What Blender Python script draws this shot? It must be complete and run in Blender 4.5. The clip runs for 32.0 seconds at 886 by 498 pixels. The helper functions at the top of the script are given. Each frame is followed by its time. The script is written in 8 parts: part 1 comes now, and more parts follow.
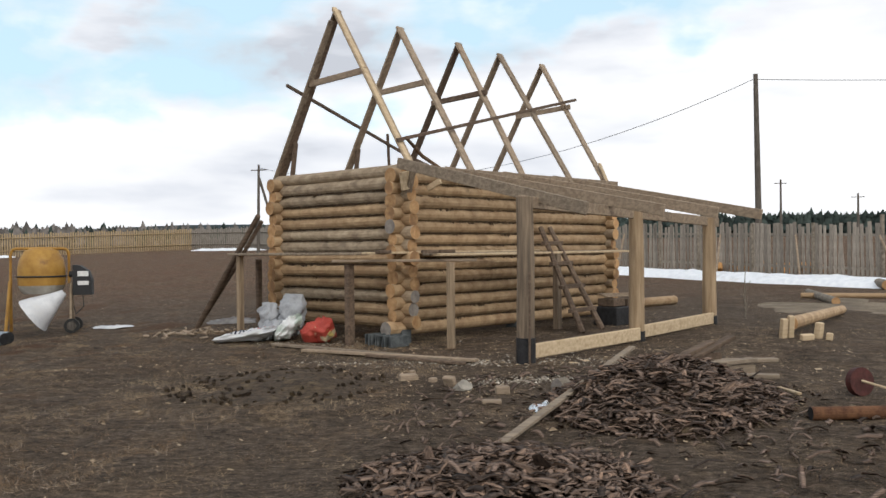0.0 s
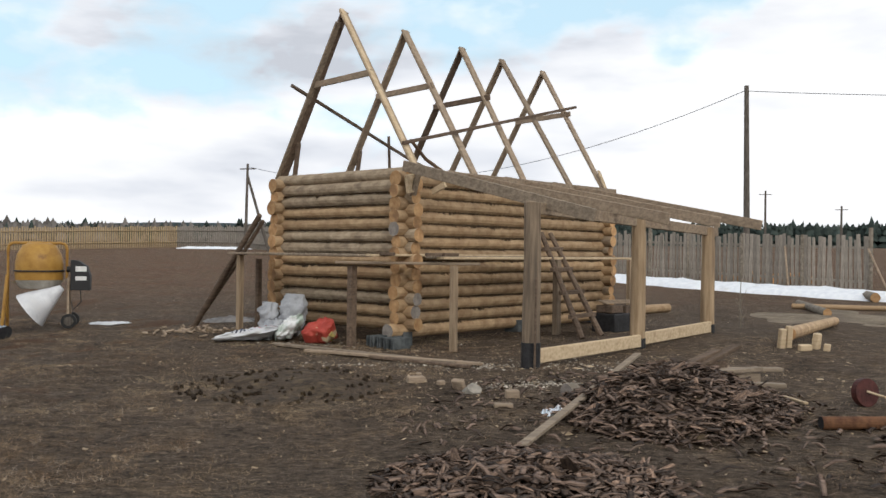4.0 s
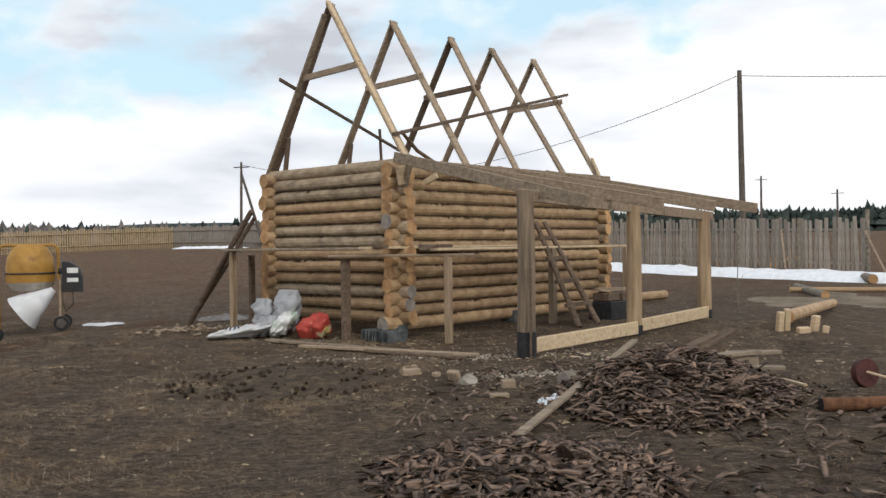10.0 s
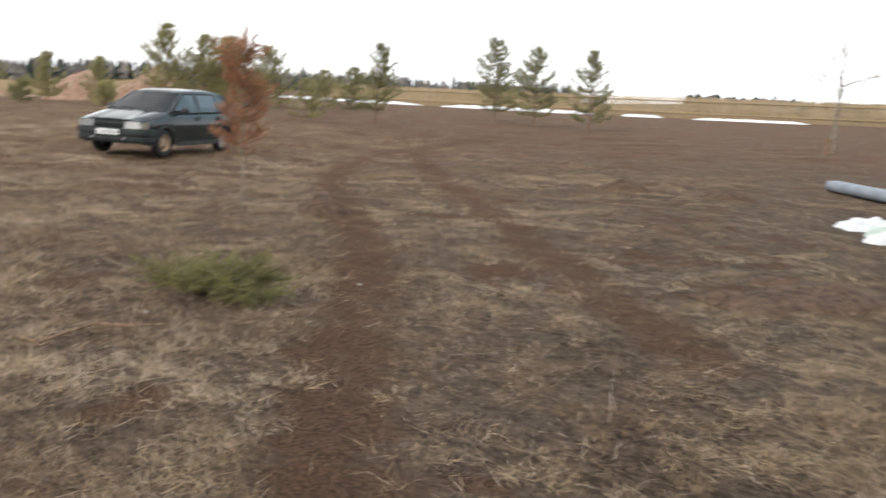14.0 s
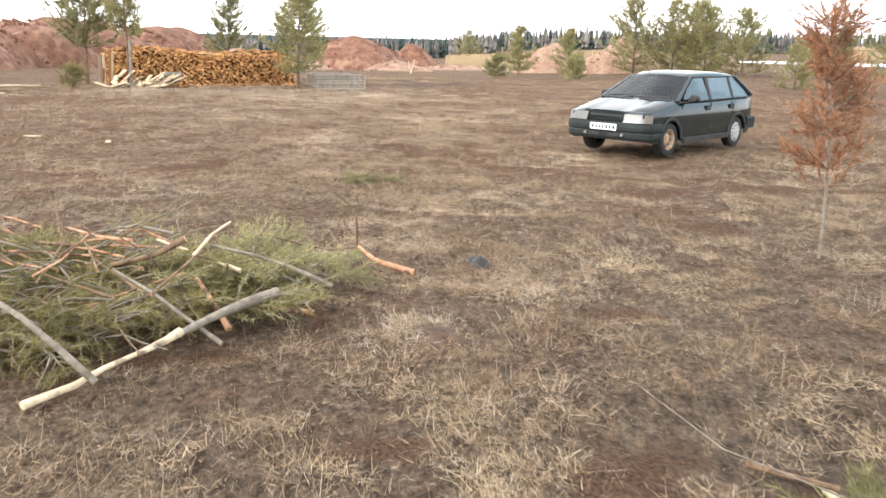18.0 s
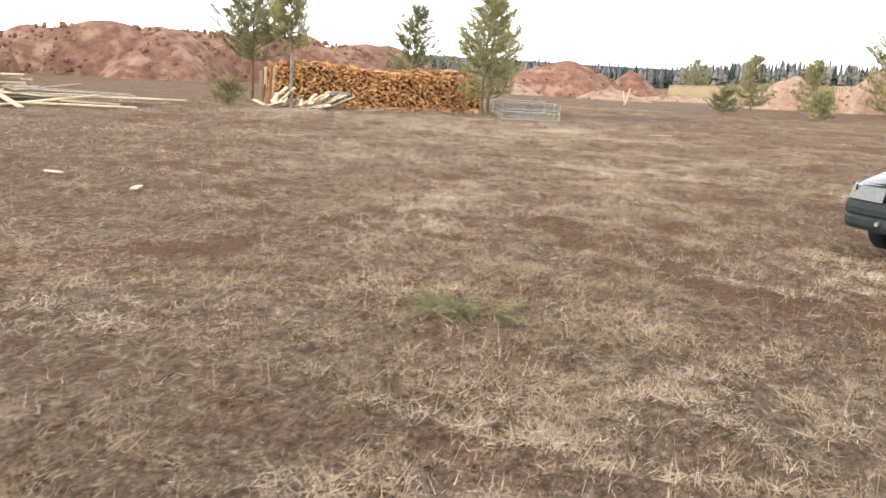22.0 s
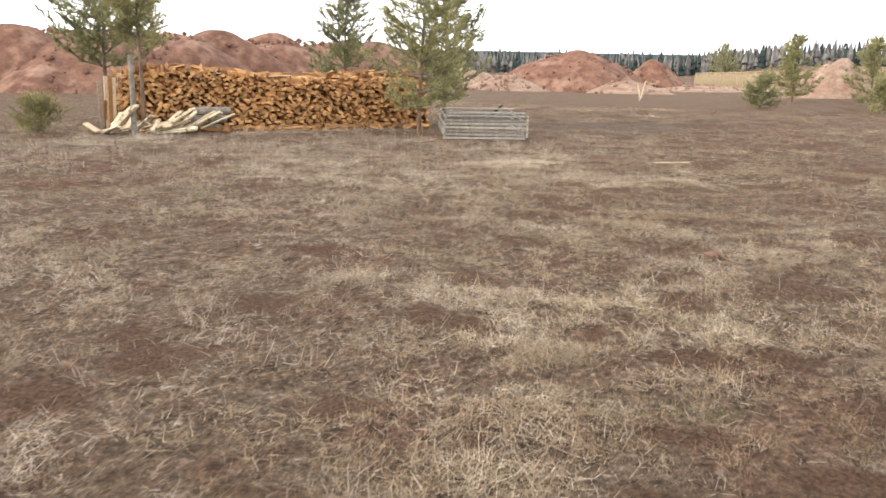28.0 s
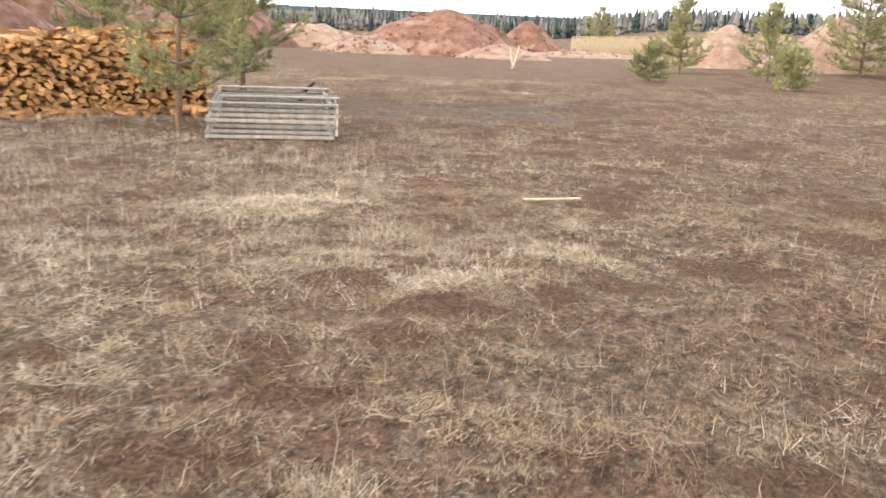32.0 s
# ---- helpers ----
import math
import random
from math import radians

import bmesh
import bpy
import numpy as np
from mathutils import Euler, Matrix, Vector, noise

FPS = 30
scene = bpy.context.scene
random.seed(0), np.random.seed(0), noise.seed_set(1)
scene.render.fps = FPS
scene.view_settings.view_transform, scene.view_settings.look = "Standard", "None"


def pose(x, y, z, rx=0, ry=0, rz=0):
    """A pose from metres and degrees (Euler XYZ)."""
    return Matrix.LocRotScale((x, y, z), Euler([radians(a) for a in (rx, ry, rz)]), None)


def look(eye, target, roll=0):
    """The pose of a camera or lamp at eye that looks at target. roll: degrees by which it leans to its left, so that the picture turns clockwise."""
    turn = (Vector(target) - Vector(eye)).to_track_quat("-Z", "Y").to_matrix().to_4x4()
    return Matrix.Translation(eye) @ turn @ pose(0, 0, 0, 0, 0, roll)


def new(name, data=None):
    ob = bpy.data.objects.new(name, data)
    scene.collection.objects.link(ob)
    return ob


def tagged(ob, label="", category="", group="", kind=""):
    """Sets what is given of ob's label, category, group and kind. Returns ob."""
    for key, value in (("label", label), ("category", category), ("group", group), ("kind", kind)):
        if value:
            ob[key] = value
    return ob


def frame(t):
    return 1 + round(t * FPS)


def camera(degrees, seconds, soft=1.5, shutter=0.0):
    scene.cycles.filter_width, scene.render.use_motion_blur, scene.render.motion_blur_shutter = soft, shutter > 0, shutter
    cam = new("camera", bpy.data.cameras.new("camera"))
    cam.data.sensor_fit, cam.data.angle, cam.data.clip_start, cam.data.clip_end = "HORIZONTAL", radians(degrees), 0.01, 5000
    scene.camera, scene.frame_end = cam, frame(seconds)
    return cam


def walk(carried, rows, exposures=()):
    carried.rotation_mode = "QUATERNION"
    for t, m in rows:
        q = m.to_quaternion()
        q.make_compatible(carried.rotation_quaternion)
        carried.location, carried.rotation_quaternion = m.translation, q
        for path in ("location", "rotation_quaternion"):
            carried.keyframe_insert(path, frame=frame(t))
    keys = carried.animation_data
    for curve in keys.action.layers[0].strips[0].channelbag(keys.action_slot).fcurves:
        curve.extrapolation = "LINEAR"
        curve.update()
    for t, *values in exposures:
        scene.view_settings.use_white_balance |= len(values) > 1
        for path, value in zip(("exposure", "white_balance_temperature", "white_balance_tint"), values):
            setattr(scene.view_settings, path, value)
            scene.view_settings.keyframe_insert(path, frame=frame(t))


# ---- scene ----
cam = camera(51.5, 32.0, soft=1.5, shutter=0.28)
PATH = [
    (0, (0.403, 0.098, 1.635), (-0.044, 4.073, 1.628), -0.63),
    (0.5, (0.404, 0.118, 1.621), (-0.059, 4.091, 1.610), -0.70),
    (1, (0.428, 0.180, 1.599), (-0.061, 4.150, 1.577), -0.69),
    (1.5, (0.349, 0.221, 1.549), (-0.160, 4.186, 1.421), -0.03),
    (2, (0.123, 0.007, 1.609), (-0.251, 3.986, 1.438), 0.17),
    (2.5, (0.108, -0.027, 1.642), (-0.264, 3.956, 1.652), -0.22),
    (4.5, (0.067, 0.014, 1.636), (-0.304, 3.997, 1.643), 0.82),
    (5, (0.079, 0.020, 1.638), (-0.267, 4.005, 1.655), 0.45),
    (5.5, (0.099, 0.003, 1.643), (-0.235, 3.989, 1.666), -0.28),
    (6, (0.145, -0.018, 1.660), (-0.170, 3.970, 1.685), -1.27),
    (6.5, (0.115, 0.012, 1.623), (-0.218, 3.998, 1.648), -1.64),
    (7, (0.090, -0.015, 1.646), (-0.252, 3.971, 1.644), -1.25),
    (7.5, (0.092, 0.027, 1.612), (-0.239, 4.013, 1.606), -0.72),
    (8, (0.061, -0.007, 1.628), (-0.296, 3.977, 1.623), -0.17),
    (8.5, (0.075, 0.036, 1.607), (-0.297, 4.019, 1.609), 0.07),
    (9, (0.107, 0.023, 1.630), (-0.270, 4.005, 1.621), -0.01),
    (9.5, (0.080, 0.047, 1.602), (-0.287, 4.030, 1.592), -0.03),
    (10, (0.123, 0.142, 1.589), (-0.237, 4.126, 1.571), -0.83),
    (10.5, (0.201, 0.289, 1.574), (-0.201, 4.268, 1.561), -1.78),
    (11, (0.262, 0.381, 1.557), (-0.242, 4.349, 1.563), -2.47),
    (11.5, (0.245, 0.413, 1.555), (-0.239, 4.384, 1.569), -2.90),
    (12, (0.152, 0.397, 1.574), (-0.505, 4.349, 1.589), -1.31),
    (12.5, (0.009, 0.238, 1.602), (-0.634, 4.186, 1.618), 0.92),
    (13, (-0.082, 0.481, 1.540), (-1.519, 4.213, 1.496), 3.12),
    (13.3, (-0.315, 0.609, 1.516), (-2.601, 3.885, 1.304), 2.26),
    (13.6, (-0.557, 0.721, 1.527), (-3.554, 3.337, 1.109), 2.83),
    (13.9, (-0.801, 0.757, 1.508), (-4.143, 2.863, 0.882), 2.85),
    (14, (-0.887, 0.763, 1.501), (-4.336, 2.676, 0.837), 3.65),
    (14.2, (-1.082, 0.762, 1.491), (-4.630, 2.439, 0.715), 5.58),
    (14.5, (-1.327, 0.784, 1.500), (-4.981, 2.132, 0.589), 3.37),
    (15, (-1.720, 0.817, 1.608), (-5.522, 1.605, 0.644), 0.56),
    (15.5, (-2.415, 0.751, 1.562), (-6.326, 1.140, 0.820), 4.7),
    (17.5, (-3.813, 0.852, 1.668), (-7.704, 0.867, 0.740), -1.03),
    (18, (-4.538, 0.725, 1.675), (-8.436, 0.822, 0.783), 1.43),
    (18.5, (-5.199, 0.676, 1.645), (-9.090, 0.647, 0.715), -0.08),
    (19, (-5.866, 0.641, 1.655), (-9.751, 0.373, 0.740), -0.66),
    (19.5, (-6.530, 0.677, 1.666), (-10.406, 0.762, 0.679), 0.43),
    (20, (-7.215, 0.686, 1.658), (-11.079, 0.499, 0.641), 0.63),
    (20.5, (-7.939, 0.674, 1.601), (-11.701, -0.097, 0.480), 0.96),
    (21, (-8.659, 0.852, 1.613), (-12.448, -0.177, 0.845), 1.37),
    (21.5, (-9.257, 0.940, 1.556), (-13.024, -0.071, 0.667), 3.42),
    (22, (-9.864, 1.125, 1.578), (-13.695, 0.320, 0.755), 3.37),
    (22.5, (-10.553, 1.238, 1.516), (-14.344, 0.296, 0.658), 2.22),
    (23, (-11.268, 1.297, 1.504), (-15.121, 0.657, 0.643), 1.64),
    (23.5, (-12.015, 1.327, 1.511), (-15.844, 0.633, 0.585), 0.51),
    (24, (-12.774, 1.329, 1.527), (-16.631, 0.876, 0.567), 2.16),
    (24.5, (-13.502, 1.330, 1.519), (-17.379, 0.905, 0.629), 1.39),
    (26.5, (-15.912, 1.400, 1.567), (-19.756, 0.896, 0.580), 0.83),
    (27, (-16.755, 1.389, 1.593), (-20.485, 0.358, 0.583), 0.72),
    (27.5, (-17.461, 1.408, 1.612), (-21.274, 0.510, 0.799), 1.90),
    (28, (-18.263, 1.482, 1.618), (-22.059, 0.546, 0.769), 1.14),
    (28.5, (-19.107, 1.477, 1.582), (-22.904, 0.808, 0.514), 2.84),
    (29, (-19.939, 1.526, 1.605), (-23.741, 0.845, 0.564), -0.12),
    (29.5, (-20.628, 1.516, 1.616), (-24.462, 0.858, 0.688), 0.36),
    (30, (-21.436, 1.546, 1.593), (-25.294, 1.020, 0.676), -1.79),
    (30.5, (-22.132, 1.529, 1.593), (-25.973, 0.951, 0.636), -0.27),
    (31, (-22.896, 1.497, 1.590), (-26.761, 1.176, 0.613), 0.83),
    (31.5, (-23.623, 1.442, 1.591), (-27.463, 0.843, 0.646), 0.51),
    (32, (-24.456, 1.402, 1.589), (-28.308, 0.994, 0.589), 2.57),
]
EXPOSURES = [(0, -0.54), (1.2, -0.46), (2.0, -0.18), (3.2, -0.56), (12.5, -0.56), (13.2, -0.52), (14.2, 0.36), (15.2, 1.06), (17, 1.06), (18.5, 1.0), (20, 1.02), (21, 0.96), (22, 0.94), (23, 0.86), (24.5, 0.98), (27, 1.06), (28, 0.74), (29.2, 1.04), (30.2, 1.0), (32, 1.06)]
walk(cam, [(t, look(eye, target, roll)) for t, eye, target, roll in PATH], EXPOSURES)

# ---------------------------------------------------------------- light
SUN_ELEV, SUN_TURN = 34.0, 152.0
world = bpy.data.worlds.new("world")
scene.world = world
world.use_nodes = True
wn, wl = world.node_tree.nodes, world.node_tree.links
wn.clear()
w_out = wn.new("ShaderNodeOutputWorld")
w_mix = wn.new("ShaderNodeMixShader")
w_sky = wn.new("ShaderNodeBackground")
w_cld = wn.new("ShaderNodeBackground")
sky = wn.new("ShaderNodeTexSky")
sky.sky_type = "NISHITA"
sky.sun_disc = False
sky.sun_elevation, sky.sun_rotation = radians(SUN_ELEV), radians(SUN_TURN)
sky.air_density, sky.dust_density, sky.ozone_density = 1.0, 1.8, 1.0
w_sky.inputs["Strength"].default_value = 0.15
wl.new(sky.outputs[0], w_sky.inputs["Color"])
w_tc = wn.new("ShaderNodeTexCoord")
w_map = wn.new("ShaderNodeMapping")
w_map.inputs["Scale"].default_value = (1.0, 1.0, 1.9)
w_map.inputs["Location"].default_value = (0.35, 0.1, 0.22)
wl.new(w_tc.outputs["Generated"], w_map.inputs["Vector"])
w_n1 = wn.new("ShaderNodeTexNoise")
w_n1.inputs["Scale"].default_value, w_n1.inputs["Detail"].default_value = 5.0, 9.0
w_n1.inputs["Roughness"].default_value = 0.5
wl.new(w_map.outputs[0], w_n1.inputs["Vector"])
w_sep = wn.new("ShaderNodeSeparateXYZ")
wl.new(w_tc.outputs["Generated"], w_sep.inputs[0])


def sky_sum(start, terms, const):
    """A weighted sum of the sky's axes on top of a noise."""
    out = start
    for axis, weight in terms:
        m = wn.new("ShaderNodeMath")
        m.operation = "MULTIPLY_ADD"
        wl.new(w_sep.outputs[axis], m.inputs[0])
        m.inputs[1].default_value = weight
        wl.new(out, m.inputs[2])
        out = m.outputs[0]
    m = wn.new("ShaderNodeMath")
    m.operation = "ADD"
    wl.new(out, m.inputs[0])
    m.inputs[1].default_value = const
    return m.outputs[0]


# blue gaps in the north, closed cloud in the east, the west, overhead and low down
w_amp = wn.new("ShaderNodeMath")
w_amp.operation = "MULTIPLY"
w_amp.inputs[1].default_value = 2.2
wl.new(w_n1.outputs["Fac"], w_amp.inputs[0])
w_off = wn.new("ShaderNodeMath")
w_off.operation = "SUBTRACT"
w_off.inputs[1].default_value = 0.42
wl.new(w_sep.outputs["Z"], w_off.inputs[0])
w_band = wn.new("ShaderNodeMath")
w_band.operation = "ABSOLUTE"
wl.new(w_off.outputs[0], w_band.inputs[0])
w_gap = wn.new("ShaderNodeMath")
w_gap.operation = "MULTIPLY_ADD"
w_gap.inputs[1].default_value = 4.6
wl.new(w_band.outputs[0], w_gap.inputs[0])
wl.new(w_amp.outputs[0], w_gap.inputs[2])
cover = sky_sum(w_gap.outputs[0], (("X", 1.2), ("Y", -2.7)), 0.97)
w_ramp = wn.new("ShaderNodeValToRGB")
w_ramp.color_ramp.elements[0].position, w_ramp.color_ramp.elements[1].position = 0.16, 0.34
w_ramp.color_ramp.elements[0].color = (0.70, 0.70, 0.70, 1)
wl.new(cover, w_ramp.inputs[0])
w_n2 = wn.new("ShaderNodeTexNoise")
w_n2.inputs["Scale"].default_value, w_n2.inputs["Detail"].default_value = 4.0, 7.0
w_map2 = wn.new("ShaderNodeMapping")
w_map2.inputs["Scale"].default_value = (1.0, 1.0, 4.0)
w_map2.inputs["Location"].default_value = (1.7, 0.4, 0.9)
wl.new(w_tc.outputs["Generated"], w_map2.inputs["Vector"])
wl.new(w_map2.outputs[0], w_n2.inputs["Vector"])
shade = sky_sum(w_n2.outputs["Fac"], (("Z", -1.6), ("X", 0.40), ("Y", -1.0)), 1.26)
w_shade = wn.new("ShaderNodeValToRGB")
w_shade.color_ramp.elements[0].position, w_shade.color_ramp.elements[1].position = 0.38, 0.56
w_shade.color_ramp.elements[0].color = (0.74, 0.77, 0.83, 1)
w_shade.color_ramp.elements[1].color = (0.97, 0.98, 1.0, 1)
w_thick = w_shade.color_ramp.elements.new(0.28)
w_thick.color = (0.56, 0.59, 0.65, 1)
wl.new(shade, w_shade.inputs[0])
# a thin bluish veil between the heaped clouds
w_veil = wn.new("ShaderNodeMix")
w_veil.data_type = "RGBA"
w_veil.inputs[6].default_value = (0.70, 0.96, 1.10, 1)
w_body = wn.new("ShaderNodeMapRange")
w_body.inputs["From Min"].default_value, w_body.inputs["From Max"].default_value = 0.14, 0.40
wl.new(cover, w_body.inputs["Value"])
wl.new(w_body.outputs[0], w_veil.inputs[0])
wl.new(w_shade.outputs[0], w_veil.inputs[7])
wl.new(w_veil.outputs[2], w_cld.inputs["Color"])
w_cld.inputs["Strength"].default_value = 1.6
wl.new(w_ramp.outputs[0], w_mix.inputs[0])
wl.new(w_sky.outputs[0], w_mix.inputs[1])
wl.new(w_cld.outputs[0], w_mix.inputs[2])
wl.new(w_mix.outputs[0], w_out.inputs["Surface"])

sun = new("sun", bpy.data.lights.new("sun", "SUN"))
sun.data.energy, sun.data.angle, sun.data.color = 1.5, radians(14), (1.0, 0.95, 0.87)
sa, se = radians(SUN_TURN), radians(SUN_ELEV)
sun_from = Vector((math.sin(sa) * math.cos(se), math.cos(sa) * math.cos(se), math.sin(se)))
sun.matrix_world = look(sun_from * 60, (0, 0, 0))

# ---------------------------------------------------------------- materials
def surf(name, c1, c2, scale=8.0, rough=0.85, bump=0.25, c3=None, c3_scale=1.5, c3_at=(0.5, 0.65), stretch=(1, 1, 1), metal=0.0,
         vary=0.0, island=False, spec=0.3, coords="Object", bump_dist=0.02, fine=5.0, glow=0.0):
    """Two tones by noise, a third by a wider noise, a little variation from piece to piece, and relief."""
    m = bpy.data.materials.new(name)
    m.use_nodes = True
    n, l = m.node_tree.nodes, m.node_tree.links
    bs = n["Principled BSDF"]
    bs.inputs["Roughness"].default_value, bs.inputs["Metallic"].default_value = rough, metal
    bs.inputs["Specular IOR Level"].default_value = spec
    tc, mp = n.new("ShaderNodeTexCoord"), n.new("ShaderNodeMapping")
    mp.inputs["Scale"].default_value = stretch
    l.new(tc.outputs[coords], mp.inputs["Vector"])
    n1 = n.new("ShaderNodeTexNoise")
    n1.inputs["Scale"].default_value, n1.inputs["Detail"].default_value = scale, 8
    n1.inputs["Roughness"].default_value = 0.62
    l.new(mp.outputs[0], n1.inputs["Vector"])
    rp = n.new("ShaderNodeValToRGB")
    rp.color_ramp.elements[0].position, rp.color_ramp.elements[1].position = 0.36, 0.64
    rp.color_ramp.elements[0].color, rp.color_ramp.elements[1].color = (*c1, 1), (*c2, 1)
    l.new(n1.outputs["Fac"], rp.inputs[0])
    col = rp.outputs[0]
    if c3:
        n2 = n.new("ShaderNodeTexNoise")
        n2.inputs["Scale"].default_value, n2.inputs["Detail"].default_value = c3_scale, 6
        l.new(mp.outputs[0], n2.inputs["Vector"])
        r2 = n.new("ShaderNodeValToRGB")
        r2.color_ramp.elements[0].position, r2.color_ramp.elements[1].position = c3_at
        l.new(n2.outputs["Fac"], r2.inputs[0])
        mx = n.new("ShaderNodeMix")
        mx.data_type = "RGBA"
        l.new(r2.outputs[0], mx.inputs[0])
        l.new(col, mx.inputs[6])
        mx.inputs[7].default_value = (*c3, 1)
        col = mx.outputs[2]
    if vary:
        if island:
            rnd = n.new("ShaderNodeNewGeometry").outputs["Random Per Island"]
        else:
            rnd = n.new("ShaderNodeObjectInfo").outputs["Random"]
        mr = n.new("ShaderNodeMapRange")
        mr.inputs["To Min"].default_value, mr.inputs["To Max"].default_value = 1 - vary, 1 + vary
        l.new(rnd, mr.inputs["Value"])
        hs = n.new("ShaderNodeHueSaturation")
        l.new(mr.outputs[0], hs.inputs["Value"])
        l.new(col, hs.inputs["Color"])
        col = hs.outputs[0]
    l.new(col, bs.inputs["Base Color"])
    if glow:
        # thin leaves let part of the light through
        tr, ms = n.new("ShaderNodeBsdfTranslucent"), n.new("ShaderNodeMixShader")
        l.new(col, tr.inputs["Color"])
        ms.inputs[0].default_value = glow
        l.new(bs.outputs[0], ms.inputs[1])
        l.new(tr.outputs[0], ms.inputs[2])
        l.new(ms.outputs[0], n["Material Output"].inputs["Surface"])
    if bump:
        n3 = n.new("ShaderNodeTexNoise")
        n3.inputs["Scale"].default_value, n3.inputs["Detail"].default_value = scale * fine, 5
        l.new(mp.outputs[0], n3.inputs["Vector"])
        bp = n.new("ShaderNodeBump")
        bp.inputs["Strength"].default_value, bp.inputs["Distance"].default_value = bump, bump_dist
        l.new(n3.outputs["Fac"], bp.inputs["Height"])
        l.new(bp.outputs[0], bs.inputs["Normal"])
    return m


def ground_material():
    """Dry meadow: matted straw, brown moss, dark soil, some green; the yard round the cabin is trodden soil with wood dust."""
    m = bpy.data.materials.new("meadow_ground")
    m.use_nodes = True
    n, l = m.node_tree.nodes, m.node_tree.links
    bs = n["Principled BSDF"]
    bs.inputs["Roughness"].default_value, bs.inputs["Specular IOR Level"].default_value = 0.95, 0.1
    geo = n.new("ShaderNodeNewGeometry")

    def noise_at(scale, detail=7, rough=0.6, stretch=None, off=None):
        v = geo.outputs["Position"]
        if stretch or off:
            mp = n.new("ShaderNodeMapping")
            mp.inputs["Scale"].default_value = stretch or (1, 1, 1)
            mp.inputs["Location"].default_value = off or (0, 0, 0)
            l.new(v, mp.inputs["Vector"])
            v = mp.outputs[0]
        t = n.new("ShaderNodeTexNoise")
        t.inputs["Scale"].default_value, t.inputs["Detail"].default_value, t.inputs["Roughness"].default_value = scale, detail, rough
        l.new(v, t.inputs["Vector"])
        return t.outputs["Fac"]

    def ramp(fac, a, b, ca=(0, 0, 0), cb=(1, 1, 1)):
        r = n.new("ShaderNodeValToRGB")
        r.color_ramp.elements[0].position, r.color_ramp.elements[1].position = a, b
        r.color_ramp.elements[0].color, r.color_ramp.elements[1].color = (*ca, 1), (*cb, 1)
        l.new(fac, r.inputs[0])
        return r.outputs[0]

    def mix(fac, a, b):
        x = n.new("ShaderNodeMix")
        x.data_type = "RGBA"
        l.new(fac, x.inputs[0])
        for k, v in ((6, a), (7, b)):
            if isinstance(v, tuple):
                x.inputs[k].default_value = (*v, 1)
            else:
                l.new(v, x.inputs[k])
        return x.outputs[2]

    straw = ramp(noise_at(38, 8, 0.8), 0.36, 0.66, (0.075, 0.046, 0.029), (0.27, 0.183, 0.116))
    moss = ramp(noise_at(30, 6, 0.7), 0.35, 0.7, (0.080, 0.041, 0.026), (0.22, 0.122, 0.075))
    grey = ramp(noise_at(55, 6, 0.85), 0.35, 0.68, (0.095, 0.070, 0.052), (0.31, 0.245, 0.185))
    green = ramp(noise_at(35, 5, 0.7), 0.35, 0.7, (0.05, 0.05, 0.02), (0.17, 0.15, 0.06))
    meadow = mix(ramp(noise_at(1.1, 6, 0.65), 0.44, 0.60), straw, moss)
    fine = ramp(noise_at(120, 5, 0.8, off=(1, 6, 0)), 0.50, 0.62)
    meadow = mix(fine, meadow, (0.035, 0.024, 0.017))
    meadow = mix(ramp(noise_at(4.2, 7, 0.8, off=(7, 3, 0)), 0.54, 0.66), meadow, grey)
    meadow = mix(ramp(noise_at(0.8, 6, 0.7, off=(17, 9, 0)), 0.60, 0.74), meadow, green)
    meadow = mix(ramp(noise_at(0.35, 5, 0.6, off=(3, 31, 0), stretch=(1, 2.2, 1)), 0.56, 0.68), meadow, moss)
    # fibres of straw pressed flat, in two crossing directions
    for stretch, off in (((1, 7, 1), (3, 5, 0)), ((6, 1, 1), (8, 1, 0)), ((4, 3, 1), (2, 9, 0))):
        meadow = mix(ramp(noise_at(26, 6, 0.85, stretch=stretch, off=off), 0.60, 0.70), meadow, (0.40, 0.325, 0.235))
    meadow = mix(ramp(noise_at(9, 7, 0.75, off=(21, 2, 0)), 0.53, 0.62), meadow, ramp(noise_at(70, 4, 0.8), 0.4, 0.65, (0.045, 0.029, 0.019), (0.14, 0.09, 0.058)))
    meadow = mix(ramp(noise_at(7, 7, 0.8, off=(9, 27, 0)), 0.57, 0.66), meadow, ramp(noise_at(80, 4, 0.85), 0.38, 0.66, (0.15, 0.115, 0.082), (0.46, 0.385, 0.30)))
    soil = ramp(noise_at(26, 8, 0.75, off=(2, 2, 0)), 0.32, 0.72, (0.056, 0.042, 0.032), (0.178, 0.134, 0.097))
    soil = mix(ramp(noise_at(1.6, 6, 0.7, off=(5, 8, 0)), 0.50, 0.70), soil, (0.180, 0.128, 0.082))
    dust = ramp(noise_at(60, 4, 0.8), 0.56, 0.70)
    soil = mix(dust, soil, (0.26, 0.21, 0.155))
    soil = mix(ramp(noise_at(0.55, 6, 0.7, off=(4, 41, 0)), 0.50, 0.64), soil, ramp(noise_at(30, 7, 0.75), 0.35, 0.7, (0.046, 0.033, 0.024), (0.13, 0.096, 0.066)))
    for stretch, off in (((1, 7, 1), (13, 5, 0)), ((6, 1, 1), (18, 1, 0))):
        soil = mix(ramp(noise_at(30, 6, 0.85, stretch=stretch, off=off), 0.60, 0.71), soil, (0.27, 0.22, 0.16))
    soil = mix(ramp(noise_at(120, 5, 0.8, off=(1, 16, 0)), 0.52, 0.64), soil, (0.03, 0.023, 0.018))
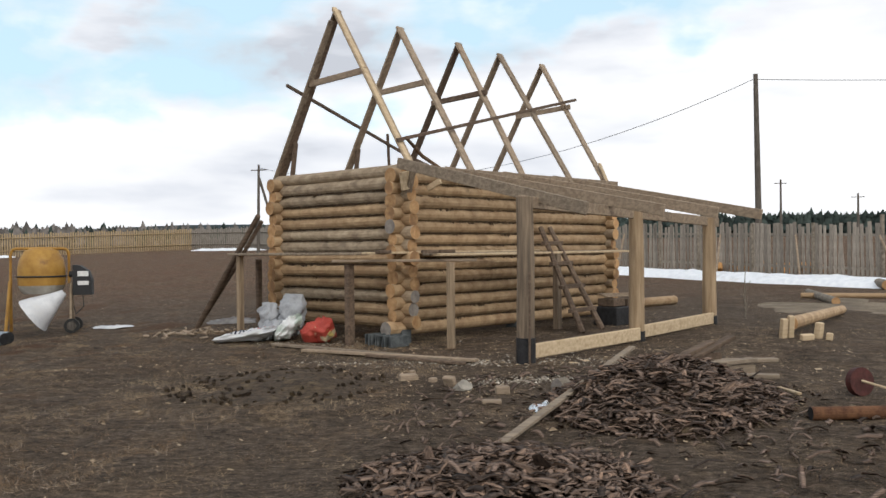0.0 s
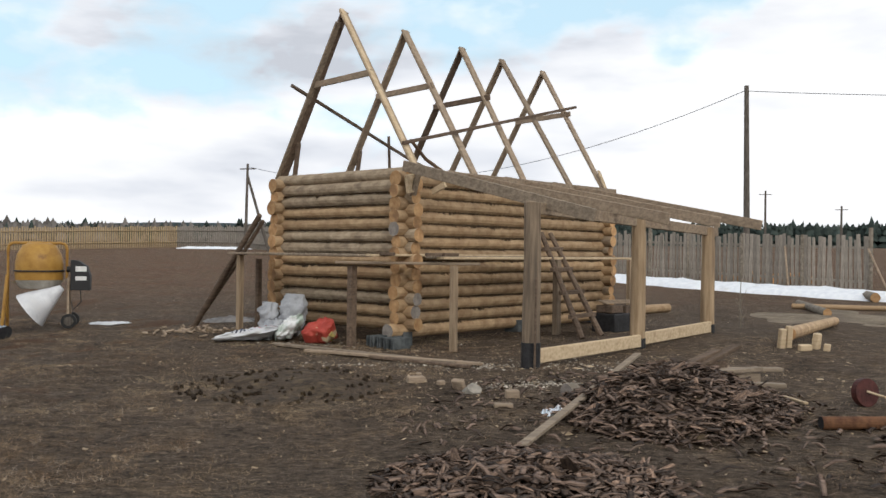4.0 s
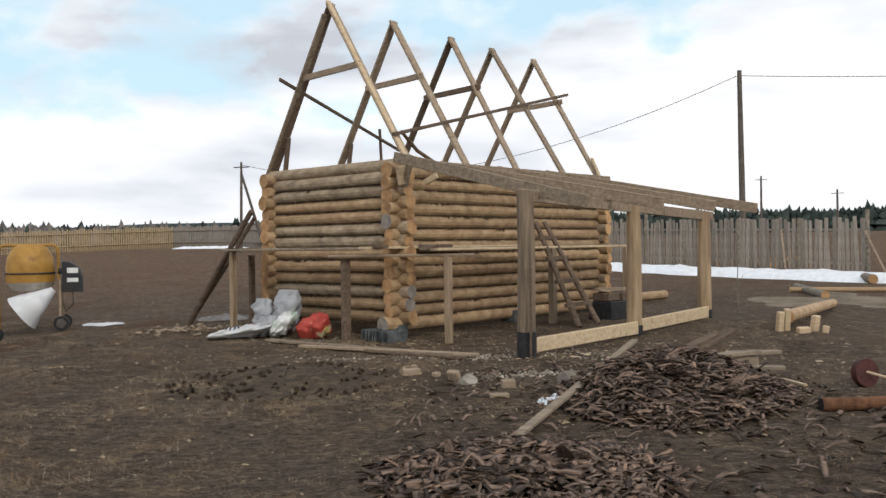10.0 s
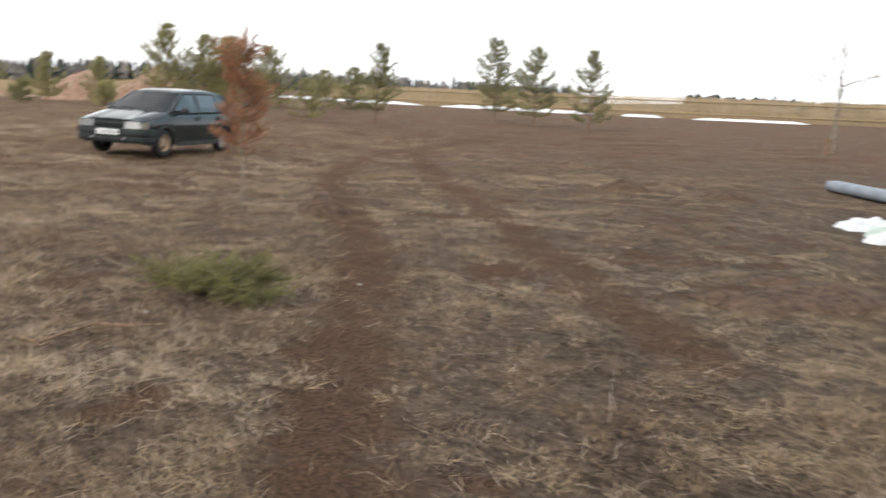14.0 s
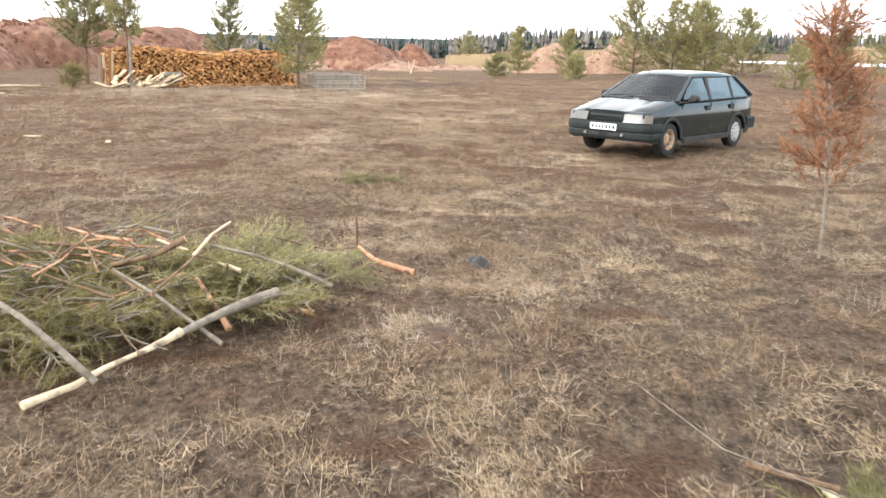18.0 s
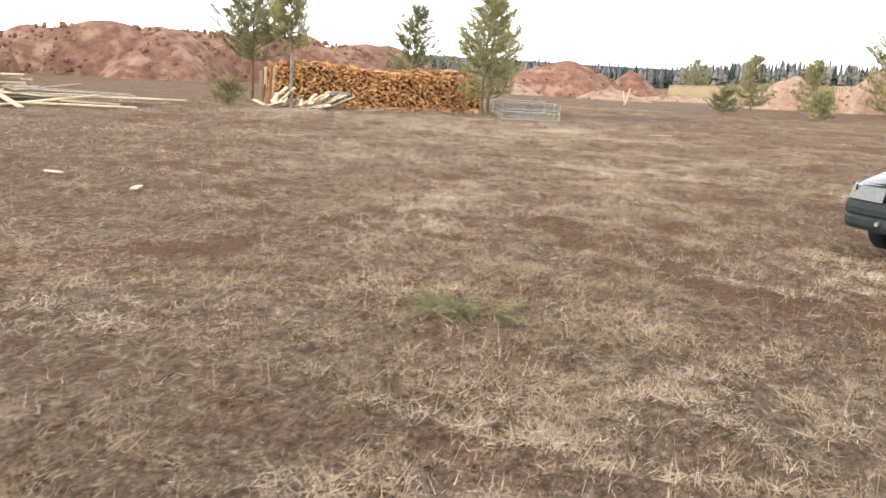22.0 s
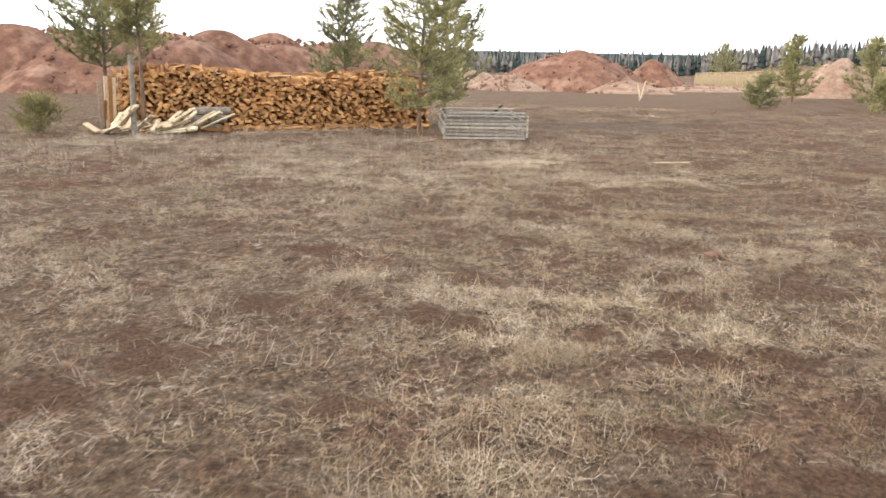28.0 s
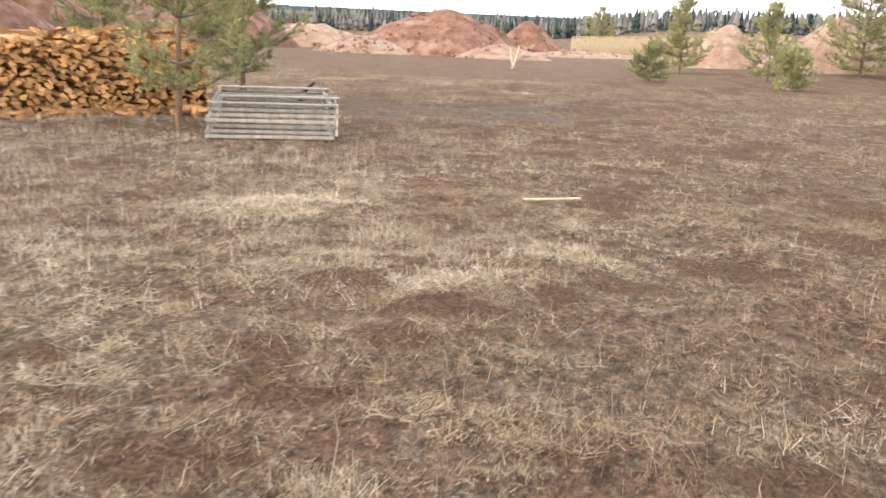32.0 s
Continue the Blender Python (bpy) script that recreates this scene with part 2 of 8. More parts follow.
    # the trodden yard: round (1.5, 13)
    sub = n.new("ShaderNodeVectorMath")
    sub.operation = "SUBTRACT"
    l.new(geo.outputs["Position"], sub.inputs[0])
    sub.inputs[1].default_value = (0.5, 13.0, 0)
    ln = n.new("ShaderNodeVectorMath")
    ln.operation = "LENGTH"
    l.new(sub.outputs[0], ln.inputs[0])
    wob = n.new("ShaderNodeMath")
    wob.operation = "MULTIPLY_ADD"
    l.new(noise_at(0.45, 4, 0.6, off=(11, 1, 0)), wob.inputs[0])
    wob.inputs[1].default_value = 8.0
    l.new(ln.outputs["Value"], wob.inputs[2])
    yd = n.new("ShaderNodeMapRange")
    yd.inputs["From Min"].default_value, yd.inputs["From Max"].default_value = 13.0, 27.0
    l.new(wob.outputs[0], yd.inputs["Value"])
    yard = yd.outputs[0]
    col = mix(yard, soil, meadow)
    # tussocks and short dark thatch between, gap shade put in the colour, two sizes
    for scale, off, lo, hi in ((6.5, (14, 6, 0), 0.58, 1.34), (17.0, (2, 19, 0), 0.66, 1.30)):
        mr = n.new("ShaderNodeMapRange")
        mr.inputs["From Min"].default_value, mr.inputs["From Max"].default_value = 0.38, 0.62
        mr.inputs["To Min"].default_value, mr.inputs["To Max"].default_value = lo, hi
        l.new(noise_at(scale, 5, 0.75, off=off, stretch=(1, 1.5, 1)), mr.inputs["Value"])
        hs = n.new("ShaderNodeHueSaturation")
        l.new(mr.outputs[0], hs.inputs["Value"])
        l.new(col, hs.inputs["Color"])
        col = hs.outputs[0]
    l.new(col, bs.inputs["Base Color"])
    bp = n.new("ShaderNodeBump")
    b2 = n.new("ShaderNodeBump")
    b2.inputs["Strength"].default_value, b2.inputs["Distance"].default_value = 0.8, 0.07
    l.new(noise_at(8, 6, 0.7, off=(21, 2, 0)), b2.inputs["Height"])
    l.new(b2.outputs[0], bp.inputs["Normal"])
    bp.inputs["Strength"].default_value, bp.inputs["Distance"].default_value = 0.9, 0.03
    l.new(noise_at(34, 7, 0.8), bp.inputs["Height"])
    l.new(bp.outputs[0], bs.inputs["Normal"])
    return m


def flat(name, c, rough=0.6, metal=0.0, spec=0.5, **more):
    return surf(name, tuple(v * 0.86 for v in c), tuple(min(1, v * 1.1) for v in c), rough=rough, metal=metal, spec=spec, **more)


M = {
    "ground": ground_material(),
    "log": surf("peeled_log", (0.30, 0.195, 0.105), (0.47, 0.335, 0.198), 2.4, 0.7, 0.35, c3=(0.25, 0.155, 0.085), c3_scale=1.1, c3_at=(0.52, 0.80), stretch=(0.35, 3, 3), vary=0.2),
    "log_grey": surf("weathered_log", (0.27, 0.205, 0.135), (0.44, 0.35, 0.245), 2.4, 0.8, 0.35, c3=(0.20, 0.15, 0.105), c3_scale=1.6, c3_at=(0.5, 0.7), stretch=(0.5, 4, 4), vary=0.12),
    "log_up": surf("peeled_post", (0.26, 0.18, 0.105), (0.42, 0.31, 0.195), 3.0, 0.75, 0.35, c3=(0.20, 0.145, 0.095), c3_scale=1.3, c3_at=(0.5, 0.72), stretch=(5, 5, 0.5), vary=0.12),
    "post_up": surf("sawn_post", (0.25, 0.18, 0.115), (0.41, 0.31, 0.205), 3.5, 0.78, 0.25, c3=(0.17, 0.125, 0.085), c3_scale=2.0, c3_at=(0.5, 0.75), stretch=(6, 6, 0.4), vary=0.1),
    "post_grey": surf("weathered_post", (0.13, 0.098, 0.07), (0.27, 0.205, 0.142), 3.5, 0.82, 0.3, c3=(0.10, 0.078, 0.058), c3_scale=2.2, c3_at=(0.5, 0.72), stretch=(6, 6, 0.4), vary=0.1),
    "end": surf("sawn_log_end", (0.36, 0.20, 0.09), (0.54, 0.34, 0.17), 9.0, 0.8, 0.3, c3=(0.26, 0.15, 0.075), c3_scale=4, vary=0.2),
    "end_grey": surf("grey_log_end", (0.17, 0.15, 0.135), (0.29, 0.26, 0.23), 9.0, 0.85, 0.3),
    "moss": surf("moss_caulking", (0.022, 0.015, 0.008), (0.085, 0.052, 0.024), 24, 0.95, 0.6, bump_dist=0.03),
    "beam": surf("weathered_beam", (0.18, 0.142, 0.105), (0.32, 0.255, 0.185), 3.5, 0.8, 0.3, c3=(0.14, 0.105, 0.075), c3_scale=2.5, c3_at=(0.55, 0.75), stretch=(0.4, 6, 6), vary=0.12),
    "beam_new": surf("sawn_pine_beam", (0.46, 0.345, 0.215), (0.61, 0.485, 0.325), 3.5, 0.75, 0.25, c3=(0.36, 0.25, 0.15), c3_scale=2.0, c3_at=(0.55, 0.8), stretch=(0.4, 6, 6), vary=0.1),
    "beam_mid": surf("sawn_rafter", (0.225, 0.172, 0.122), (0.37, 0.287, 0.205), 3.5, 0.78, 0.25, c3=(0.22, 0.16, 0.11), c3_scale=2.0, c3_at=(0.5, 0.75), stretch=(0.4, 6, 6), vary=0.15),
    "beam_dark": surf("dark_old_board", (0.085, 0.06, 0.042), (0.17, 0.12, 0.085), 4, 0.85, 0.3, stretch=(0.4, 6, 6), vary=0.15),
    "tar_hollow_black": surf("bitumen", (0.012, 0.012, 0.013), (0.03, 0.03, 0.032), 12, 0.55, 0.3),
    "fence_old": surf("grey_fence_board", (0.21, 0.185, 0.155), (0.34, 0.30, 0.25), 5, 0.85, 0.2, stretch=(3, 3, 0.6), vary=0.28),
    "fence_new": surf("fresh_fence_board", (0.27, 0.195, 0.108), (0.40, 0.30, 0.175), 5, 0.8, 0.2, stretch=(3, 3, 0.6), vary=0.18),
    "snow": surf("old_snow", (0.70, 0.73, 0.77), (0.84, 0.86, 0.88), 5, 0.6, 0.4, c3=(0.50, 0.48, 0.45), c3_scale=2, c3_at=(0.6, 0.85)),
    "bark": surf("bark_scrap", (0.065, 0.043, 0.032), (0.20, 0.14, 0.105), 9, 0.85, 0.4, stretch=(1, 5, 5), vary=0.75, island=True, coords="Generated"),
    "bark_piece": surf("curled_bark", (0.06, 0.038, 0.027), (0.23, 0.152, 0.105), 14, 0.85, 0.4, stretch=(1, 4, 4), vary=0.85),
    "firewood": surf("split_birch", (0.22, 0.10, 0.038), (0.42, 0.22, 0.085), 3.0, 0.8, 0.3, vary=0.4, island=True),
    "firewood_end": surf("split_birch_end", (0.34, 0.165, 0.060), (0.56, 0.31, 0.125), 6.0, 0.8, 0.3, vary=0.38, island=True),
    "clay": surf("red_clay", (0.12, 0.056, 0.036), (0.235, 0.12, 0.077), 1.6, 0.95, 0.8, c3=(0.30, 0.18, 0.125), c3_scale=0.8, c3_at=(0.52, 0.72), bump_dist=0.12, fine=3),
    "clay_pale": surf("pale_clay", (0.23, 0.14, 0.095), (0.36, 0.25, 0.18), 1.8, 0.95, 0.8, c3=(0.22, 0.12, 0.08), c3_scale=1.0, c3_at=(0.5, 0.7), bump_dist=0.12, fine=3),
    "soil": surf("dug_soil", (0.05, 0.031, 0.021), (0.13, 0.083, 0.054), 14, 0.95, 0.8, bump_dist=0.03),
    "humus": surf("dark_humus", (0.036, 0.025, 0.017), (0.10, 0.07, 0.044), 16, 0.95, 0.8, c3=(0.14, 0.10, 0.055), c3_scale=6, c3_at=(0.55, 0.72), bump_dist=0.03),
    "sawdust": surf("sawdust", (0.15, 0.12, 0.084), (0.27, 0.215, 0.148), 14, 0.95, 0.5, c3=(0.13, 0.10, 0.07), c3_scale=1.4, c3_at=(0.42, 0.6)),
    "needle": surf("pine_needles", (0.23, 0.215, 0.095), (0.45, 0.41, 0.20), 2.2, 0.7, 0, glow=0.4, vary=0.35, island=True, spec=0.2),
    "needle_dark": surf("dark_pine_needles", (0.17, 0.17, 0.08), (0.37, 0.35, 0.175), 2.2, 0.7, 0, glow=0.4, vary=0.35, island=True, spec=0.2),
    "needle_cut": surf("cut_pine_needles", (0.15, 0.135, 0.05), (0.32, 0.275, 0.11), 3.0, 0.75, 0, glow=0.35, vary=0.35, island=True, spec=0.2),
    "needle_dull": surf("wilted_pine_needles", (0.12, 0.12, 0.045), (0.27, 0.25, 0.10), 3.0, 0.75, 0, glow=0.35, vary=0.35, island=True, spec=0.2),
    "needle_red": surf("dead_pine_needles", (0.24, 0.115, 0.062), (0.44, 0.235, 0.135), 2.5, 0.8, 0, glow=0.35, vary=0.3, island=True, spec=0.1),
    "trunk": surf("pine_bark", (0.11, 0.07, 0.045), (0.25, 0.16, 0.10), 10, 0.9, 0.5, stretch=(2, 2, 0.6)),
    "trunk_grey": surf("grey_branch", (0.13, 0.11, 0.085), (0.29, 0.25, 0.20), 10, 0.9, 0.4),
    "peel_branch": surf("orange_peeled_branch", (0.30, 0.14, 0.08), (0.54, 0.33, 0.20), 14, 0.8, 0.5, c3=(0.13, 0.075, 0.05), c3_scale=9, c3_at=(0.5, 0.56)),
    "white_branch": surf("pale_peeled_branch", (0.52, 0.41, 0.26), (0.74, 0.62, 0.44), 9, 0.75, 0.35, c3=(0.20, 0.15, 0.11), c3_scale=6, c3_at=(0.54, 0.62)),
    "straw": surf("dry_grass", (0.21, 0.142, 0.084), (0.42, 0.315, 0.200), 0.6, 0.8, 0, c3=(0.20, 0.13, 0.078), c3_scale=0.5, c3_at=(0.45, 0.62), vary=0.45, island=True, spec=0.2),
    "straw_grey": surf("bleached_grass", (0.31, 0.242, 0.182), (0.57, 0.468, 0.362), 0.6, 0.8, 0, vary=0.35, island=True, spec=0.2),
    "moss_blade": surf("brown_moss", (0.085, 0.042, 0.023), (0.19, 0.10, 0.056), 0.6, 0.9, 0, vary=0.4, island=True, spec=0.1),
    "green_blade": surf("young_grass", (0.055, 0.075, 0.022), (0.13, 0.15, 0.045), 0.6, 0.8, 0, vary=0.3, island=True, spec=0.2),
    "crumb": surf("mortar_crumb", (0.24, 0.205, 0.16), (0.42, 0.375, 0.31), 6, 0.9, 0.2, vary=0.5, island=True),
    "chips": surf("wood_chips", (0.20, 0.145, 0.088), (0.40, 0.305, 0.20), 3, 0.85, 0, vary=0.55, island=True),
    "yellow": surf("mixer_yellow_paint", (0.30, 0.155, 0.03), (0.41, 0.23, 0.05), 5, 0.5, 0.1, c3=(0.24, 0.12, 0.035), c3_scale=4, c3_at=(0.6, 0.72)),
    "grey_paint": surf("cement_stained_drum", (0.26, 0.24, 0.20), (0.42, 0.39, 0.34), 6, 0.8, 0.3),
    "black_plastic": flat("black_plastic", (0.018, 0.018, 0.019), 0.7, scale=30, bump=0.05),
    "rubber": flat("tyre_rubber", (0.022, 0.022, 0.022), 0.85, scale=30, bump=0.1),
    "white_plastic": surf("white_sack_fabric", (0.50, 0.51, 0.53), (0.70, 0.71, 0.72), 4, 0.55, 0.15, c3=(0.48, 0.47, 0.45), c3_scale=2, c3_at=(0.58, 0.8)),
    "grey_sack": surf("grey_sack_fabric", (0.12, 0.112, 0.105), (0.30, 0.28, 0.265), 4, 0.6, 0.15, c3=(0.27, 0.26, 0.25), c3_scale=3, c3_at=(0.55, 0.75)),
    "green_sack": surf("pale_green_sack", (0.36, 0.43, 0.37), (0.52, 0.57, 0.52), 4, 0.6, 0.15, c3=(0.70, 0.71, 0.70), c3_scale=3.2, c3_at=(0.46, 0.54)),
    "red_sack": surf("red_printed_sack", (0.34, 0.045, 0.032), (0.50, 0.085, 0.06), 4, 0.5, 0.15, c3=(0.60, 0.50, 0.32), c3_scale=3.5, c3_at=(0.62, 0.66)),
    "ink": flat("dark_print", (0.05, 0.055, 0.08), 0.6, scale=20, bump=0),
    "ink_red": flat("red_print", (0.40, 0.06, 0.05), 0.6, scale=20, bump=0),
    "ink_yellow": flat("yellow_print", (0.42, 0.33, 0.10), 0.6, scale=20, bump=0),
    "pale_sack": surf("pale_sack_fabric", (0.27, 0.28, 0.295), (0.42, 0.43, 0.445), 5, 0.6, 0.25, c3=(0.30, 0.29, 0.275), c3_scale=3, c3_at=(0.56, 0.8)),
    "pipe": surf("grey_plastic_pipe", (0.17, 0.19, 0.215), (0.25, 0.275, 0.31), 4, 0.4, 0.05, vary=0.0),
    "rust": surf("rusty_pipe", (0.07, 0.03, 0.015), (0.17, 0.08, 0.038), 9, 0.85, 0.4),
    "rust_dark": surf("dark_red_enamel", (0.045, 0.013, 0.011), (0.09, 0.026, 0.021), 9, 0.6, 0.3),
    "pole": surf("grey_pole_wood", (0.075, 0.065, 0.055), (0.16, 0.14, 0.12), 6, 0.9, 0.3, stretch=(4, 4, 0.5)),
    "wire": flat("dark_wire", (0.09, 0.09, 0.095), 0.6, scale=20, bump=0),
    "slate": surf("grey_roof_sheet", (0.05, 0.058, 0.06), (0.12, 0.13, 0.132), 9, 0.8, 0.3),
    "stone": surf("field_stone", (0.19, 0.175, 0.15), (0.34, 0.31, 0.26), 8, 0.9, 0.4),
    "paint": surf("dark_green_car_paint", (0.012, 0.019, 0.020), (0.020, 0.029, 0.030), 2, 0.10, 0, spec=0.5),
    "bumper": surf("bumper_plastic", (0.012, 0.016, 0.016), (0.024, 0.030, 0.029), 6, 0.62, 0.1),
    "trimblack": flat("car_black_plastic", (0.025, 0.026, 0.027), 0.6, scale=30, bump=0.05),
    "chrome": flat("car_metal", (0.50, 0.50, 0.50), 0.35, 0.9, scale=20, bump=0),
    "wheel_rust": surf("rusty_rim", (0.22, 0.12, 0.055), (0.46, 0.36, 0.26), 16, 0.6, 0.2),
    "wheel_grey": surf("silver_rim", (0.40, 0.39, 0.37), (0.55, 0.54, 0.52), 16, 0.5, 0.2, metal=0.3),
    "lamp_glass": flat("headlamp_lens", (0.145, 0.147, 0.142), 0.22, scale=30, bump=0.1),
    "lamp_amber": flat("faded_amber_lens", (0.12, 0.10, 0.075), 0.25, scale=30, bump=0),
    "sill_dust": surf("dusty_sill", (0.026, 0.028, 0.027), (0.06, 0.058, 0.053), 7, 0.8, 0.1),
    "plate_white": flat("white_plate", (0.72, 0.72, 0.70), 0.5, scale=20, bump=0),
    "seat": flat("dark_seat_cloth", (0.03, 0.03, 0.032), 0.9, scale=20, bump=0.1),
    "conifer": surf("far_spruce", (0.026, 0.037, 0.034), (0.06, 0.075, 0.065), 0.35, 0.9, 0, vary=0.4, island=True, spec=0.05),
    "birch_far": surf("far_bare_birch", (0.105, 0.095, 0.085), (0.19, 0.17, 0.155), 0.35, 0.9, 0, vary=0.35, island=True, spec=0.05),
    "birch": surf("birch_bark", (0.55, 0.53, 0.49), (0.70, 0.68, 0.64), 8, 0.8, 0.2, c3=(0.06, 0.055, 0.05), c3_scale=9, c3_at=(0.62, 0.66)),
    # wooded hills, the blue-grey haze of distance put into their colour
    "haze": surf("far_hill_haze_tint", (0.045, 0.06, 0.065), (0.075, 0.095, 0.10), 0.05, 0.95, 0, spec=0.0),
}


def glass_material(name, tint, rough=0.03, ior=1.45):
    m = bpy.data.materials.new(name)
    m.use_nodes = True
    bs = m.node_tree.nodes["Principled BSDF"]
    bs.inputs["Base Color"].default_value = (*tint, 1)
    bs.inputs["Roughness"].default_value, bs.inputs["Transmission Weight"].default_value = rough, 1.0
    bs.inputs["IOR"].default_value = ior
    return m


M["glass"] = glass_material("tinted_glass", (0.16, 0.18, 0.20), 0.05, 1.32)
M["glass_side"] = glass_material("reflecting_side_glass", (0.10, 0.105, 0.115), 0.03, 1.62)
M["film"] = glass_material("clear_film", (0.62, 0.64, 0.66), 0.35)

# ---------------------------------------------------------------- helpers
RNG = random.Random(7)
NP = np.random.default_rng(11)
BASE = {}


def sp(v, k=6.0):
    v = np.clip(np.asarray(v, float) / k, -30, 30)
    return k * np.log1p(np.exp(v))


def terrain(x, y):
    """The broad lie of the land: rising to the north, falling away in the west."""
    x, y = np.asarray(x, float), np.asarray(y, float)
    north = 0.033 * sp(y - 20) * np.clip(1 + (x + 35) / 90, 0.15, 1)
    z = 3.2 * np.tanh(north / 3.2)
    z = z + 0.13 * np.exp(-((x - 2.9) ** 2 + (y - 16.2) ** 2) / (2 * 1.7**2))
    z = z - 0.024 * np.minimum(sp(-x - 45), 130) / (1 + np.exp(np.clip((y - 15) / 5, -30, 30)))
    z = z - 0.11 / (1 + np.exp(np.clip((x + 33) / 2.0, -30, 30)))
    return z


PATCH_GRID = np.random.default_rng(5).random((96, 96))


def patch(x, y, size, shift=0.0):
    """Smooth random patches of that size, 0 to 1."""
    u, v = np.asarray(x, float) / size + 40 + shift, np.asarray(y, float) / size + 40 + 0.7 * shift
    i, j = np.floor(u).astype(int), np.floor(v).astype(int)
    a, b = u - i, v - j
    a, b = a * a * (3 - 2 * a), b * b * (3 - 2 * b)
    q = lambda m, n: PATCH_GRID[(i + m) % 96, (j + n) % 96]  # noqa: E731
    return (q(0, 0) * (1 - a) + q(1, 0) * a) * (1 - b) + (q(0, 1) * (1 - a) + q(1, 1) * a) * b


# open places in the turf: x, y and half width
OPEN_SPOTS = ((-23.45, 0.17, 0.30), (-23.2, 1.70, 0.20), (-22.06, 1.64, 0.16), (-21.4, 1.63, 0.20), (-21.65, 2.3, 0.34), (-24.9, 2.4, 0.36), (-22.0, 0.07, 0.22), (-22.4, -1.0, 0.3),
              (-23.38, 2.16, 0.22), (-25.18, -1.2, 0.26), (-24.24, 1.64, 0.2), (-25.25, 1.05, 0.22), (-23.5, -0.98, 0.25), (-24.5, 0.2, 0.2), (-10.1, 2.0, 0.25), (-12.9, 3.4, 0.3),
              (-29.26, 1.01, 0.30), (-29.71, 1.60, 0.20), (-30.17, 1.99, 0.25), (-30.76, 2.69, 0.30), (-32.34, -1.08, 0.30), (-31.66, -2.88, 0.40), (-27.29, 0.07, 0.20), (-31.70, 3.74, 0.35), (-28.74, 0.73, 0.20), (-28.46, 0.12, 0.18), (-32.82, 1.90, 0.30), (-26.08, 0.25, 0.22), (-27.59, 2.34, 0.25), (-26.69, 2.20, 0.18))


def bare(x, y):
    """Where the turf is open and brown moss shows, 0 to 1."""
    f = 0.26 * patch(x, y, 1.6) + 0.40 * patch(x, y, 0.5, 11.3) + 0.34 * patch(x, y, 0.19, 23.1)
    west = np.clip((-18 - np.asarray(x, float)) / 4, 0, 1)
    f = f + 0.045 * west * np.tanh((np.asarray(y, float) - 0.9) / 1.5)
    b = np.clip((f - 0.60) / 0.09, 0, 1)
    ragged = 0.55 * (patch(x, y, 0.16, 31.0) - 0.5) + 0.5 * (patch(x, y, 0.35, 47.0) - 0.5)
    for sx, sy, r in OPEN_SPOTS:
        b = np.maximum(b, np.clip((1 - np.hypot(x - sx, (y - sy) * 0.75) / r + ragged) / 0.25, 0, 1))
    return b


def pale(x, y):
    """Where the grass lies bleached, 0 to 1."""
    f = 0.55 * patch(x, y, 1.2, 51.0) + 0.30 * patch(x, y, 0.4, 63.0) + 0.15 * patch(x, y, 0.2, 71.0)
    f = f - 0.14 * np.clip((-18 - np.asarray(x, float)) / 4, 0, 1) * np.tanh((np.asarray(y, float) - 0.9) / 1.5)
    return np.clip((f - 0.47) / 0.30, 0, 1)


def clumps(x, y):
    """Tussocks and the gaps between them, 0 to 1."""
    f = 0.42 * patch(x, y, 0.15, 91.0) + 0.34 * patch(x, y, 0.34, 97.0) + 0.24 * patch(x, y, 0.08, 83.0)
    return np.clip((f - 0.40) / 0.20, 0, 1)


def relief(x, y):
    """Hummocks and tussocks of the near ground."""
    x, y = np.asarray(x, float), np.asarray(y, float)
    near = np.clip((x + 54) / 6, 0, 1) * np.clip((18 - x) / 4, 0, 1) * np.clip((y + 20) / 4, 0, 1) * np.clip((30 - y) / 4, 0, 1)
    meadow = np.clip((-x - 2) / 4, 0, 1)
    rough = 0.050 * (patch(x, y, 1.5, 7.7) - 0.5) + 0.046 * (patch(x, y, 0.52, 3.1) - 0.5) + 0.022 * (patch(x, y, 0.25, 57.0) - 0.5)
    return near * (rough * (0.65 + 0.35 * meadow) + 0.030 * meadow * (patch(x, y, 0.34, 97.0) - 0.5))


def gz(x, y):
    return float(terrain(x, y)) + float(relief(x, y))


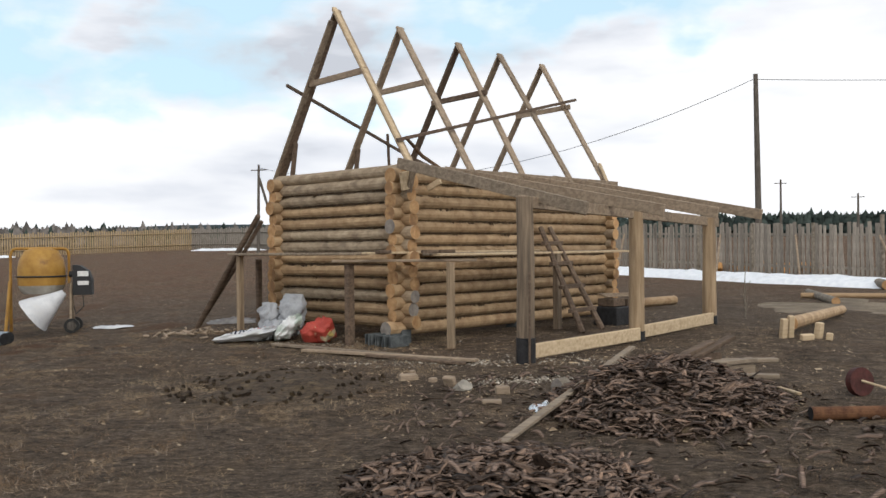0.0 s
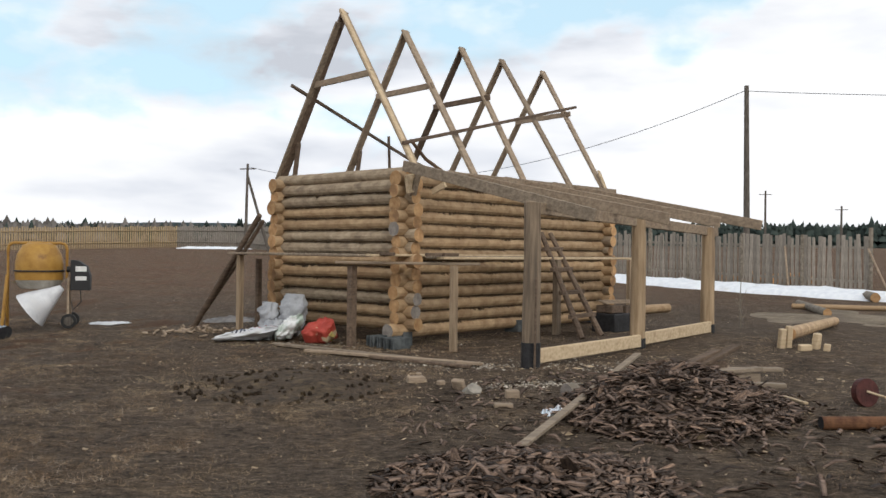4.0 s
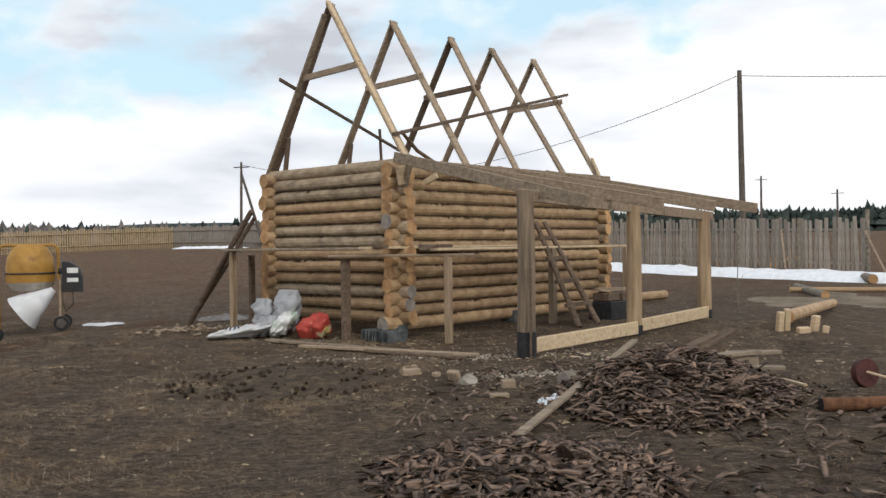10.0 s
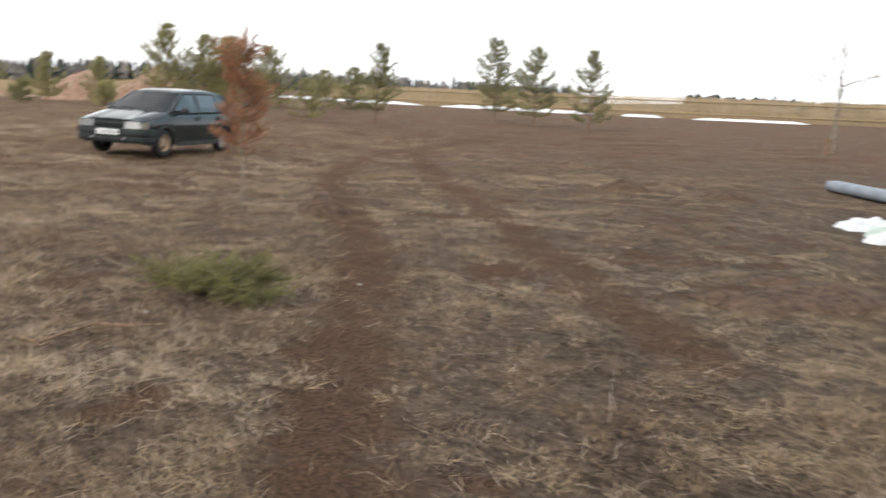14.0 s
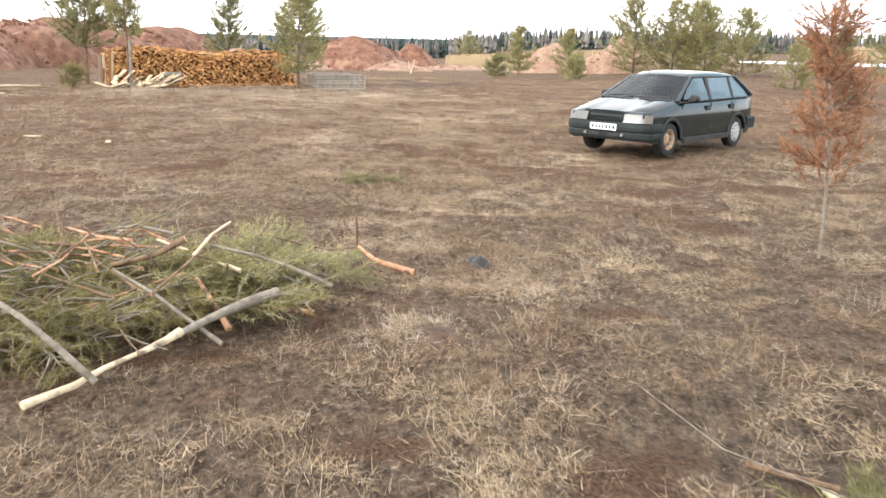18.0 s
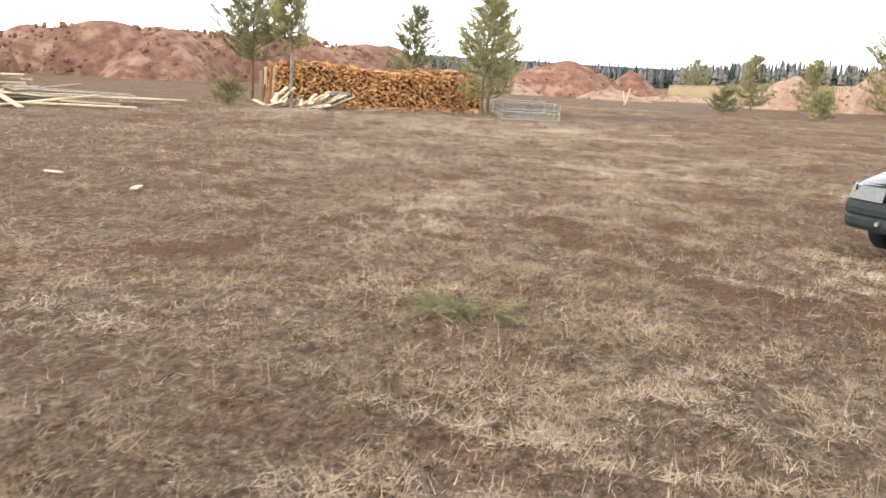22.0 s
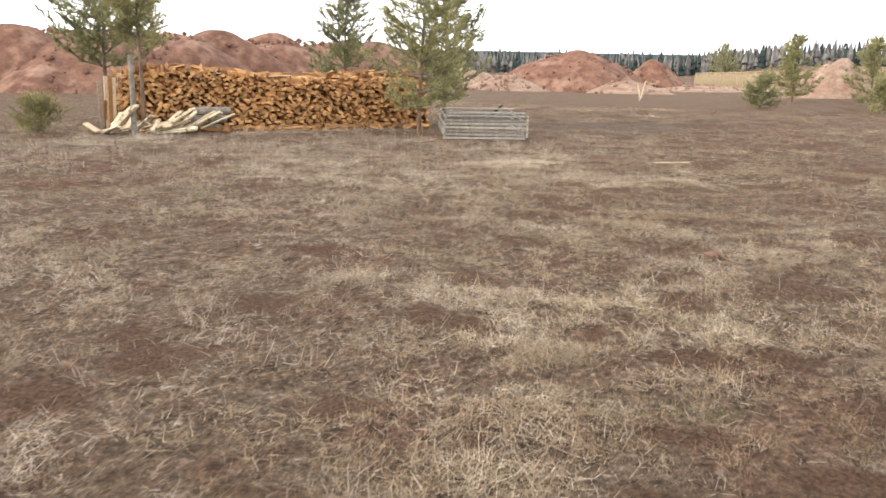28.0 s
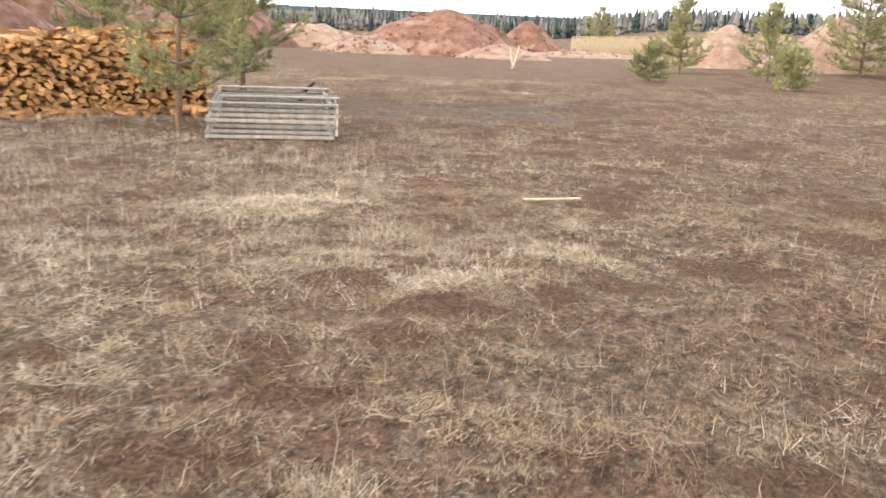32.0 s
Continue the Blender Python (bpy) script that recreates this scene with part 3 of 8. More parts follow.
class MB:
    """Collects vertices and faces, in world coordinates, for one mesh."""

    def __init__(self):
        self.v, self.f, self.m = [], [], []

    def add(self, vs, fs, mi=0):
        k = len(self.v)
        self.v += [tuple(p) for p in vs]
        self.f += [tuple(i + k for i in f) for f in fs]
        self.m += [mi] * len(fs)
        return self

    def box(self, m, sx, sy, sz, c=0.006, mi=0):
        """A box of that size round the pose m, with chamfered edges."""
        hx, hy, hz = sx / 2, sy / 2, sz / 2
        c = min(c, 0.45 * min(hx, hy, hz))
        vs, at = [], {}
        for i in (-1, 1):
            for j in (-1, 1):
                for k in (-1, 1):
                    for axis, p in enumerate(((i * hx, j * (hy - c), k * (hz - c)), (i * (hx - c), j * hy, k * (hz - c)), (i * (hx - c), j * (hy - c), k * hz))):
                        at[i, j, k, axis] = len(vs)
                        vs.append(m @ Vector(p))
        fs = []
        for axis in range(3):
            for s in (-1, 1):
                o = [a for a in range(3) if a != axis]
                loop = []
                for a, b in ((-1, -1), (1, -1), (1, 1), (-1, 1)):
                    key = [0, 0, 0]
                    key[axis], key[o[0]], key[o[1]] = s, a, b
                    loop.append(at[(*key, axis)])
                fs.append(loop if (s > 0) != (axis == 1) else loop[::-1])
        for a in range(3):
            b, d = [q for q in range(3) if q != a]
            for s in (-1, 1):
                for t in (-1, 1):
                    k1, k2 = [0, 0, 0], [0, 0, 0]
                    k1[b], k1[d], k2[b], k2[d] = s, t, s, t
                    k1[a], k2[a] = -1, 1
                    fs.append((at[(*k1, b)], at[(*k2, b)], at[(*k2, d)], at[(*k1, d)]))
        for i in (-1, 1):
            for j in (-1, 1):
                for k in (-1, 1):
                    fs.append(tuple(at[i, j, k, q] for q in range(3)))
        return self.add(vs, fs, mi)

    def beam(self, a, b, w, h, mi=0, c=0.006, up=(0, 0, 1), roll=0.0):
        """A squared timber from a to b, w wide and h high."""
        a, b = Vector(a), Vector(b)
        x = (b - a).normalized()
        y = Vector(up).cross(x)
        y = y.normalized() if y.length > 1e-4 else Vector((0, 1, 0))
        z = x.cross(y)
        m = Matrix.Translation((a + b) / 2) @ Matrix((x, y, z)).transposed().to_4x4() @ Matrix.Rotation(roll, 4, "X")
        return self.box(m, (b - a).length, w, h, c, mi)

    def tube(self, pts, radii, n=8, mi=0, cap=None, wob=0.0, seed=0.0, flat=1.0):
        """A round bar along pts; cap: the material of its two ends."""
        pts = [Vector(p) for p in pts]
        rings, vs, fs = len(pts), [], []
        run = (pts[-1] - pts[0]).normalized()
        ref = Vector((0, 1, 0)) if abs(run.z) > 0.85 else Vector((0, 0, 1))
        for i, p in enumerate(pts):
            d = (pts[min(i + 1, rings - 1)] - pts[max(i - 1, 0)]).normalized()
            s = d.cross(ref)
            s = s.normalized() if s.length > 1e-3 else Vector((1, 0, 0))
            t = s.cross(d)
            r = radii[i] if hasattr(radii, "__len__") else radii
            for k in range(n):
                a = 2 * math.pi * k / n
                q = r * (1 + wob * noise.noise((i * 0.7 + seed, math.cos(a) * 1.3 + seed, math.sin(a) * 1.3)))
                vs.append(p + s * (q * math.cos(a)) + t * (q * flat * math.sin(a)))
        for i in range(rings - 1):
            for k in range(n):
                k2 = (k + 1) % n
                fs.append((i * n + k, i * n + k2, (i + 1) * n + k2, (i + 1) * n + k))
        base = len(self.v)
        self.add(vs, fs, mi)
        ends = [tuple(base + k for k in range(n))[::-1], tuple(base + (rings - 1) * n + k for k in range(n))]
        self.f += ends
        self.m += [mi if cap is None else cap] * 2
        return self

    def sheet(self, rows, mi=0, close=False):
        """A grid of points as faces."""
        n, vs, fs = len(rows[0]), [p for r in rows for p in r], []
        for i in range(len(rows) - 1):
            for k in range(n if close else n - 1):
                k2 = (k + 1) % n
                fs.append((i * n + k, i * n + k2, (i + 1) * n + k2, (i + 1) * n + k))
        return self.add(vs, fs, mi)

    def mesh(self, name, mats, base=(0, 0, 0), smooth=False):
        me = bpy.data.meshes.new(name)
        b = Vector(base)
        me.from_pydata([tuple(Vector(p) - b) for p in self.v], [], self.f)
        for m in mats:
            me.materials.append(m)
        if len(mats) > 1:
            me.polygons.foreach_set("material_index", self.m)
        if smooth:
            me.polygons.foreach_set("use_smooth", [True] * len(self.f))
        me.update()
        return me


def thing(name, base, label, category, group="", kind=""):
    """A thing made of parts: an empty at its base."""
    ob = new(name)
    ob.location = base
    ob.empty_display_size = 0.1
    BASE[ob] = Vector(base)
    return tagged(ob, label, category, group, kind)


def part(name, mb, material, parent, label="", smooth=False):
    """One mesh under a thing or under one of its parts."""
    mats = material if isinstance(material, (list, tuple)) else [material]
    ob = new(name, mb.mesh(name, mats, BASE[parent], smooth))
    ob.parent = parent
    BASE[ob] = BASE[parent]
    return tagged(ob, label)


def solo(name, mb, material, base, label, category, group="", kind="", smooth=False):
    """A thing of one mesh."""
    mats = material if isinstance(material, (list, tuple)) else [material]
    ob = new(name, mb.mesh(name, mats, base, smooth))
    ob.location = base
    BASE[ob] = Vector(base)
    return tagged(ob, label, category, group, kind)


def bulk(name, verts, faces, mats, label, category, index=None, smooth=False, kind="stuff", parent=None):
    """A large mesh from arrays: faces all with the same number of corners."""
    me = bpy.data.meshes.new(name)
    faces = np.asarray(faces, np.int32)
    k = faces.shape[1]
    me.vertices.add(len(verts))
    me.vertices.foreach_set("co", np.asarray(verts, np.float32).ravel())
    me.loops.add(faces.size)
    me.loops.foreach_set("vertex_index", faces.ravel())
    me.polygons.add(len(faces))
    me.polygons.foreach_set("loop_start", np.arange(0, faces.size, k, dtype=np.int32))
    for m in mats:
        me.materials.append(m)
    if index is not None:
        me.polygons.foreach_set("material_index", np.asarray(index, np.int32))
    if smooth:
        me.polygons.foreach_set("use_smooth", np.ones(len(faces), bool))
    me.update(calc_edges=True)
    ob = new(name, me)
    if parent:
        ob.parent = parent
    return tagged(ob, label, category, "", kind)


def lump(mb, cx, cy, z0, rx, ry, h, seed, n=18, rings=7, rough=0.3, turn=0.0, mi=0, sharp=1.6):
    """A heap: a low, uneven mound on the ground."""
    rows = []
    ct, st = math.cos(turn), math.sin(turn)
    for i in range(rings + 1):
        q = i / rings
        row = []
        for k in range(n):
            a = 2 * math.pi * k / n
            w = 1 + rough * noise.noise((math.cos(a) * 1.4 + seed, math.sin(a) * 1.4, seed))
            lx, ly = rx * q * w * math.cos(a), ry * q * w * math.sin(a)
            x, y = cx + ct * lx - st * ly, cy + st * lx + ct * ly
            top = h * (1 - q**sharp) * (1 + 0.8 * rough * noise.noise((x * 2.2 / max(rx, 0.4), y * 2.2 / max(rx, 0.4), seed + 3)))
            row.append((x, y, gz(x, y) + z0 + top - (0.05 if i == rings else 0)))
        rows.append(row)
    return mb.sheet(rows[::-1], mi, close=True)


def cloth(mb, cx, cy, sx, sy, h, turn, seed, n=14, mi=0, z0=0.0):
    """A crumpled sack or sheet lying on the ground, with a folded underside."""
    rows = []
    ct, st = math.cos(turn), math.sin(turn)
    for i in range(n + 1):
        row = []
        for k in range(n + 1):
            u, v = i / n - 0.5, k / n - 0.5
            e = max(0.0, 1 - max(abs(u), abs(v)) * 2) ** 0.45
            wx = 1 + 0.25 * noise.noise((u * 3 + seed, v * 3, seed))
            lx, ly = u * sx * wx, v * sy * (1 + 0.25 * noise.noise((u * 3, v * 3 + seed, seed + 2)))
            x, y = cx + ct * lx - st * ly, cy + st * lx + ct * ly
            fold = abs(noise.noise((u * 6 + seed, v * 6, seed))) + 0.6 * abs(noise.noise((u * 13, v * 13 + seed, seed)))
            row.append((x, y, gz(x, y) + z0 + 0.006 + h * e * (0.5 + 0.75 * fold)))
        rows.append(row)
    return mb.sheet(rows, mi)

# ---------------------------------------------------------------- ground
def spread(lo, hi, step, far):
    a = list(np.arange(lo, hi + 1e-6, step))
    d, up, down = step, [], []
    while (up[-1] if up else hi) < far:
        d *= 1.16
        up.append((up[-1] if up else hi) + d)
    d = step
    while (down[-1] if down else lo) > -far:
        d *= 1.16
        down.append((down[-1] if down else lo) - d)
    return np.array(down[::-1] + a + up)


RUTS = [((-17.0, 1.4), (-15.9, 3.1), (-15.3, 4.8), (-14.9, 7.0)), ((-3.9, 2.0), (-5.4, 2.7), (-7.8, 3.9), (-10.6, 4.9)), ((-4.7, 4.7), (-6.6, 5.4), (-12.4, 7.5), (-20.9, 10.8), (-27.6, 16.6)), ((-10.6, 4.9), (-15.1, 6.4), (-20.0, 9.5), (-27.6, 16.6))]


def line_distance(x, y, line):
    best = np.full(np.shape(x), 1e9)
    for (ax, ay), (bx, by) in zip(line, line[1:]):
        dx, dy = bx - ax, by - ay
        t = np.clip(((x - ax) * dx + (y - ay) * dy) / (dx * dx + dy * dy), 0, 1)
        best = np.minimum(best, np.hypot(x - ax - t * dx, y - ay - t * dy))
    return best


gx, gy = spread(-41, 5, 0.125, 1300), spread(-8, 14, 0.125, 1300)
GX, GY = np.meshgrid(gx, gy)
GZ = terrain(GX, GY)
GZ = GZ + relief(GX, GY)
RUT = np.zeros_like(GX)
for line in RUTS:
    RUT = np.maximum(RUT, np.exp(-(line_distance(GX, GY, line) / 0.36) ** 2))
nx, ny = len(gx), len(gy)
ids = np.arange(nx * ny).reshape(ny, nx)
quads = np.stack([ids[:-1, :-1], ids[:-1, 1:], ids[1:, 1:], ids[1:, :-1]], -1).reshape(-1, 4)
ground = bulk("ground", np.stack([GX, GY, GZ], -1).reshape(-1, 3), quads, [M["ground"]],
              "dry brown spring meadow with matted straw, moss and bare trodden soil", "ground", smooth=True, kind="structure")
rut_attr = ground.data.attributes.new("rut", "FLOAT", "POINT")
WIDE = np.exp(-(np.clip(np.abs(GX + 16) - 40, 0, None) / 20) ** 2 - (np.clip(np.abs(GY - 2) - 20, 0, None) / 15) ** 2)
OPEN = np.maximum(np.clip((-GX - 3) / 4, 0, 1), np.clip((4.5 - GY) / 2, 0, 1))
RUT = np.maximum(RUT, 0.95 * bare(GX, GY) * WIDE * OPEN)
rut_attr.data.foreach_set("value", RUT.ravel().astype(np.float32))
gt = M["ground"].node_tree
g_at = gt.nodes.new("ShaderNodeAttribute")
g_at.attribute_name = "rut"
g_bs = gt.nodes["Principled BSDF"]
g_old = g_bs.inputs["Base Color"].links[0].from_socket
g_mix = gt.nodes.new("ShaderNodeMix")
g_mix.data_type = "RGBA"
g_nz = gt.nodes.new("ShaderNodeTexNoise")
g_nz.inputs["Scale"].default_value, g_nz.inputs["Detail"].default_value = 3.0, 6
gt.links.new(gt.nodes.new("ShaderNodeNewGeometry").outputs["Position"], g_nz.inputs["Vector"])
g_mul = gt.nodes.new("ShaderNodeMath")
g_mul.operation = "MULTIPLY"
gt.links.new(g_at.outputs["Fac"], g_mul.inputs[0])
gt.links.new(g_nz.outputs["Fac"], g_mul.inputs[1])
g_mr = gt.nodes.new("ShaderNodeMapRange")
g_mr.inputs["From Min"].default_value, g_mr.inputs["From Max"].default_value = 0.16, 0.42
g_mr.inputs["To Max"].default_value = 0.78
gt.links.new(g_mul.outputs[0], g_mr.inputs["Value"])
gt.links.new(g_mr.outputs[0], g_mix.inputs[0])
gt.links.new(g_old, g_mix.inputs[6])
g_soil = gt.nodes.new("ShaderNodeTexNoise")
g_soil.inputs["Scale"].default_value, g_soil.inputs["Detail"].default_value = 45.0, 6
gt.links.new(gt.nodes.new("ShaderNodeNewGeometry").outputs["Position"], g_soil.inputs["Vector"])
g_ramp = gt.nodes.new("ShaderNodeValToRGB")
g_ramp.color_ramp.elements[0].position, g_ramp.color_ramp.elements[1].position = 0.34, 0.68
g_ramp.color_ramp.elements[0].color, g_ramp.color_ramp.elements[1].color = (0.042, 0.022, 0.013, 1), (0.155, 0.084, 0.048, 1)
gt.links.new(g_soil.outputs["Fac"], g_ramp.inputs[0])
gt.links.new(g_ramp.outputs[0], g_mix.inputs[7])
gt.links.new(g_mix.outputs[2], g_bs.inputs["Base Color"])

# ---------------------------------------------------------------- the log cabin
CO = Vector((-1.95, 15.07, 0))
CU, CW = Vector((0.595, 0.804, 0)), Vector((-0.804, 0.595, 0))


def cab(u, w, z):
    return CO + CU * u + CW * w + Vector((0, 0, z))


LEN, WID, COURSES, STEP, LOW = 6.0, 3.22, 13, 0.2085, 0.315


def log_bar(mb, a, b, r, seed, rings=9, n=14):
    pts, rad = [], []
    a, b = Vector(a), Vector(b)
    for i in range(rings):
        t = i / (rings - 1)
        p = a.lerp(b, t)
        p.z += 0.012 * noise.noise((t * 2.2 + seed, seed, 0))
        pts.append(p)
        rad.append(r * (1.06 - 0.12 * t) * (1 + 0.03 * noise.noise((t * 5, seed, 4))))
    return mb.tube(pts, rad, n, 0, 1, 0.05, seed)


cabin = thing("log_cabin", cab(2.5, 1.6, 0.1), "small unfinished cabin of peeled round logs with open roof trusses", "cabin")
for side, w in (("front", 0.0), ("back", WID)):
    for i in range(COURSES):
        r = RNG.uniform(0.112, 0.127)
        z = LOW + STEP * i
        o0, o1 = RNG.uniform(-0.30, -0.22), RNG.uniform(0.2, 0.32)
        a, b = cab(o0 - (0.12 if i == 0 else 0), w, z), cab(LEN + o1, w, z)
        if i % 2:
            a, b = b, a
        part("wall_log", log_bar(MB(), a, b, r, i * 3.1 + w), [M["log"], M["end_grey" if i in (0, 8) and w == 0 else "end"]], cabin, smooth=False)
for u in (0.0, LEN):
    for i in range(COURSES):
        r = RNG.uniform(0.108, 0.123)
        z = LOW + STEP * (i - 0.5) + (0.0 if i else 0.06)
        if i == 0:
            continue
        a, b = cab(u, RNG.uniform(-0.32, -0.22), z), cab(u, WID + RNG.uniform(0.22, 0.3), z)
        if i % 2:
            a, b = b, a
        part("wall_log", log_bar(MB(), a, b, r, i * 5.3 + u), [M["log_grey" if i in (3, 7, 8, 11, 12) else "log"], M["end_grey" if i in (2, 3) and u == 0 else "end"]], cabin)
    top = MB()
    log_bar(top, cab(u, -0.1, LOW + STEP * 12.45), cab(u, WID + 0.1, LOW + STEP * 12.45), 0.105, u + 2)
    part("wall_log", top, [M["log_grey"], M["end"]], cabin, "grey top log")


def seam(p, q, z, seed):
    """Moss stuffed into the joint between two courses, with ragged tufts."""
    mb = MB()
    n = 60
    p, q = Vector(p), Vector(q)
    side = (q - p).normalized().cross(Vector((0, 0, 1)))
    pts, rad = [], []
    for i in range(n + 1):
        t = i / n
        c = p.lerp(q, t)
        h = noise.noise((t * 34 + seed, seed, 1.0))
        pts.append((c.x, c.y, z + 0.008 * noise.noise((t * 11, seed, 2))))
        rad.append(0.019 + 0.016 * h)
    mb.tube(pts, rad, 6)
    for i in range(330):
        t = RNG.random()
        bunch = max(0.0, noise.noise((t * 13 + seed, seed, 7.0)) - 0.05)
        c = p.lerp(q, t) + side * RNG.uniform(0.012, 0.04)
        s = RNG.uniform(0.008, 0.034)
        d = (q - p).normalized() * s
        drop = RNG.uniform(0.006, 0.020) + 0.11 * bunch * RNG.random()
        tip = c + Vector((0, 0, z - drop)) + side * (0.012 + 0.5 * drop) + d * RNG.uniform(-1, 1)
        mb.add([c - d + Vector((0, 0, z)), c + d + Vector((0, 0, z + RNG.uniform(-0.01, 0.025))), tip], [(0, 1, 2)])
    return mb


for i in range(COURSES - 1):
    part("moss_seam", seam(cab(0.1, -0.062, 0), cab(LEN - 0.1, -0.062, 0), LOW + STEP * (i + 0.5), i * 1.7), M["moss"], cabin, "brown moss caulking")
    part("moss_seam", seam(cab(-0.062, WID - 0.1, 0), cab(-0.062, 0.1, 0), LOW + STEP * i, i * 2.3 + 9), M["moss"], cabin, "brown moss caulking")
# log infill behind the joints, so that no light shows through
for a, b in ((cab(0, 0, 0), cab(LEN, 0, 0)), (cab(0, WID, 0), cab(LEN, WID, 0)), (cab(0, 0, 0), cab(0, WID, 0)), (cab(LEN, 0, 0), cab(LEN, WID, 0))):
    mb = MB()
    mb.beam(a + Vector((0, 0, 1.5)), b + Vector((0, 0, 1.5)), 0.06, 2.4)
    part("joint_core", mb, M["moss"], cabin, "moss packed inside the wall joints")

# trusses of the steep roof
RIDGE, FOOT = 5.78, 2.98
TRUSS_U = (0.05, 1.62, 3.28, 4.6, 6.1)
for n_t, u in enumerate(TRUSS_U):
    wc = 1.62
    lean = 0.03
    ridge = RIDGE + (0.06, 0.01, -0.03, -0.06, -0.08)[n_t]
    top = cab(u, wc + lean, ridge)
    mat = M["beam_mid"]
    for sgn, w_foot in ((1, 3.42), (-1, (-0.28, -0.21, -0.06, -0.22, -0.07)[n_t])):
        mb = MB()
        side = CU * (0.028 * sgn)
        mb.beam(cab(u, w_foot, FOOT - 0.12) + side, top + side + Vector((0, 0, 0.03)), 0.05, 0.16, up=CU)
        dark = sgn > 0 and n_t in (0, 2)
        rafter = part("rafter", mb, M["beam_dark"] if dark else mat, cabin, "dark weathered rafter" if dark else "sawn pine rafter")
        if n_t == 0 and sgn < 0:
            edge = MB()
            edge.beam(cab(u - 0.06, w_foot, FOOT - 0.08), top - CU * 0.06 + Vector((0, 0, 0.06)), 0.04, 0.10, up=CU)
            part("rafter", edge, M["beam_new"], cabin, "fresh yellow rafter board")
        if n_t == 0 and sgn > 0:
            edge = MB()
            edge.beam(cab(u - 0.06, w_foot + 0.02, FOOT - 0.1), cab(u - 0.06, wc + 0.1, RIDGE - 0.1), 0.04, 0.12, up=CU)
            part("rafter", edge, M["beam"], cabin, "grey rafter board")
    if n_t != 3:
        z = 4.66
        k = (RIDGE - z) / (RIDGE - FOOT)
        tie = MB()
        tie.beam(cab(u - 0.05, wc + 1.84 * k + 0.02, z - 0.03), cab(u - 0.05, wc - 1.84 * k - 0.02, z + 0.03), 0.045, 0.11, up=(0, 0, 1))
        part("collar_tie", tie, M["beam_dark"] if n_t == 2 else M["beam_mid"], cabin, "bark-edged collar board" if n_t == 2 else "collar tie board")
    if n_t < 2:
        prop = MB()
        prop.beam(cab(u + 0.05, 3.05, 2.88), cab(u + 0.05, 2.92, 3.62), 0.05, 0.09, up=CU)
        part("prop", prop, M["beam_dark"], cabin, "short prop under the rafter")
# battens nailed along the slopes
mb = MB()
mb.beam(cab(-0.12, -0.02, 3.40), cab(6.35, 0.92, 4.88), 0.045, 0.06)
part("batten", mb, M["beam_dark"], cabin, "slanting brace batten")
mb = MB()
mb.beam(cab(-0.3, 2.66, 4.62), cab(3.5, 3.18, 3.55), 0.045, 0.06)
mb.beam(cab(3.3, 3.15, 3.6), cab(5.9, 3.3, 2.95), 0.045, 0.06)
part("batten", mb, M["beam_dark"], cabin, "slanting brace batten")
mb = MB()
mb.beam(cab(2.9, 3.3, 2.9), cab(2.82, 3.28, 4.05), 0.05, 0.05)
part("batten", mb, M["beam_dark"], cabin, "thin upright stake")
mb = MB()
mb.tube([cab(0.3, 0.2, 3.5), cab(1.0, 0.5, 3.25), cab(1.6, 0.4, 2.95)], [0.03, 0.035, 0.03], 7)
part("batten", mb, M["trunk"], cabin, "bent round brace pole")
mb = MB()
mb.beam(cab(6.0, -0.12, 2.95), cab(6.05, 0.12, 3.4), 0.03, 0.09, up=CU)
part("prop", mb, M["beam_new"], cabin, "short bright board")
# wall plate scraps at the near corner
mb = MB()
mb.beam(cab(-0.12, -0.40, 2.94), cab(-0.05, -0.2, 2.52), 0.035, 0.12, up=CU)
part("bracket", mb, M["beam"], cabin, "short board nailed at the corner")
mb = MB()
mb.box(Matrix.Translation(cab(-0.16, -0.24, 2.72)) @ pose(0, 0, 0, 12, 0, -30), 0.05, 0.22, 0.30, 0.05)
part("bracket", mb, M["beam_new"], cabin, "pale carved corner board")

# stacked roof sheets and blocks under the corner
for u, w in ((-0.05, 0.05), (3.0, 0.0), (5.9, 0.05), (-0.05, WID), (5.9, WID)):
    mb = MB()
    p = cab(u, w, 0)
    mb.box(Matrix.Translation((p.x, p.y, gz(p.x, p.y) + 0.10)) @ pose(0, 0, 0, 0, 0, -36), 0.34, 0.24, 0.26, 0.012)
    part("footing_block", mb, M["slate"], cabin, "grey concrete footing block")
p = cab(-0.25, -0.35, 0)
sheets = thing("stack_of_roof_sheets", (p.x, p.y, gz(p.x, p.y)), "stack of grey corrugated sheets on edge under the cabin corner", "sheet stack")
for k in range(13):
    q = cab(-0.40 + 0.03 * math.sin(k * 2.0), 0.28 - 0.052 * k, 0)
    mb = MB()
    mb.box(Matrix.Translation((q.x, q.y, gz(q.x, q.y) + 0.09)) @ pose(0, 0, 0, RNG.uniform(-6, 6), 0, 53.5), 0.4, 0.022, 0.17 + 0.04 * RNG.random(), 0.006)
    part("sheet", mb, M["slate"], sheets)

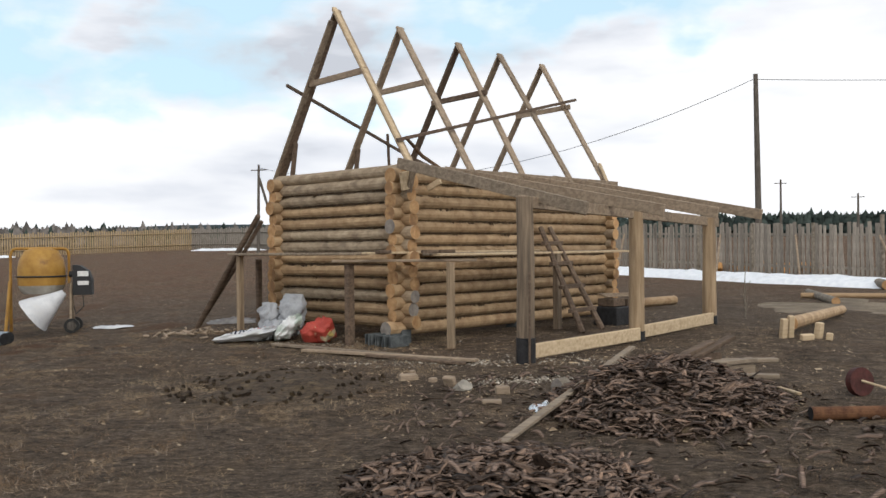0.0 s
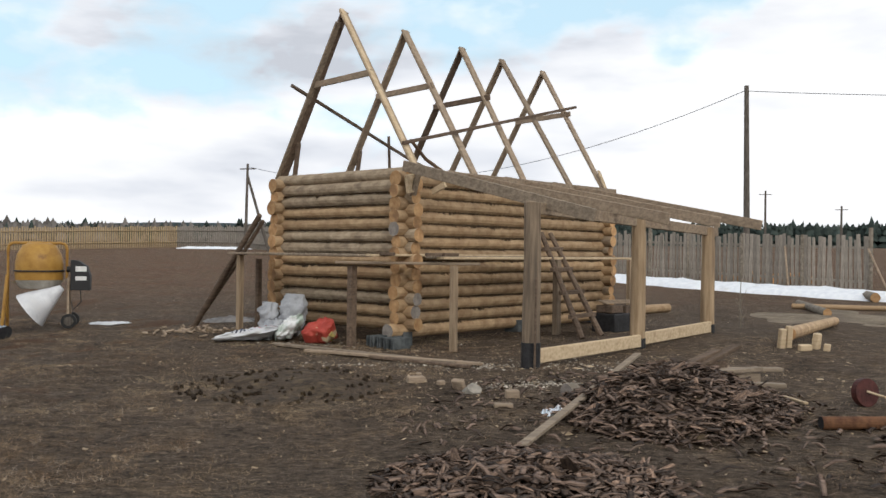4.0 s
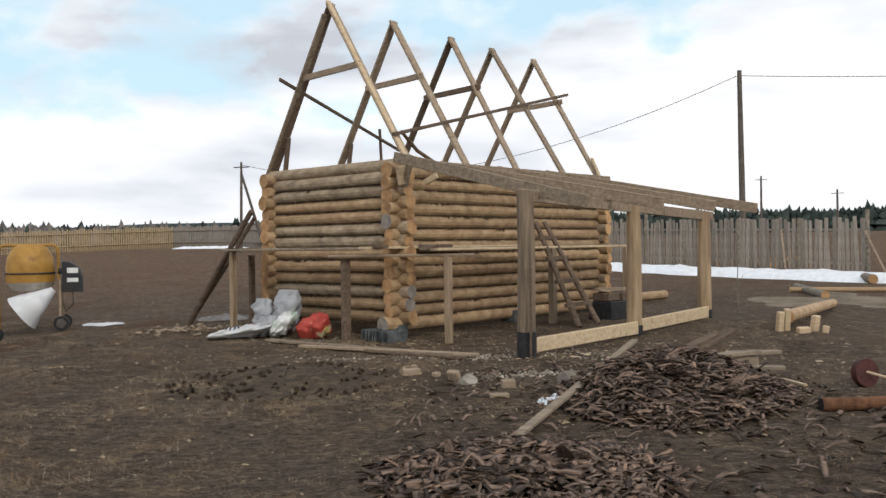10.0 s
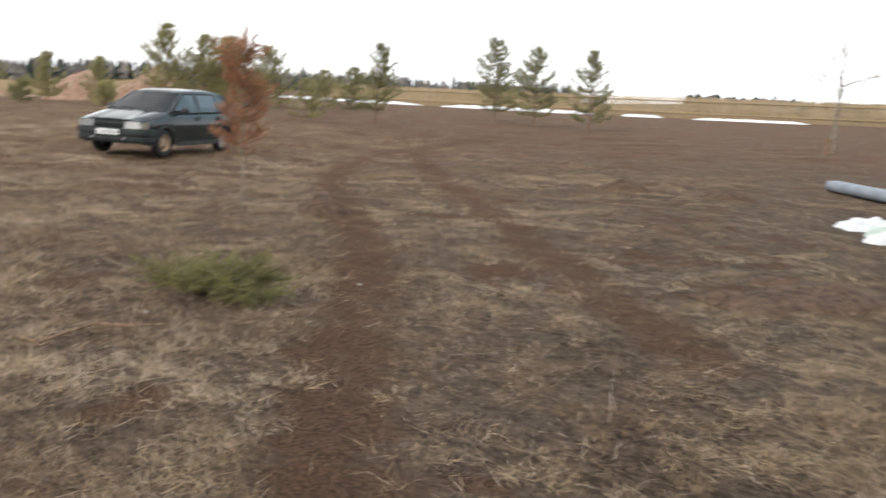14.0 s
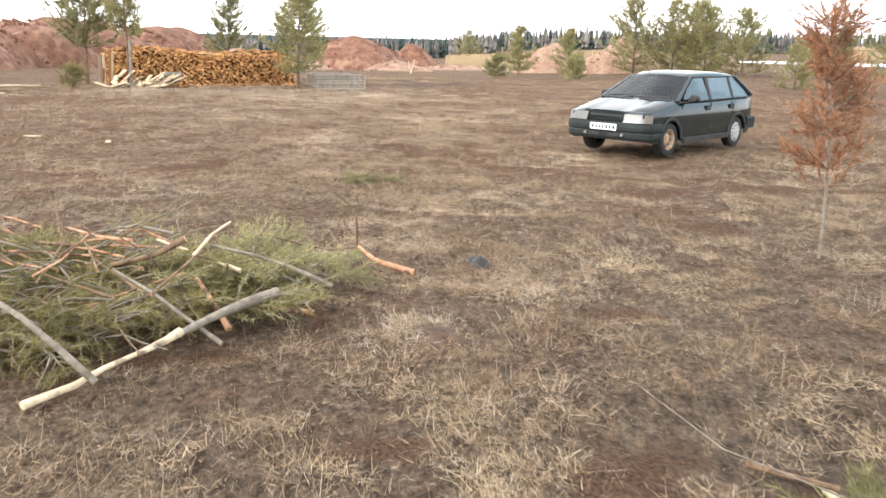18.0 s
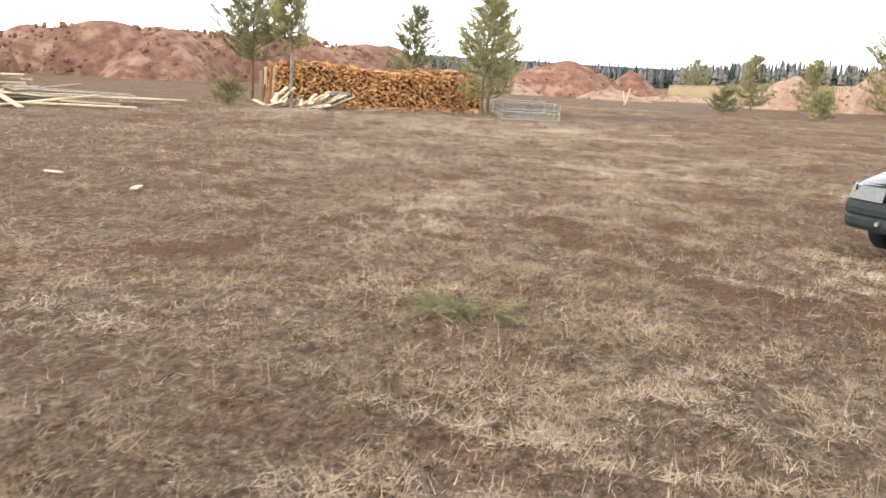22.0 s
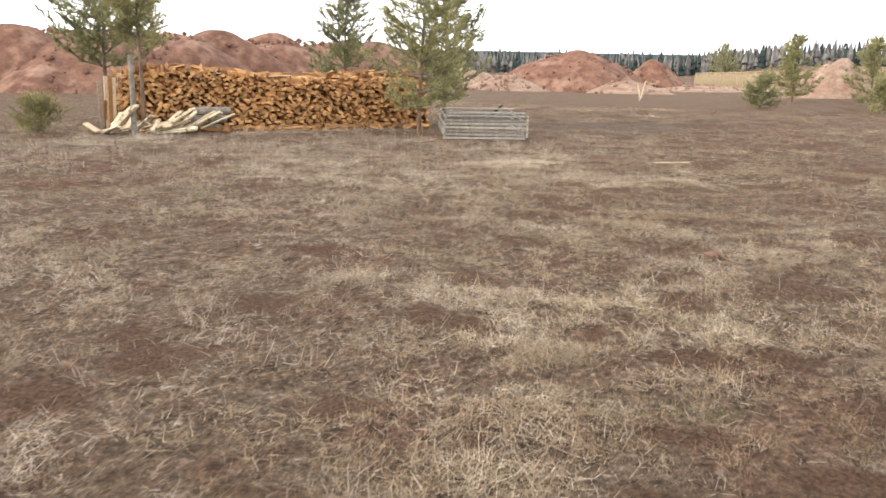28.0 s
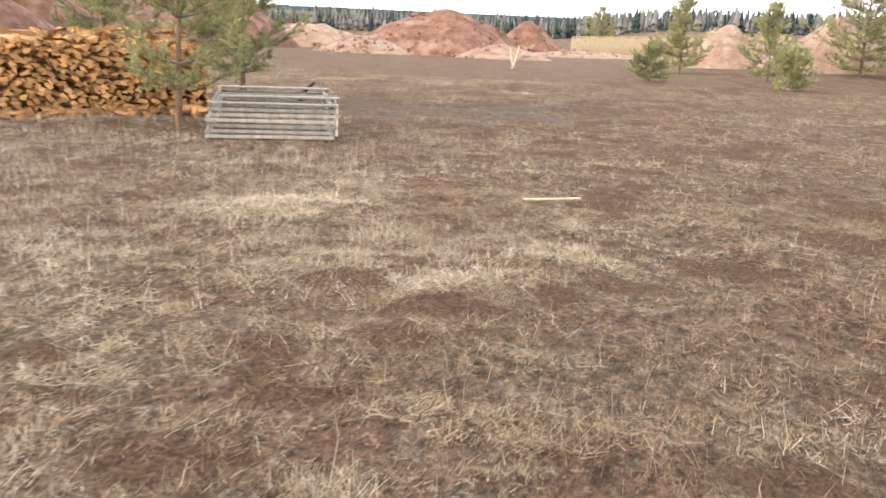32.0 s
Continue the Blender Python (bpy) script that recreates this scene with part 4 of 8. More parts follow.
# ---------------------------------------------------------------- lean-to frame
POSTS = ((-0.85, 2.30), (1.98, 2.20), (4.42, 2.10))
lean = thing("lean_to_frame", (*cab(1.8, -3.2, 0).xy, gz(*cab(1.8, -3.2, 0).xy)), "unfinished lean-to of round posts and plank rafters beside the cabin", "lean-to")
for k, (u, top) in enumerate(POSTS):
    p = cab(u, -3.2, 0)
    g = gz(p.x, p.y)
    mb = MB()
    mb.tube([(p.x, p.y, g - 0.1), (p.x, p.y, g + 0.7), (p.x + 0.01, p.y, g + 1.4), (p.x, p.y, top)], [0.125, 0.12, 0.118, 0.112] if k == 0 else [0.122, 0.12, 0.116, 0.11], 14, 0, 1, 0.05, k * 4.0)
    post = part("post", mb, [M["post_grey"] if k == 0 else M["log_up"], M["end"]], lean, "grey weathered round post" if k == 0 else "peeled round post")
    mb = MB()
    mb.tube([(p.x, p.y, g - 0.1), (p.x, p.y, g + (0.34 if k == 0 else 0.16))], 0.131, 14, 0, None, 0.04, k * 4.0)
    part("bitumen_coat", mb, M["tar_hollow_black"], post, "black bitumen coating")
for k, u in enumerate((-0.62, 1.1, 2.75, 4.35)):
    mb = MB()
    inner, outer = (cab(u + 0.33, 0.35, 3.0), cab(u, -4.1 - 0.1 * (k > 0), 2.13)) if k else (cab(-0.33, -0.25, 3.0), cab(-0.62, -4.05, 2.12))
    mb.beam(inner, outer, 0.05, 0.17)
    part("rafter", mb, M["beam"] if k == 0 else M["beam_mid"], lean, "grey weathered plank rafter" if k == 0 else "plank rafter")
mb = MB()
mb.beam(cab(0.5, -0.15, 2.93), cab(6.3, -0.15, 2.93), 0.06, 0.14)
part("wall_plate", mb, M["beam_mid"], lean)
mb = MB()
mb.beam(cab(-0.95, -3.2, 2.24), cab(4.75, -3.2, 2.03), 0.07, 0.16)
part("eaves_beam", mb, M["beam_mid"], lean, "long eaves beam on the posts")
for u in (0.25, 4.9):
    mb = MB()
    mb.beam(cab(u, -0.35, 2.6), cab(u + 0.02, -0.62, 2.72), 0.04, 0.10)
    part("cleat", mb, M["beam_new"], lean)
for a, b in ((-0.78, 1.92), (1.95, 4.44)):
    pa, pb = cab(a, -3.28, 0), cab(b, -3.28, 0)
    mb = MB()
    mb.beam((pa.x, pa.y, gz(pa.x, pa.y) + 0.15), (pb.x, pb.y, gz(pb.x, pb.y) + 0.12), 0.06, 0.2, c=0.02)
    part("sill_board", mb, M["beam_new"], lean, "fresh waney-edged sill board")
p = cab(-0.98, -3.36, 0)
mb = MB()
mb.tube([(p.x, p.y, gz(p.x, p.y)), (p.x + 0.01, p.y, 1.3)], 0.015, 8)
solo("steel_bar", mb, M["beam_dark"], (p.x, p.y, gz(p.x, p.y)), "thin dark steel bar leaning against the grey post", "bar")

# ---------------------------------------------------------------- scaffold
scaf = thing("scaffold", (*cab(-0.75, 1.8, 0).xy, gz(*cab(-0.75, 1.8, 0).xy)), "low plank scaffold on rough posts round the cabin", "scaffold")
for u, w, top, key, th in ((-0.75, 3.53, 1.52, "post_up", 0.11), (-0.75, 0.48, 1.38, "beam_dark", 0.13), (-0.04, -1.1, 1.40, "post_up", 0.11), (2.78, -1.1, 1.50, "post_grey", 0.13), (5.3, -1.1, 1.5, "post_up", 0.1), (-0.35, 3.5, 1.45, "beam_dark", 0.1)):
    p = cab(u, w, 0)
    g = gz(p.x, p.y)
    mb = MB()
    mb.beam((p.x, p.y, g - 0.05), (p.x, p.y, top), th, th * 0.8, up=CW)
    part("scaffold_post", mb, M[key], scaf)
for a, b, z, wd, key in (((-0.78, 3.75), (-0.78, 0.2), 1.55, 0.2, "beam"), ((-0.52, 3.7), (-0.55, 0.3), 1.54, 0.18, "beam_mid"), ((-0.95, 0.65), (0.35, -1.3), 1.43, 0.18, "beam_mid"),
                         ((-0.2, -0.95), (5.55, -0.98), 1.52, 0.17, "beam_new"), ((-0.2, -0.72), (5.5, -0.74), 1.53, 0.16, "beam"), ((-0.9, -0.05), (3.0, -0.5), 1.555, 0.14, "beam_new")):
    mb = MB()
    mb.beam(cab(*a, z), cab(*b, z), wd, 0.04)
    part("plank", mb, M[key], scaf)
for u, w in ((-0.62, -0.2), (-0.3, -0.9), (0.1, -0.9)):
    mb = MB()
    mb.box(Matrix.Translation(cab(u, w, 1.575)) @ pose(0, 0, 0, 0, 0, RNG.uniform(0, 90)), 0.26, 0.1, 0.05)
    part("offcut", mb, M["beam_dark"], scaf)
p, q = cab(-0.6, 3.15, 2.25), cab(-0.6, 5.3, 0)
mb = MB()
mb.tube([(q.x, q.y, gz(q.x, q.y) - 0.05), p.lerp(Vector((q.x, q.y, 0)), 0.5) + Vector((0, 0, 0.03)), p], [0.06, 0.055, 0.048], 9, 0, 0, 0.03)
mb.tube([(q.x + 0.25, q.y - 0.05, gz(q.x, q.y) + 0.3), p.lerp(Vector((q.x, q.y, 0)), 0.4) + Vector((0.1, 0, 0.0)), p + Vector((0.05, 0.05, -0.1))], [0.04, 0.04, 0.035], 8)
solo("leaning_prop", mb, M["beam_dark"], (q.x, q.y, gz(q.x, q.y)), "dark round poles leaning against the cabin wall", "prop")

# ladder
ladder = thing("ladder", (*cab(3.7, -1.25, 0).xy, gz(*cab(3.7, -1.25, 0).xy)), "rough nailed wooden ladder leaning on the scaffold", "ladder")
rails = []
for du, w0 in ((-0.25, 0), (0.25, 0)):
    lo, hi = cab(2.7 + du * 1.2, -1.9, 0), cab(2.95 + du * 0.55, -0.72, 1.98)
    lo.z = gz(lo.x, lo.y)
    mb = MB()
    mb.tube([lo, lo.lerp(hi, 0.5), hi], [0.055, 0.05, 0.045], 7)
    part("rail", mb, M["beam_dark"], ladder)
    rails.append((lo, hi))
for t in (0.2, 0.42, 0.64, 0.84):
    mb = MB()
    a, b = rails[0][0].lerp(rails[0][1], t), rails[1][0].lerp(rails[1][1], t)
    d = (b - a).normalized()
    mb.beam(a - d * 0.12, b + d * 0.12, 0.085, 0.07)
    part("rung", mb, M["beam_dark"], ladder)
# stove-like box and block by the wall
p = cab(4.12, -1.5, 0)
bx = thing("iron_box", (p.x, p.y, gz(p.x, p.y)), "dark iron box with boards laid on top", "box")
g = gz(p.x, p.y)
R36 = pose(0, 0, 0, 0, 0, 53.5)
mb = MB()
mb.box(Matrix.Translation((p.x, p.y, g + 0.17)) @ R36, 0.85, 0.5, 0.34, 0.015)
part("body", mb, M["tar_hollow_black"], bx, "dark sooty iron body")
for dx, dz, s in ((-0.2, 0.42, 0.36), (0.22, 0.40, 0.3)):
    mb = MB()
    q = p + CU * dx
    mb.box(Matrix.Translation((q.x, q.y, g + dz)) @ R36 @ pose(0, 0, 0, 0, 0, 8 * dx), s, 0.36, 0.14, 0.01)
    part("block", mb, M["beam_dark"], bx)
for k in range(3):
    mb = MB()
    q = p + CU * (k * 0.05)
    mb.beam(Vector((q.x, q.y, g + 0.53 + 0.02 * k)) - CU * 0.4 + CW * 0.1 * k, Vector((q.x, q.y, g + 0.52 + 0.02 * k)) + CU * 0.42 - CW * 0.08, 0.1, 0.02)
    part("board", mb, M["beam_mid"], bx)

# ---------------------------------------------------------------- yard things
def block_at(name, x, y, sx, sy, sz, turn, key, label, tip=0.0, group=""):
    mb = MB()
    g = gz(x, y)
    mb.box(Matrix.Translation((x, y, g + sz * 0.5 - 0.01)) @ pose(0, 0, 0, tip, 0, turn), sx, sy, sz, 0.012)
    return solo(name, mb, M[key], (x, y, g), label, "wood block", group)


for x, y, sx, sy, sz, a, tip in ((-1.27, 11.05, 0.28, 0.16, 0.13, 20, 0), (-0.95, 10.9, 0.12, 0.1, 0.09, 50, 0), (-0.72, 10.65, 0.2, 0.09, 0.2, -30, 24), (-0.09, 10.15, 0.2, 0.14, 0.15, 10, 0), (-0.17, 9.5, 0.26, 0.16, 0.07, 5, 0), (0.95, 11.2, 0.26, 0.13, 0.1, 30, 0), (-1.3, 11.6, 0.1, 0.1, 0.08, 0, 0)):
    block_at("wood_offcut", x, y, sx * 0.78, sy * 0.8, sz * 0.66, a, "beam_mid", "pale sawn pine offcut lying on the soil", tip, "offcuts in the yard")
mb = MB()
mb.tube([(-0.55, 10.45, gz(-0.55, 10.45) - 0.02), (-0.52, 10.4, gz(-0.5, 10.4) + 0.06)], [0.11, 0.08], 12, 0, 0, 0.3)
solo("concrete_lump", mb, M["stone"], (-0.55, 10.45, gz(-0.55, 10.45)), "grey lump of hardened concrete on the soil", "lump")
mb = MB()
mb.tube([(0.5, 10.15, gz(0.5, 10.15) + 0.08), (0.60, 10.25, gz(0.6, 10.3) + 0.08)], [0.09, 0.09], 14, 0, 1, 0.08)
solo("log_slice", mb, [M["trunk_grey"], M["end_grey"]], (0.55, 10.2, gz(0.55, 10.2)), "grey slice of a log standing on edge", "log slice")
mb = MB()
cloth(mb, 0.40, 9.2, 0.34, 0.24, 0.09, 0.4, 3.3)
solo("plastic_film", mb, M["film"], (0.38, 9.15, gz(0.38, 9.15)), "crumpled scrap of clear plastic film on the soil", "film")
for a, b, w, key in (((-3.95, 14.42), (-0.9, 12.68), 0.14, "beam"), ((-3.3, 13.8), (-0.55, 12.55), 0.12, "beam_mid"), ((-2.2, 13.25), (-0.7, 12.3), 0.1, "beam_dark")):
    mb = MB()
    mb.beam((*a, gz(*a) + 0.035), (*b, gz(*b) + 0.03), w, 0.04)
    solo("yard_plank", mb, M[key], (*a, gz(*a)), "weathered plank lying on the trodden soil", "plank", "planks in the yard")
mb = MB()
mb.beam((0.03, 7.55, gz(0.03, 7.55) + 0.03), (1.45, 11.7, gz(1.45, 11.7) + 0.33), 0.085, 0.035)
solo("long_board", mb, M["beam"], (0.03, 7.55, gz(0.03, 7.55)), "long narrow grey board lying across the bark heap", "board")

# sacks by the gable wall
def sack_skin(o, axis, wide, length, w, d, seed, sag=0.0):
    """The skin of a soft filled sack: a pillow along axis, flat and eared at both ends, with folds. Gives the point at (turn, along)."""
    axis, wide = Vector(axis).normalized(), Vector(wide).normalized()
    deep = axis.cross(wide).normalized()
    o = Vector(o)

    def at(a, v):
        end = math.sin(math.pi * min(max(v, 0.0), 1.0)) ** 0.55
        ww = w * (0.80 + 0.20 * end) * (1 + 0.10 * noise.noise((v * 3 + seed, seed, 1)))
        dd = d * (0.06 + 0.94 * end) * (1 + 0.18 * noise.noise((v * 2.5, seed, 4)))
        ca, sn = math.cos(a), math.sin(a)
        p = wide * (ww * math.copysign(abs(ca) ** 0.8, ca)) + deep * (dd * math.copysign(abs(sn) ** 0.9, sn))
        fold = 0.07 * noise.noise((ca * 2.2 + seed, sn * 2.2, v * 4)) + 0.085 * (abs(noise.noise((ca * 3.4, sn * 3.4 + seed, v * 7))) - 0.15) + 0.034 * (abs(noise.noise((ca * 7, sn * 7, v * 15 + seed))) - 0.12)
        c = o + axis * (length * v) - Vector((0, 0, sag * math.sin(math.pi * v)))
        q = c + p + p.normalized() * fold
        q.z = max(q.z, gz(q.x, q.y) + 0.006)
        return q

    return at


def soft_sack(o, axis, wide, length, w, d, seed, key, label, sag=0.0, rings=22, n=34):
    at = sack_skin(o, axis, wide, length, w, d, seed, sag)
    mb = MB()
    rows = [[at(2 * math.pi * k / n, i / rings) for k in range(n)] for i in range(rings + 1)]
    mb.sheet(rows, close=True)
    mb.add(rows[0], [tuple(range(n))[::-1]])
    mb.add(rows[-1], [tuple(range(n))])
    base = (o[0], o[1], gz(o[0], o[1]))
    return solo("sack", mb, M[key], base, label, "sack", "sacks by the wall", smooth=True), at


def print_bars(sack, at, marks, key):
    """Strokes of print that follow the skin: turn and place along the sack at both ends, and the stroke's half width."""
    for a0, v0, a1, v1, half in marks:
        rows = []
        for i in range(7):
            t = i / 6
            a, v = a0 + (a1 - a0) * t, v0 + (v1 - v0) * t
            c = at(a, v)
            du, dv = at(a + 0.05, v) - c, at(a, v + 0.03) - c
            nrm = du.cross(dv).normalized()
            if nrm.z < 0 and abs(nrm.z) > 0.2:
                nrm = -nrm
            if nrm.y > 0.5:
                nrm = -nrm
            run = (du * (a1 - a0) + dv * (v1 - v0) * 1.6).normalized()
            side = nrm.cross(run).normalized() * half
            rows.append([c - side + nrm * 0.008, c + side + nrm * 0.008])
        bar = MB()
        bar.sheet(rows)
        part("print_bar", bar, M[key], sack)


GW = Vector((CW.x, CW.y, 0))
soft_sack((-4.45, 15.80, gz(-4.45, 15.80) + 0.06), (-0.06, 0.22, 1), GW, 0.58, 0.19, 0.13, 1.3, "pale_sack", "upright pale grey woven sack leaning on the logs")
soft_sack((-4.02, 15.52, gz(-4.02, 15.52) + 0.08), (0.10, 0.20, 1), GW, 0.72, 0.26, 0.16, 4.1, "pale_sack", "upright pale grey woven sack with a crumpled top")
soft_sack((-4.50, 15.36, gz(-4.50, 15.36) + 0.10), (0.4, -0.1, 0.16), (0, 1, 0.3), 0.50, 0.20, 0.13, 7.7, "pale_sack", "pale sack slumped at the foot of the upright ones")
long_sack, at = soft_sack((-5.15, 14.98, gz(-5.15, 14.98) + 0.03), (1, 0.12, 0.16), (0.1, -1, 0.2), 1.12, 0.25, 0.075, 2.6, "white_plastic", "white printed sack lying crumpled on the ground")
print_bars(long_sack, at, [(-0.25 - 0.2 * (k % 2), 0.30 + 0.065 * k, -1.5 - 0.4 * (k % 3), 0.36 + 0.065 * k, 0.016) for k in range(6)], "ink")
print_bars(long_sack, at, [(-1.2, 0.64 + 0.055 * k, -2.1, 0.66 + 0.055 * k, 0.012) for k in range(6)], "ink_red")
soft_sack((-4.10, 14.98, gz(-4.10, 14.98) + 0.06), (0.62, 0.3, 0.55), (0.3, -0.8, 0.3), 0.55, 0.20, 0.12, 9.2, "green_sack", "pale green and white sack in a heap")
red, at = soft_sack((-3.62, 14.92, gz(-3.62, 14.92) + 0.07), (0.8, 0.18, 0.28), (-0.1, -0.55, 0.8), 0.56, 0.21, 0.15, 5.5, "red_sack", "red printed sack slumped by the wall")
print_bars(red, at, [(2.2, 0.66, 2.9, 0.80, 0.05), (1.2, 0.75, 1.8, 0.86, 0.04)], "ink_yellow")

# humus patch, dug heaps
mb = MB()
lump(mb, -2.7, 10.55, 0.0, 1.15, 1.25, 0.10, 2.2, 40, 14, 0.9, mi=0, sharp=1.2)
for k in range(240):
    q, a = math.sqrt(RNG.random()) * 1.15, RNG.uniform(0, 6.283)
    x, y, r = -2.7 + 1.1 * q * math.cos(a), 10.55 + 1.2 * q * math.sin(a), RNG.uniform(0.012, 0.045)
    mb.box(Matrix.Translation((x, y, gz(x, y) + 0.07 * max(0, 1 - q) + r * 0.4)) @ pose(0, 0, 0, RNG.uniform(0, 90), RNG.uniform(0, 90), RNG.uniform(0, 90)), r * 1.7, r * 1.2, r, r * 0.3)
solo("humus_patch", mb, M["humus"], (-2.55, 10.2, gz(-2.55, 10.2)), "flat patch of dark crumbly humus on the ground", "humus", kind="stuff", smooth=True)
for x, y, r, h in ((-5.85, 6.35, 0.5, 0.12), (-5.75, 7.05, 0.62, 0.17), (-6.4, 7.3, 0.35, 0.1), (-13.4, 11.3, 0.5, 0.2), (-11.05, 4.75, 0.42, 0.2), (-9.4, 8.6, 0.4, 0.1), (-12.2, 12.4, 0.5, 0.15)):
    mb = MB()
    lump(mb, x, y, -0.01, r, r * 0.7, h, x, 20, 7, 0.5, turn=0.4)
    solo("soil_mound", mb, M["soil"], (x, y, gz(x, y)), "small heap of freshly dug brown soil", "soil heap", "soil heaps", smooth=True)


def shreds(cx, cy, rx, ry, h, n, seed, turn=0.0):
    """Curved strips of bark thrown in a heap."""
    rng = random.Random(seed)
    vs, fs = [], []
    for k in range(n):
        q, a = math.sqrt(rng.random()), rng.uniform(0, 6.283)
        lx, ly = rx * q * math.cos(a), ry * q * math.sin(a)
        x, y = cx + math.cos(turn) * lx - math.sin(turn) * ly, cy + math.sin(turn) * lx + math.cos(turn) * ly
        z = gz(x, y) + h * max(0.0, 1 - q**1.5) * rng.uniform(0.75, 1.06) + rng.uniform(0.0, 0.035)
        ln, wd = rng.uniform(0.04, 0.24), rng.uniform(0.007, 0.030)
        t, p = rng.uniform(0, 3.14), rng.uniform(-0.35, 0.35)
        d = Vector((math.cos(t) * math.cos(p), math.sin(t) * math.cos(p), math.sin(p)))
        s = Vector((-math.sin(t), math.cos(t), rng.uniform(-0.7, 0.7))).normalized() * wd
        up = Vector((0, 0, rng.uniform(0.004, 0.03)))
        o, k0 = Vector((x, y, z)), len(vs)
        for j in range(3):
            c = o + d * (ln * (j / 2 - 0.5)) + up * (1 if j == 1 else 0)
            th = Vector((0, 0, 0.003))
            vs += [c - s, c + s, c + th]
        for j in range(2):
            b = k0 + 3 * j
            fs += [(b, b + 1, b + 4, b + 3), (b + 1, b + 2, b + 5, b + 4), (b + 2, b, b + 3, b + 5)]
    return vs, fs


def strip_mesh(seed):
    """One curled strip of bark."""
    rng = random.Random(seed)
    ln, wd, curl = rng.uniform(0.08, 0.36), 0.010 + 0.045 * rng.random() ** 2, rng.uniform(-0.02, 0.03)
    mb, rows = MB(), []
    for i in range(5):
        t = i / 4 * 2 - 1
        w = wd * (1 - 0.35 * abs(t)) * rng.uniform(0.85, 1.1)
        z = curl * (1 - t * t)
        rows.append([(ln / 2 * t, -w, z - 0.3 * w), (ln / 2 * t, 0, z), (ln / 2 * t, w, z - 0.3 * w), (ln / 2 * t, 0, z - 0.3 * w - 0.006)])
    mb.sheet(rows, close=True)
    mb.add(rows[0], [(0, 1, 2, 3)])
    mb.add(rows[-1], [(3, 2, 1, 0)])
    return mb.mesh("bark_strip", [M["bark_piece"]])


STRIPS = [strip_mesh(k) for k in range(16)]
for cx, cy, rx, ry, h, n, seed, turn in ((1.62, 9.75, 1.2, 1.95, 0.42, 3300, 4, -0.2), (0.08, 6.35, 1.05, 1.0, 0.17, 1900, 9, 0.1)):
    mb = MB()
    lump(mb, cx, cy, -0.02, rx * 0.95, ry * 0.95, h * 0.92, seed, 26, 8, 0.25, turn=turn)
    heap = solo("bark_heap", mb, M["humus"], (cx, cy, gz(cx, cy)), "heap of dark stripped bark and shavings on the soil", "bark heap", "bark heaps", kind="stuff", smooth=True)
    vs, fs = shreds(cx, cy, rx, ry, h, n, seed, turn)
    bulk("bark_litter", np.array(vs) - np.array(heap.location), fs, [M["bark"]], "", "", kind="stuff", parent=heap)
    rng = random.Random(seed + 50)
    for k in range(260):
        q, a = math.sqrt(rng.random()), rng.uniform(0, 6.283)
        lx, ly = rx * q * math.cos(a), ry * q * math.sin(a)
        x, y = cx + math.cos(turn) * lx - math.sin(turn) * ly, cy + math.sin(turn) * lx + math.cos(turn) * ly
        ob = new("bark_strip", rng.choice(STRIPS))
        ob.parent = heap
        ob.matrix_basis = Matrix.Translation(Vector((x, y, gz(x, y) + h * max(0.0, 1 - q**1.5) * 1.02 + 0.02)) - heap.location) @ pose(0, 0, 0, rng.gauss(0, 14), rng.gauss(0, 14), rng.uniform(0, 360))
# stray bark and chips in the yard
vs, fs = shreds(1.2, 8.8, 2.3, 3.4, 0.0, 650, 21)
bulk("scattered_bark", vs, fs, [M["bark"]], "scattered strips of bark over the trodden yard", "bark")
rows_v, rows_f = [], []
rng = random.Random(5)
for k in range(5200):
    if k % 3:
        x, y = rng.gauss(-0.2, 3.2), rng.gauss(12.6, 2.6)
    else:
        x, y = rng.uniform(-12, 8), rng.uniform(4, 24)
    s, a = (0.004 + 0.022 * rng.random() ** 2.5) * (1 if k % 16 else 2.2), rng.uniform(0, 3.14)
    z = gz(x, y) + 0.008
    c, d = math.cos(a) * s, math.sin(a) * s
    e = rng.uniform(0.3, 0.8)
    b = len(rows_v)
    rows_v += [(x - c - d * e, y - d + c * e, z), (x + c - d * e, y + d + c * e, z + 0.006), (x + c + d * e, y + d - c * e, z + 0.012), (x - c + d * e, y - d - c * e, z + 0.004)]
    rows_f.append((b, b + 1, b + 2, b + 3))
bulk("wood_chips", rows_v, rows_f, [M["chips"]], "pale wood chips strewn over the soil round the cabin", "wood chips")

# pale lime and crumbled mortar trodden into the soil round the posts
rng = random.Random(77)
rows_v, rows_f = [], []
for cx, cy, rx, ry, n in ((-0.6, 12.6, 0.9, 0.35, 420), (-0.05, 10.95, 0.45, 0.3, 260), (0.45, 11.2, 0.3, 0.2, 150), (0.9, 12.8, 0.9, 0.5, 200), (-3.2, 14.9, 1.4, 0.4, 260), (-2.0, 12.6, 1.2, 0.5, 160)):
    for k in range(n):
        x, y, q = rng.gauss(cx, rx * 0.55), rng.gauss(cy, ry * 0.55), 0.004 + 0.024 * rng.random() ** 2.2
        z, a = gz(x, y), rng.uniform(0, 6.283)
        b = len(rows_v)
        for j in range(5):
            t = a + j * 1.2566
            w = q * rng.uniform(0.6, 1.3)
            rows_v.append((x + w * math.cos(t), y + w * math.sin(t), z - 0.002))
        rows_v.append((x + rng.gauss(0, 0.3) * q, y + rng.gauss(0, 0.3) * q, z + q * rng.uniform(0.5, 1.0)))
        rows_f += [(b + j, b + (j + 1) % 5, b + 5) for j in range(5)]
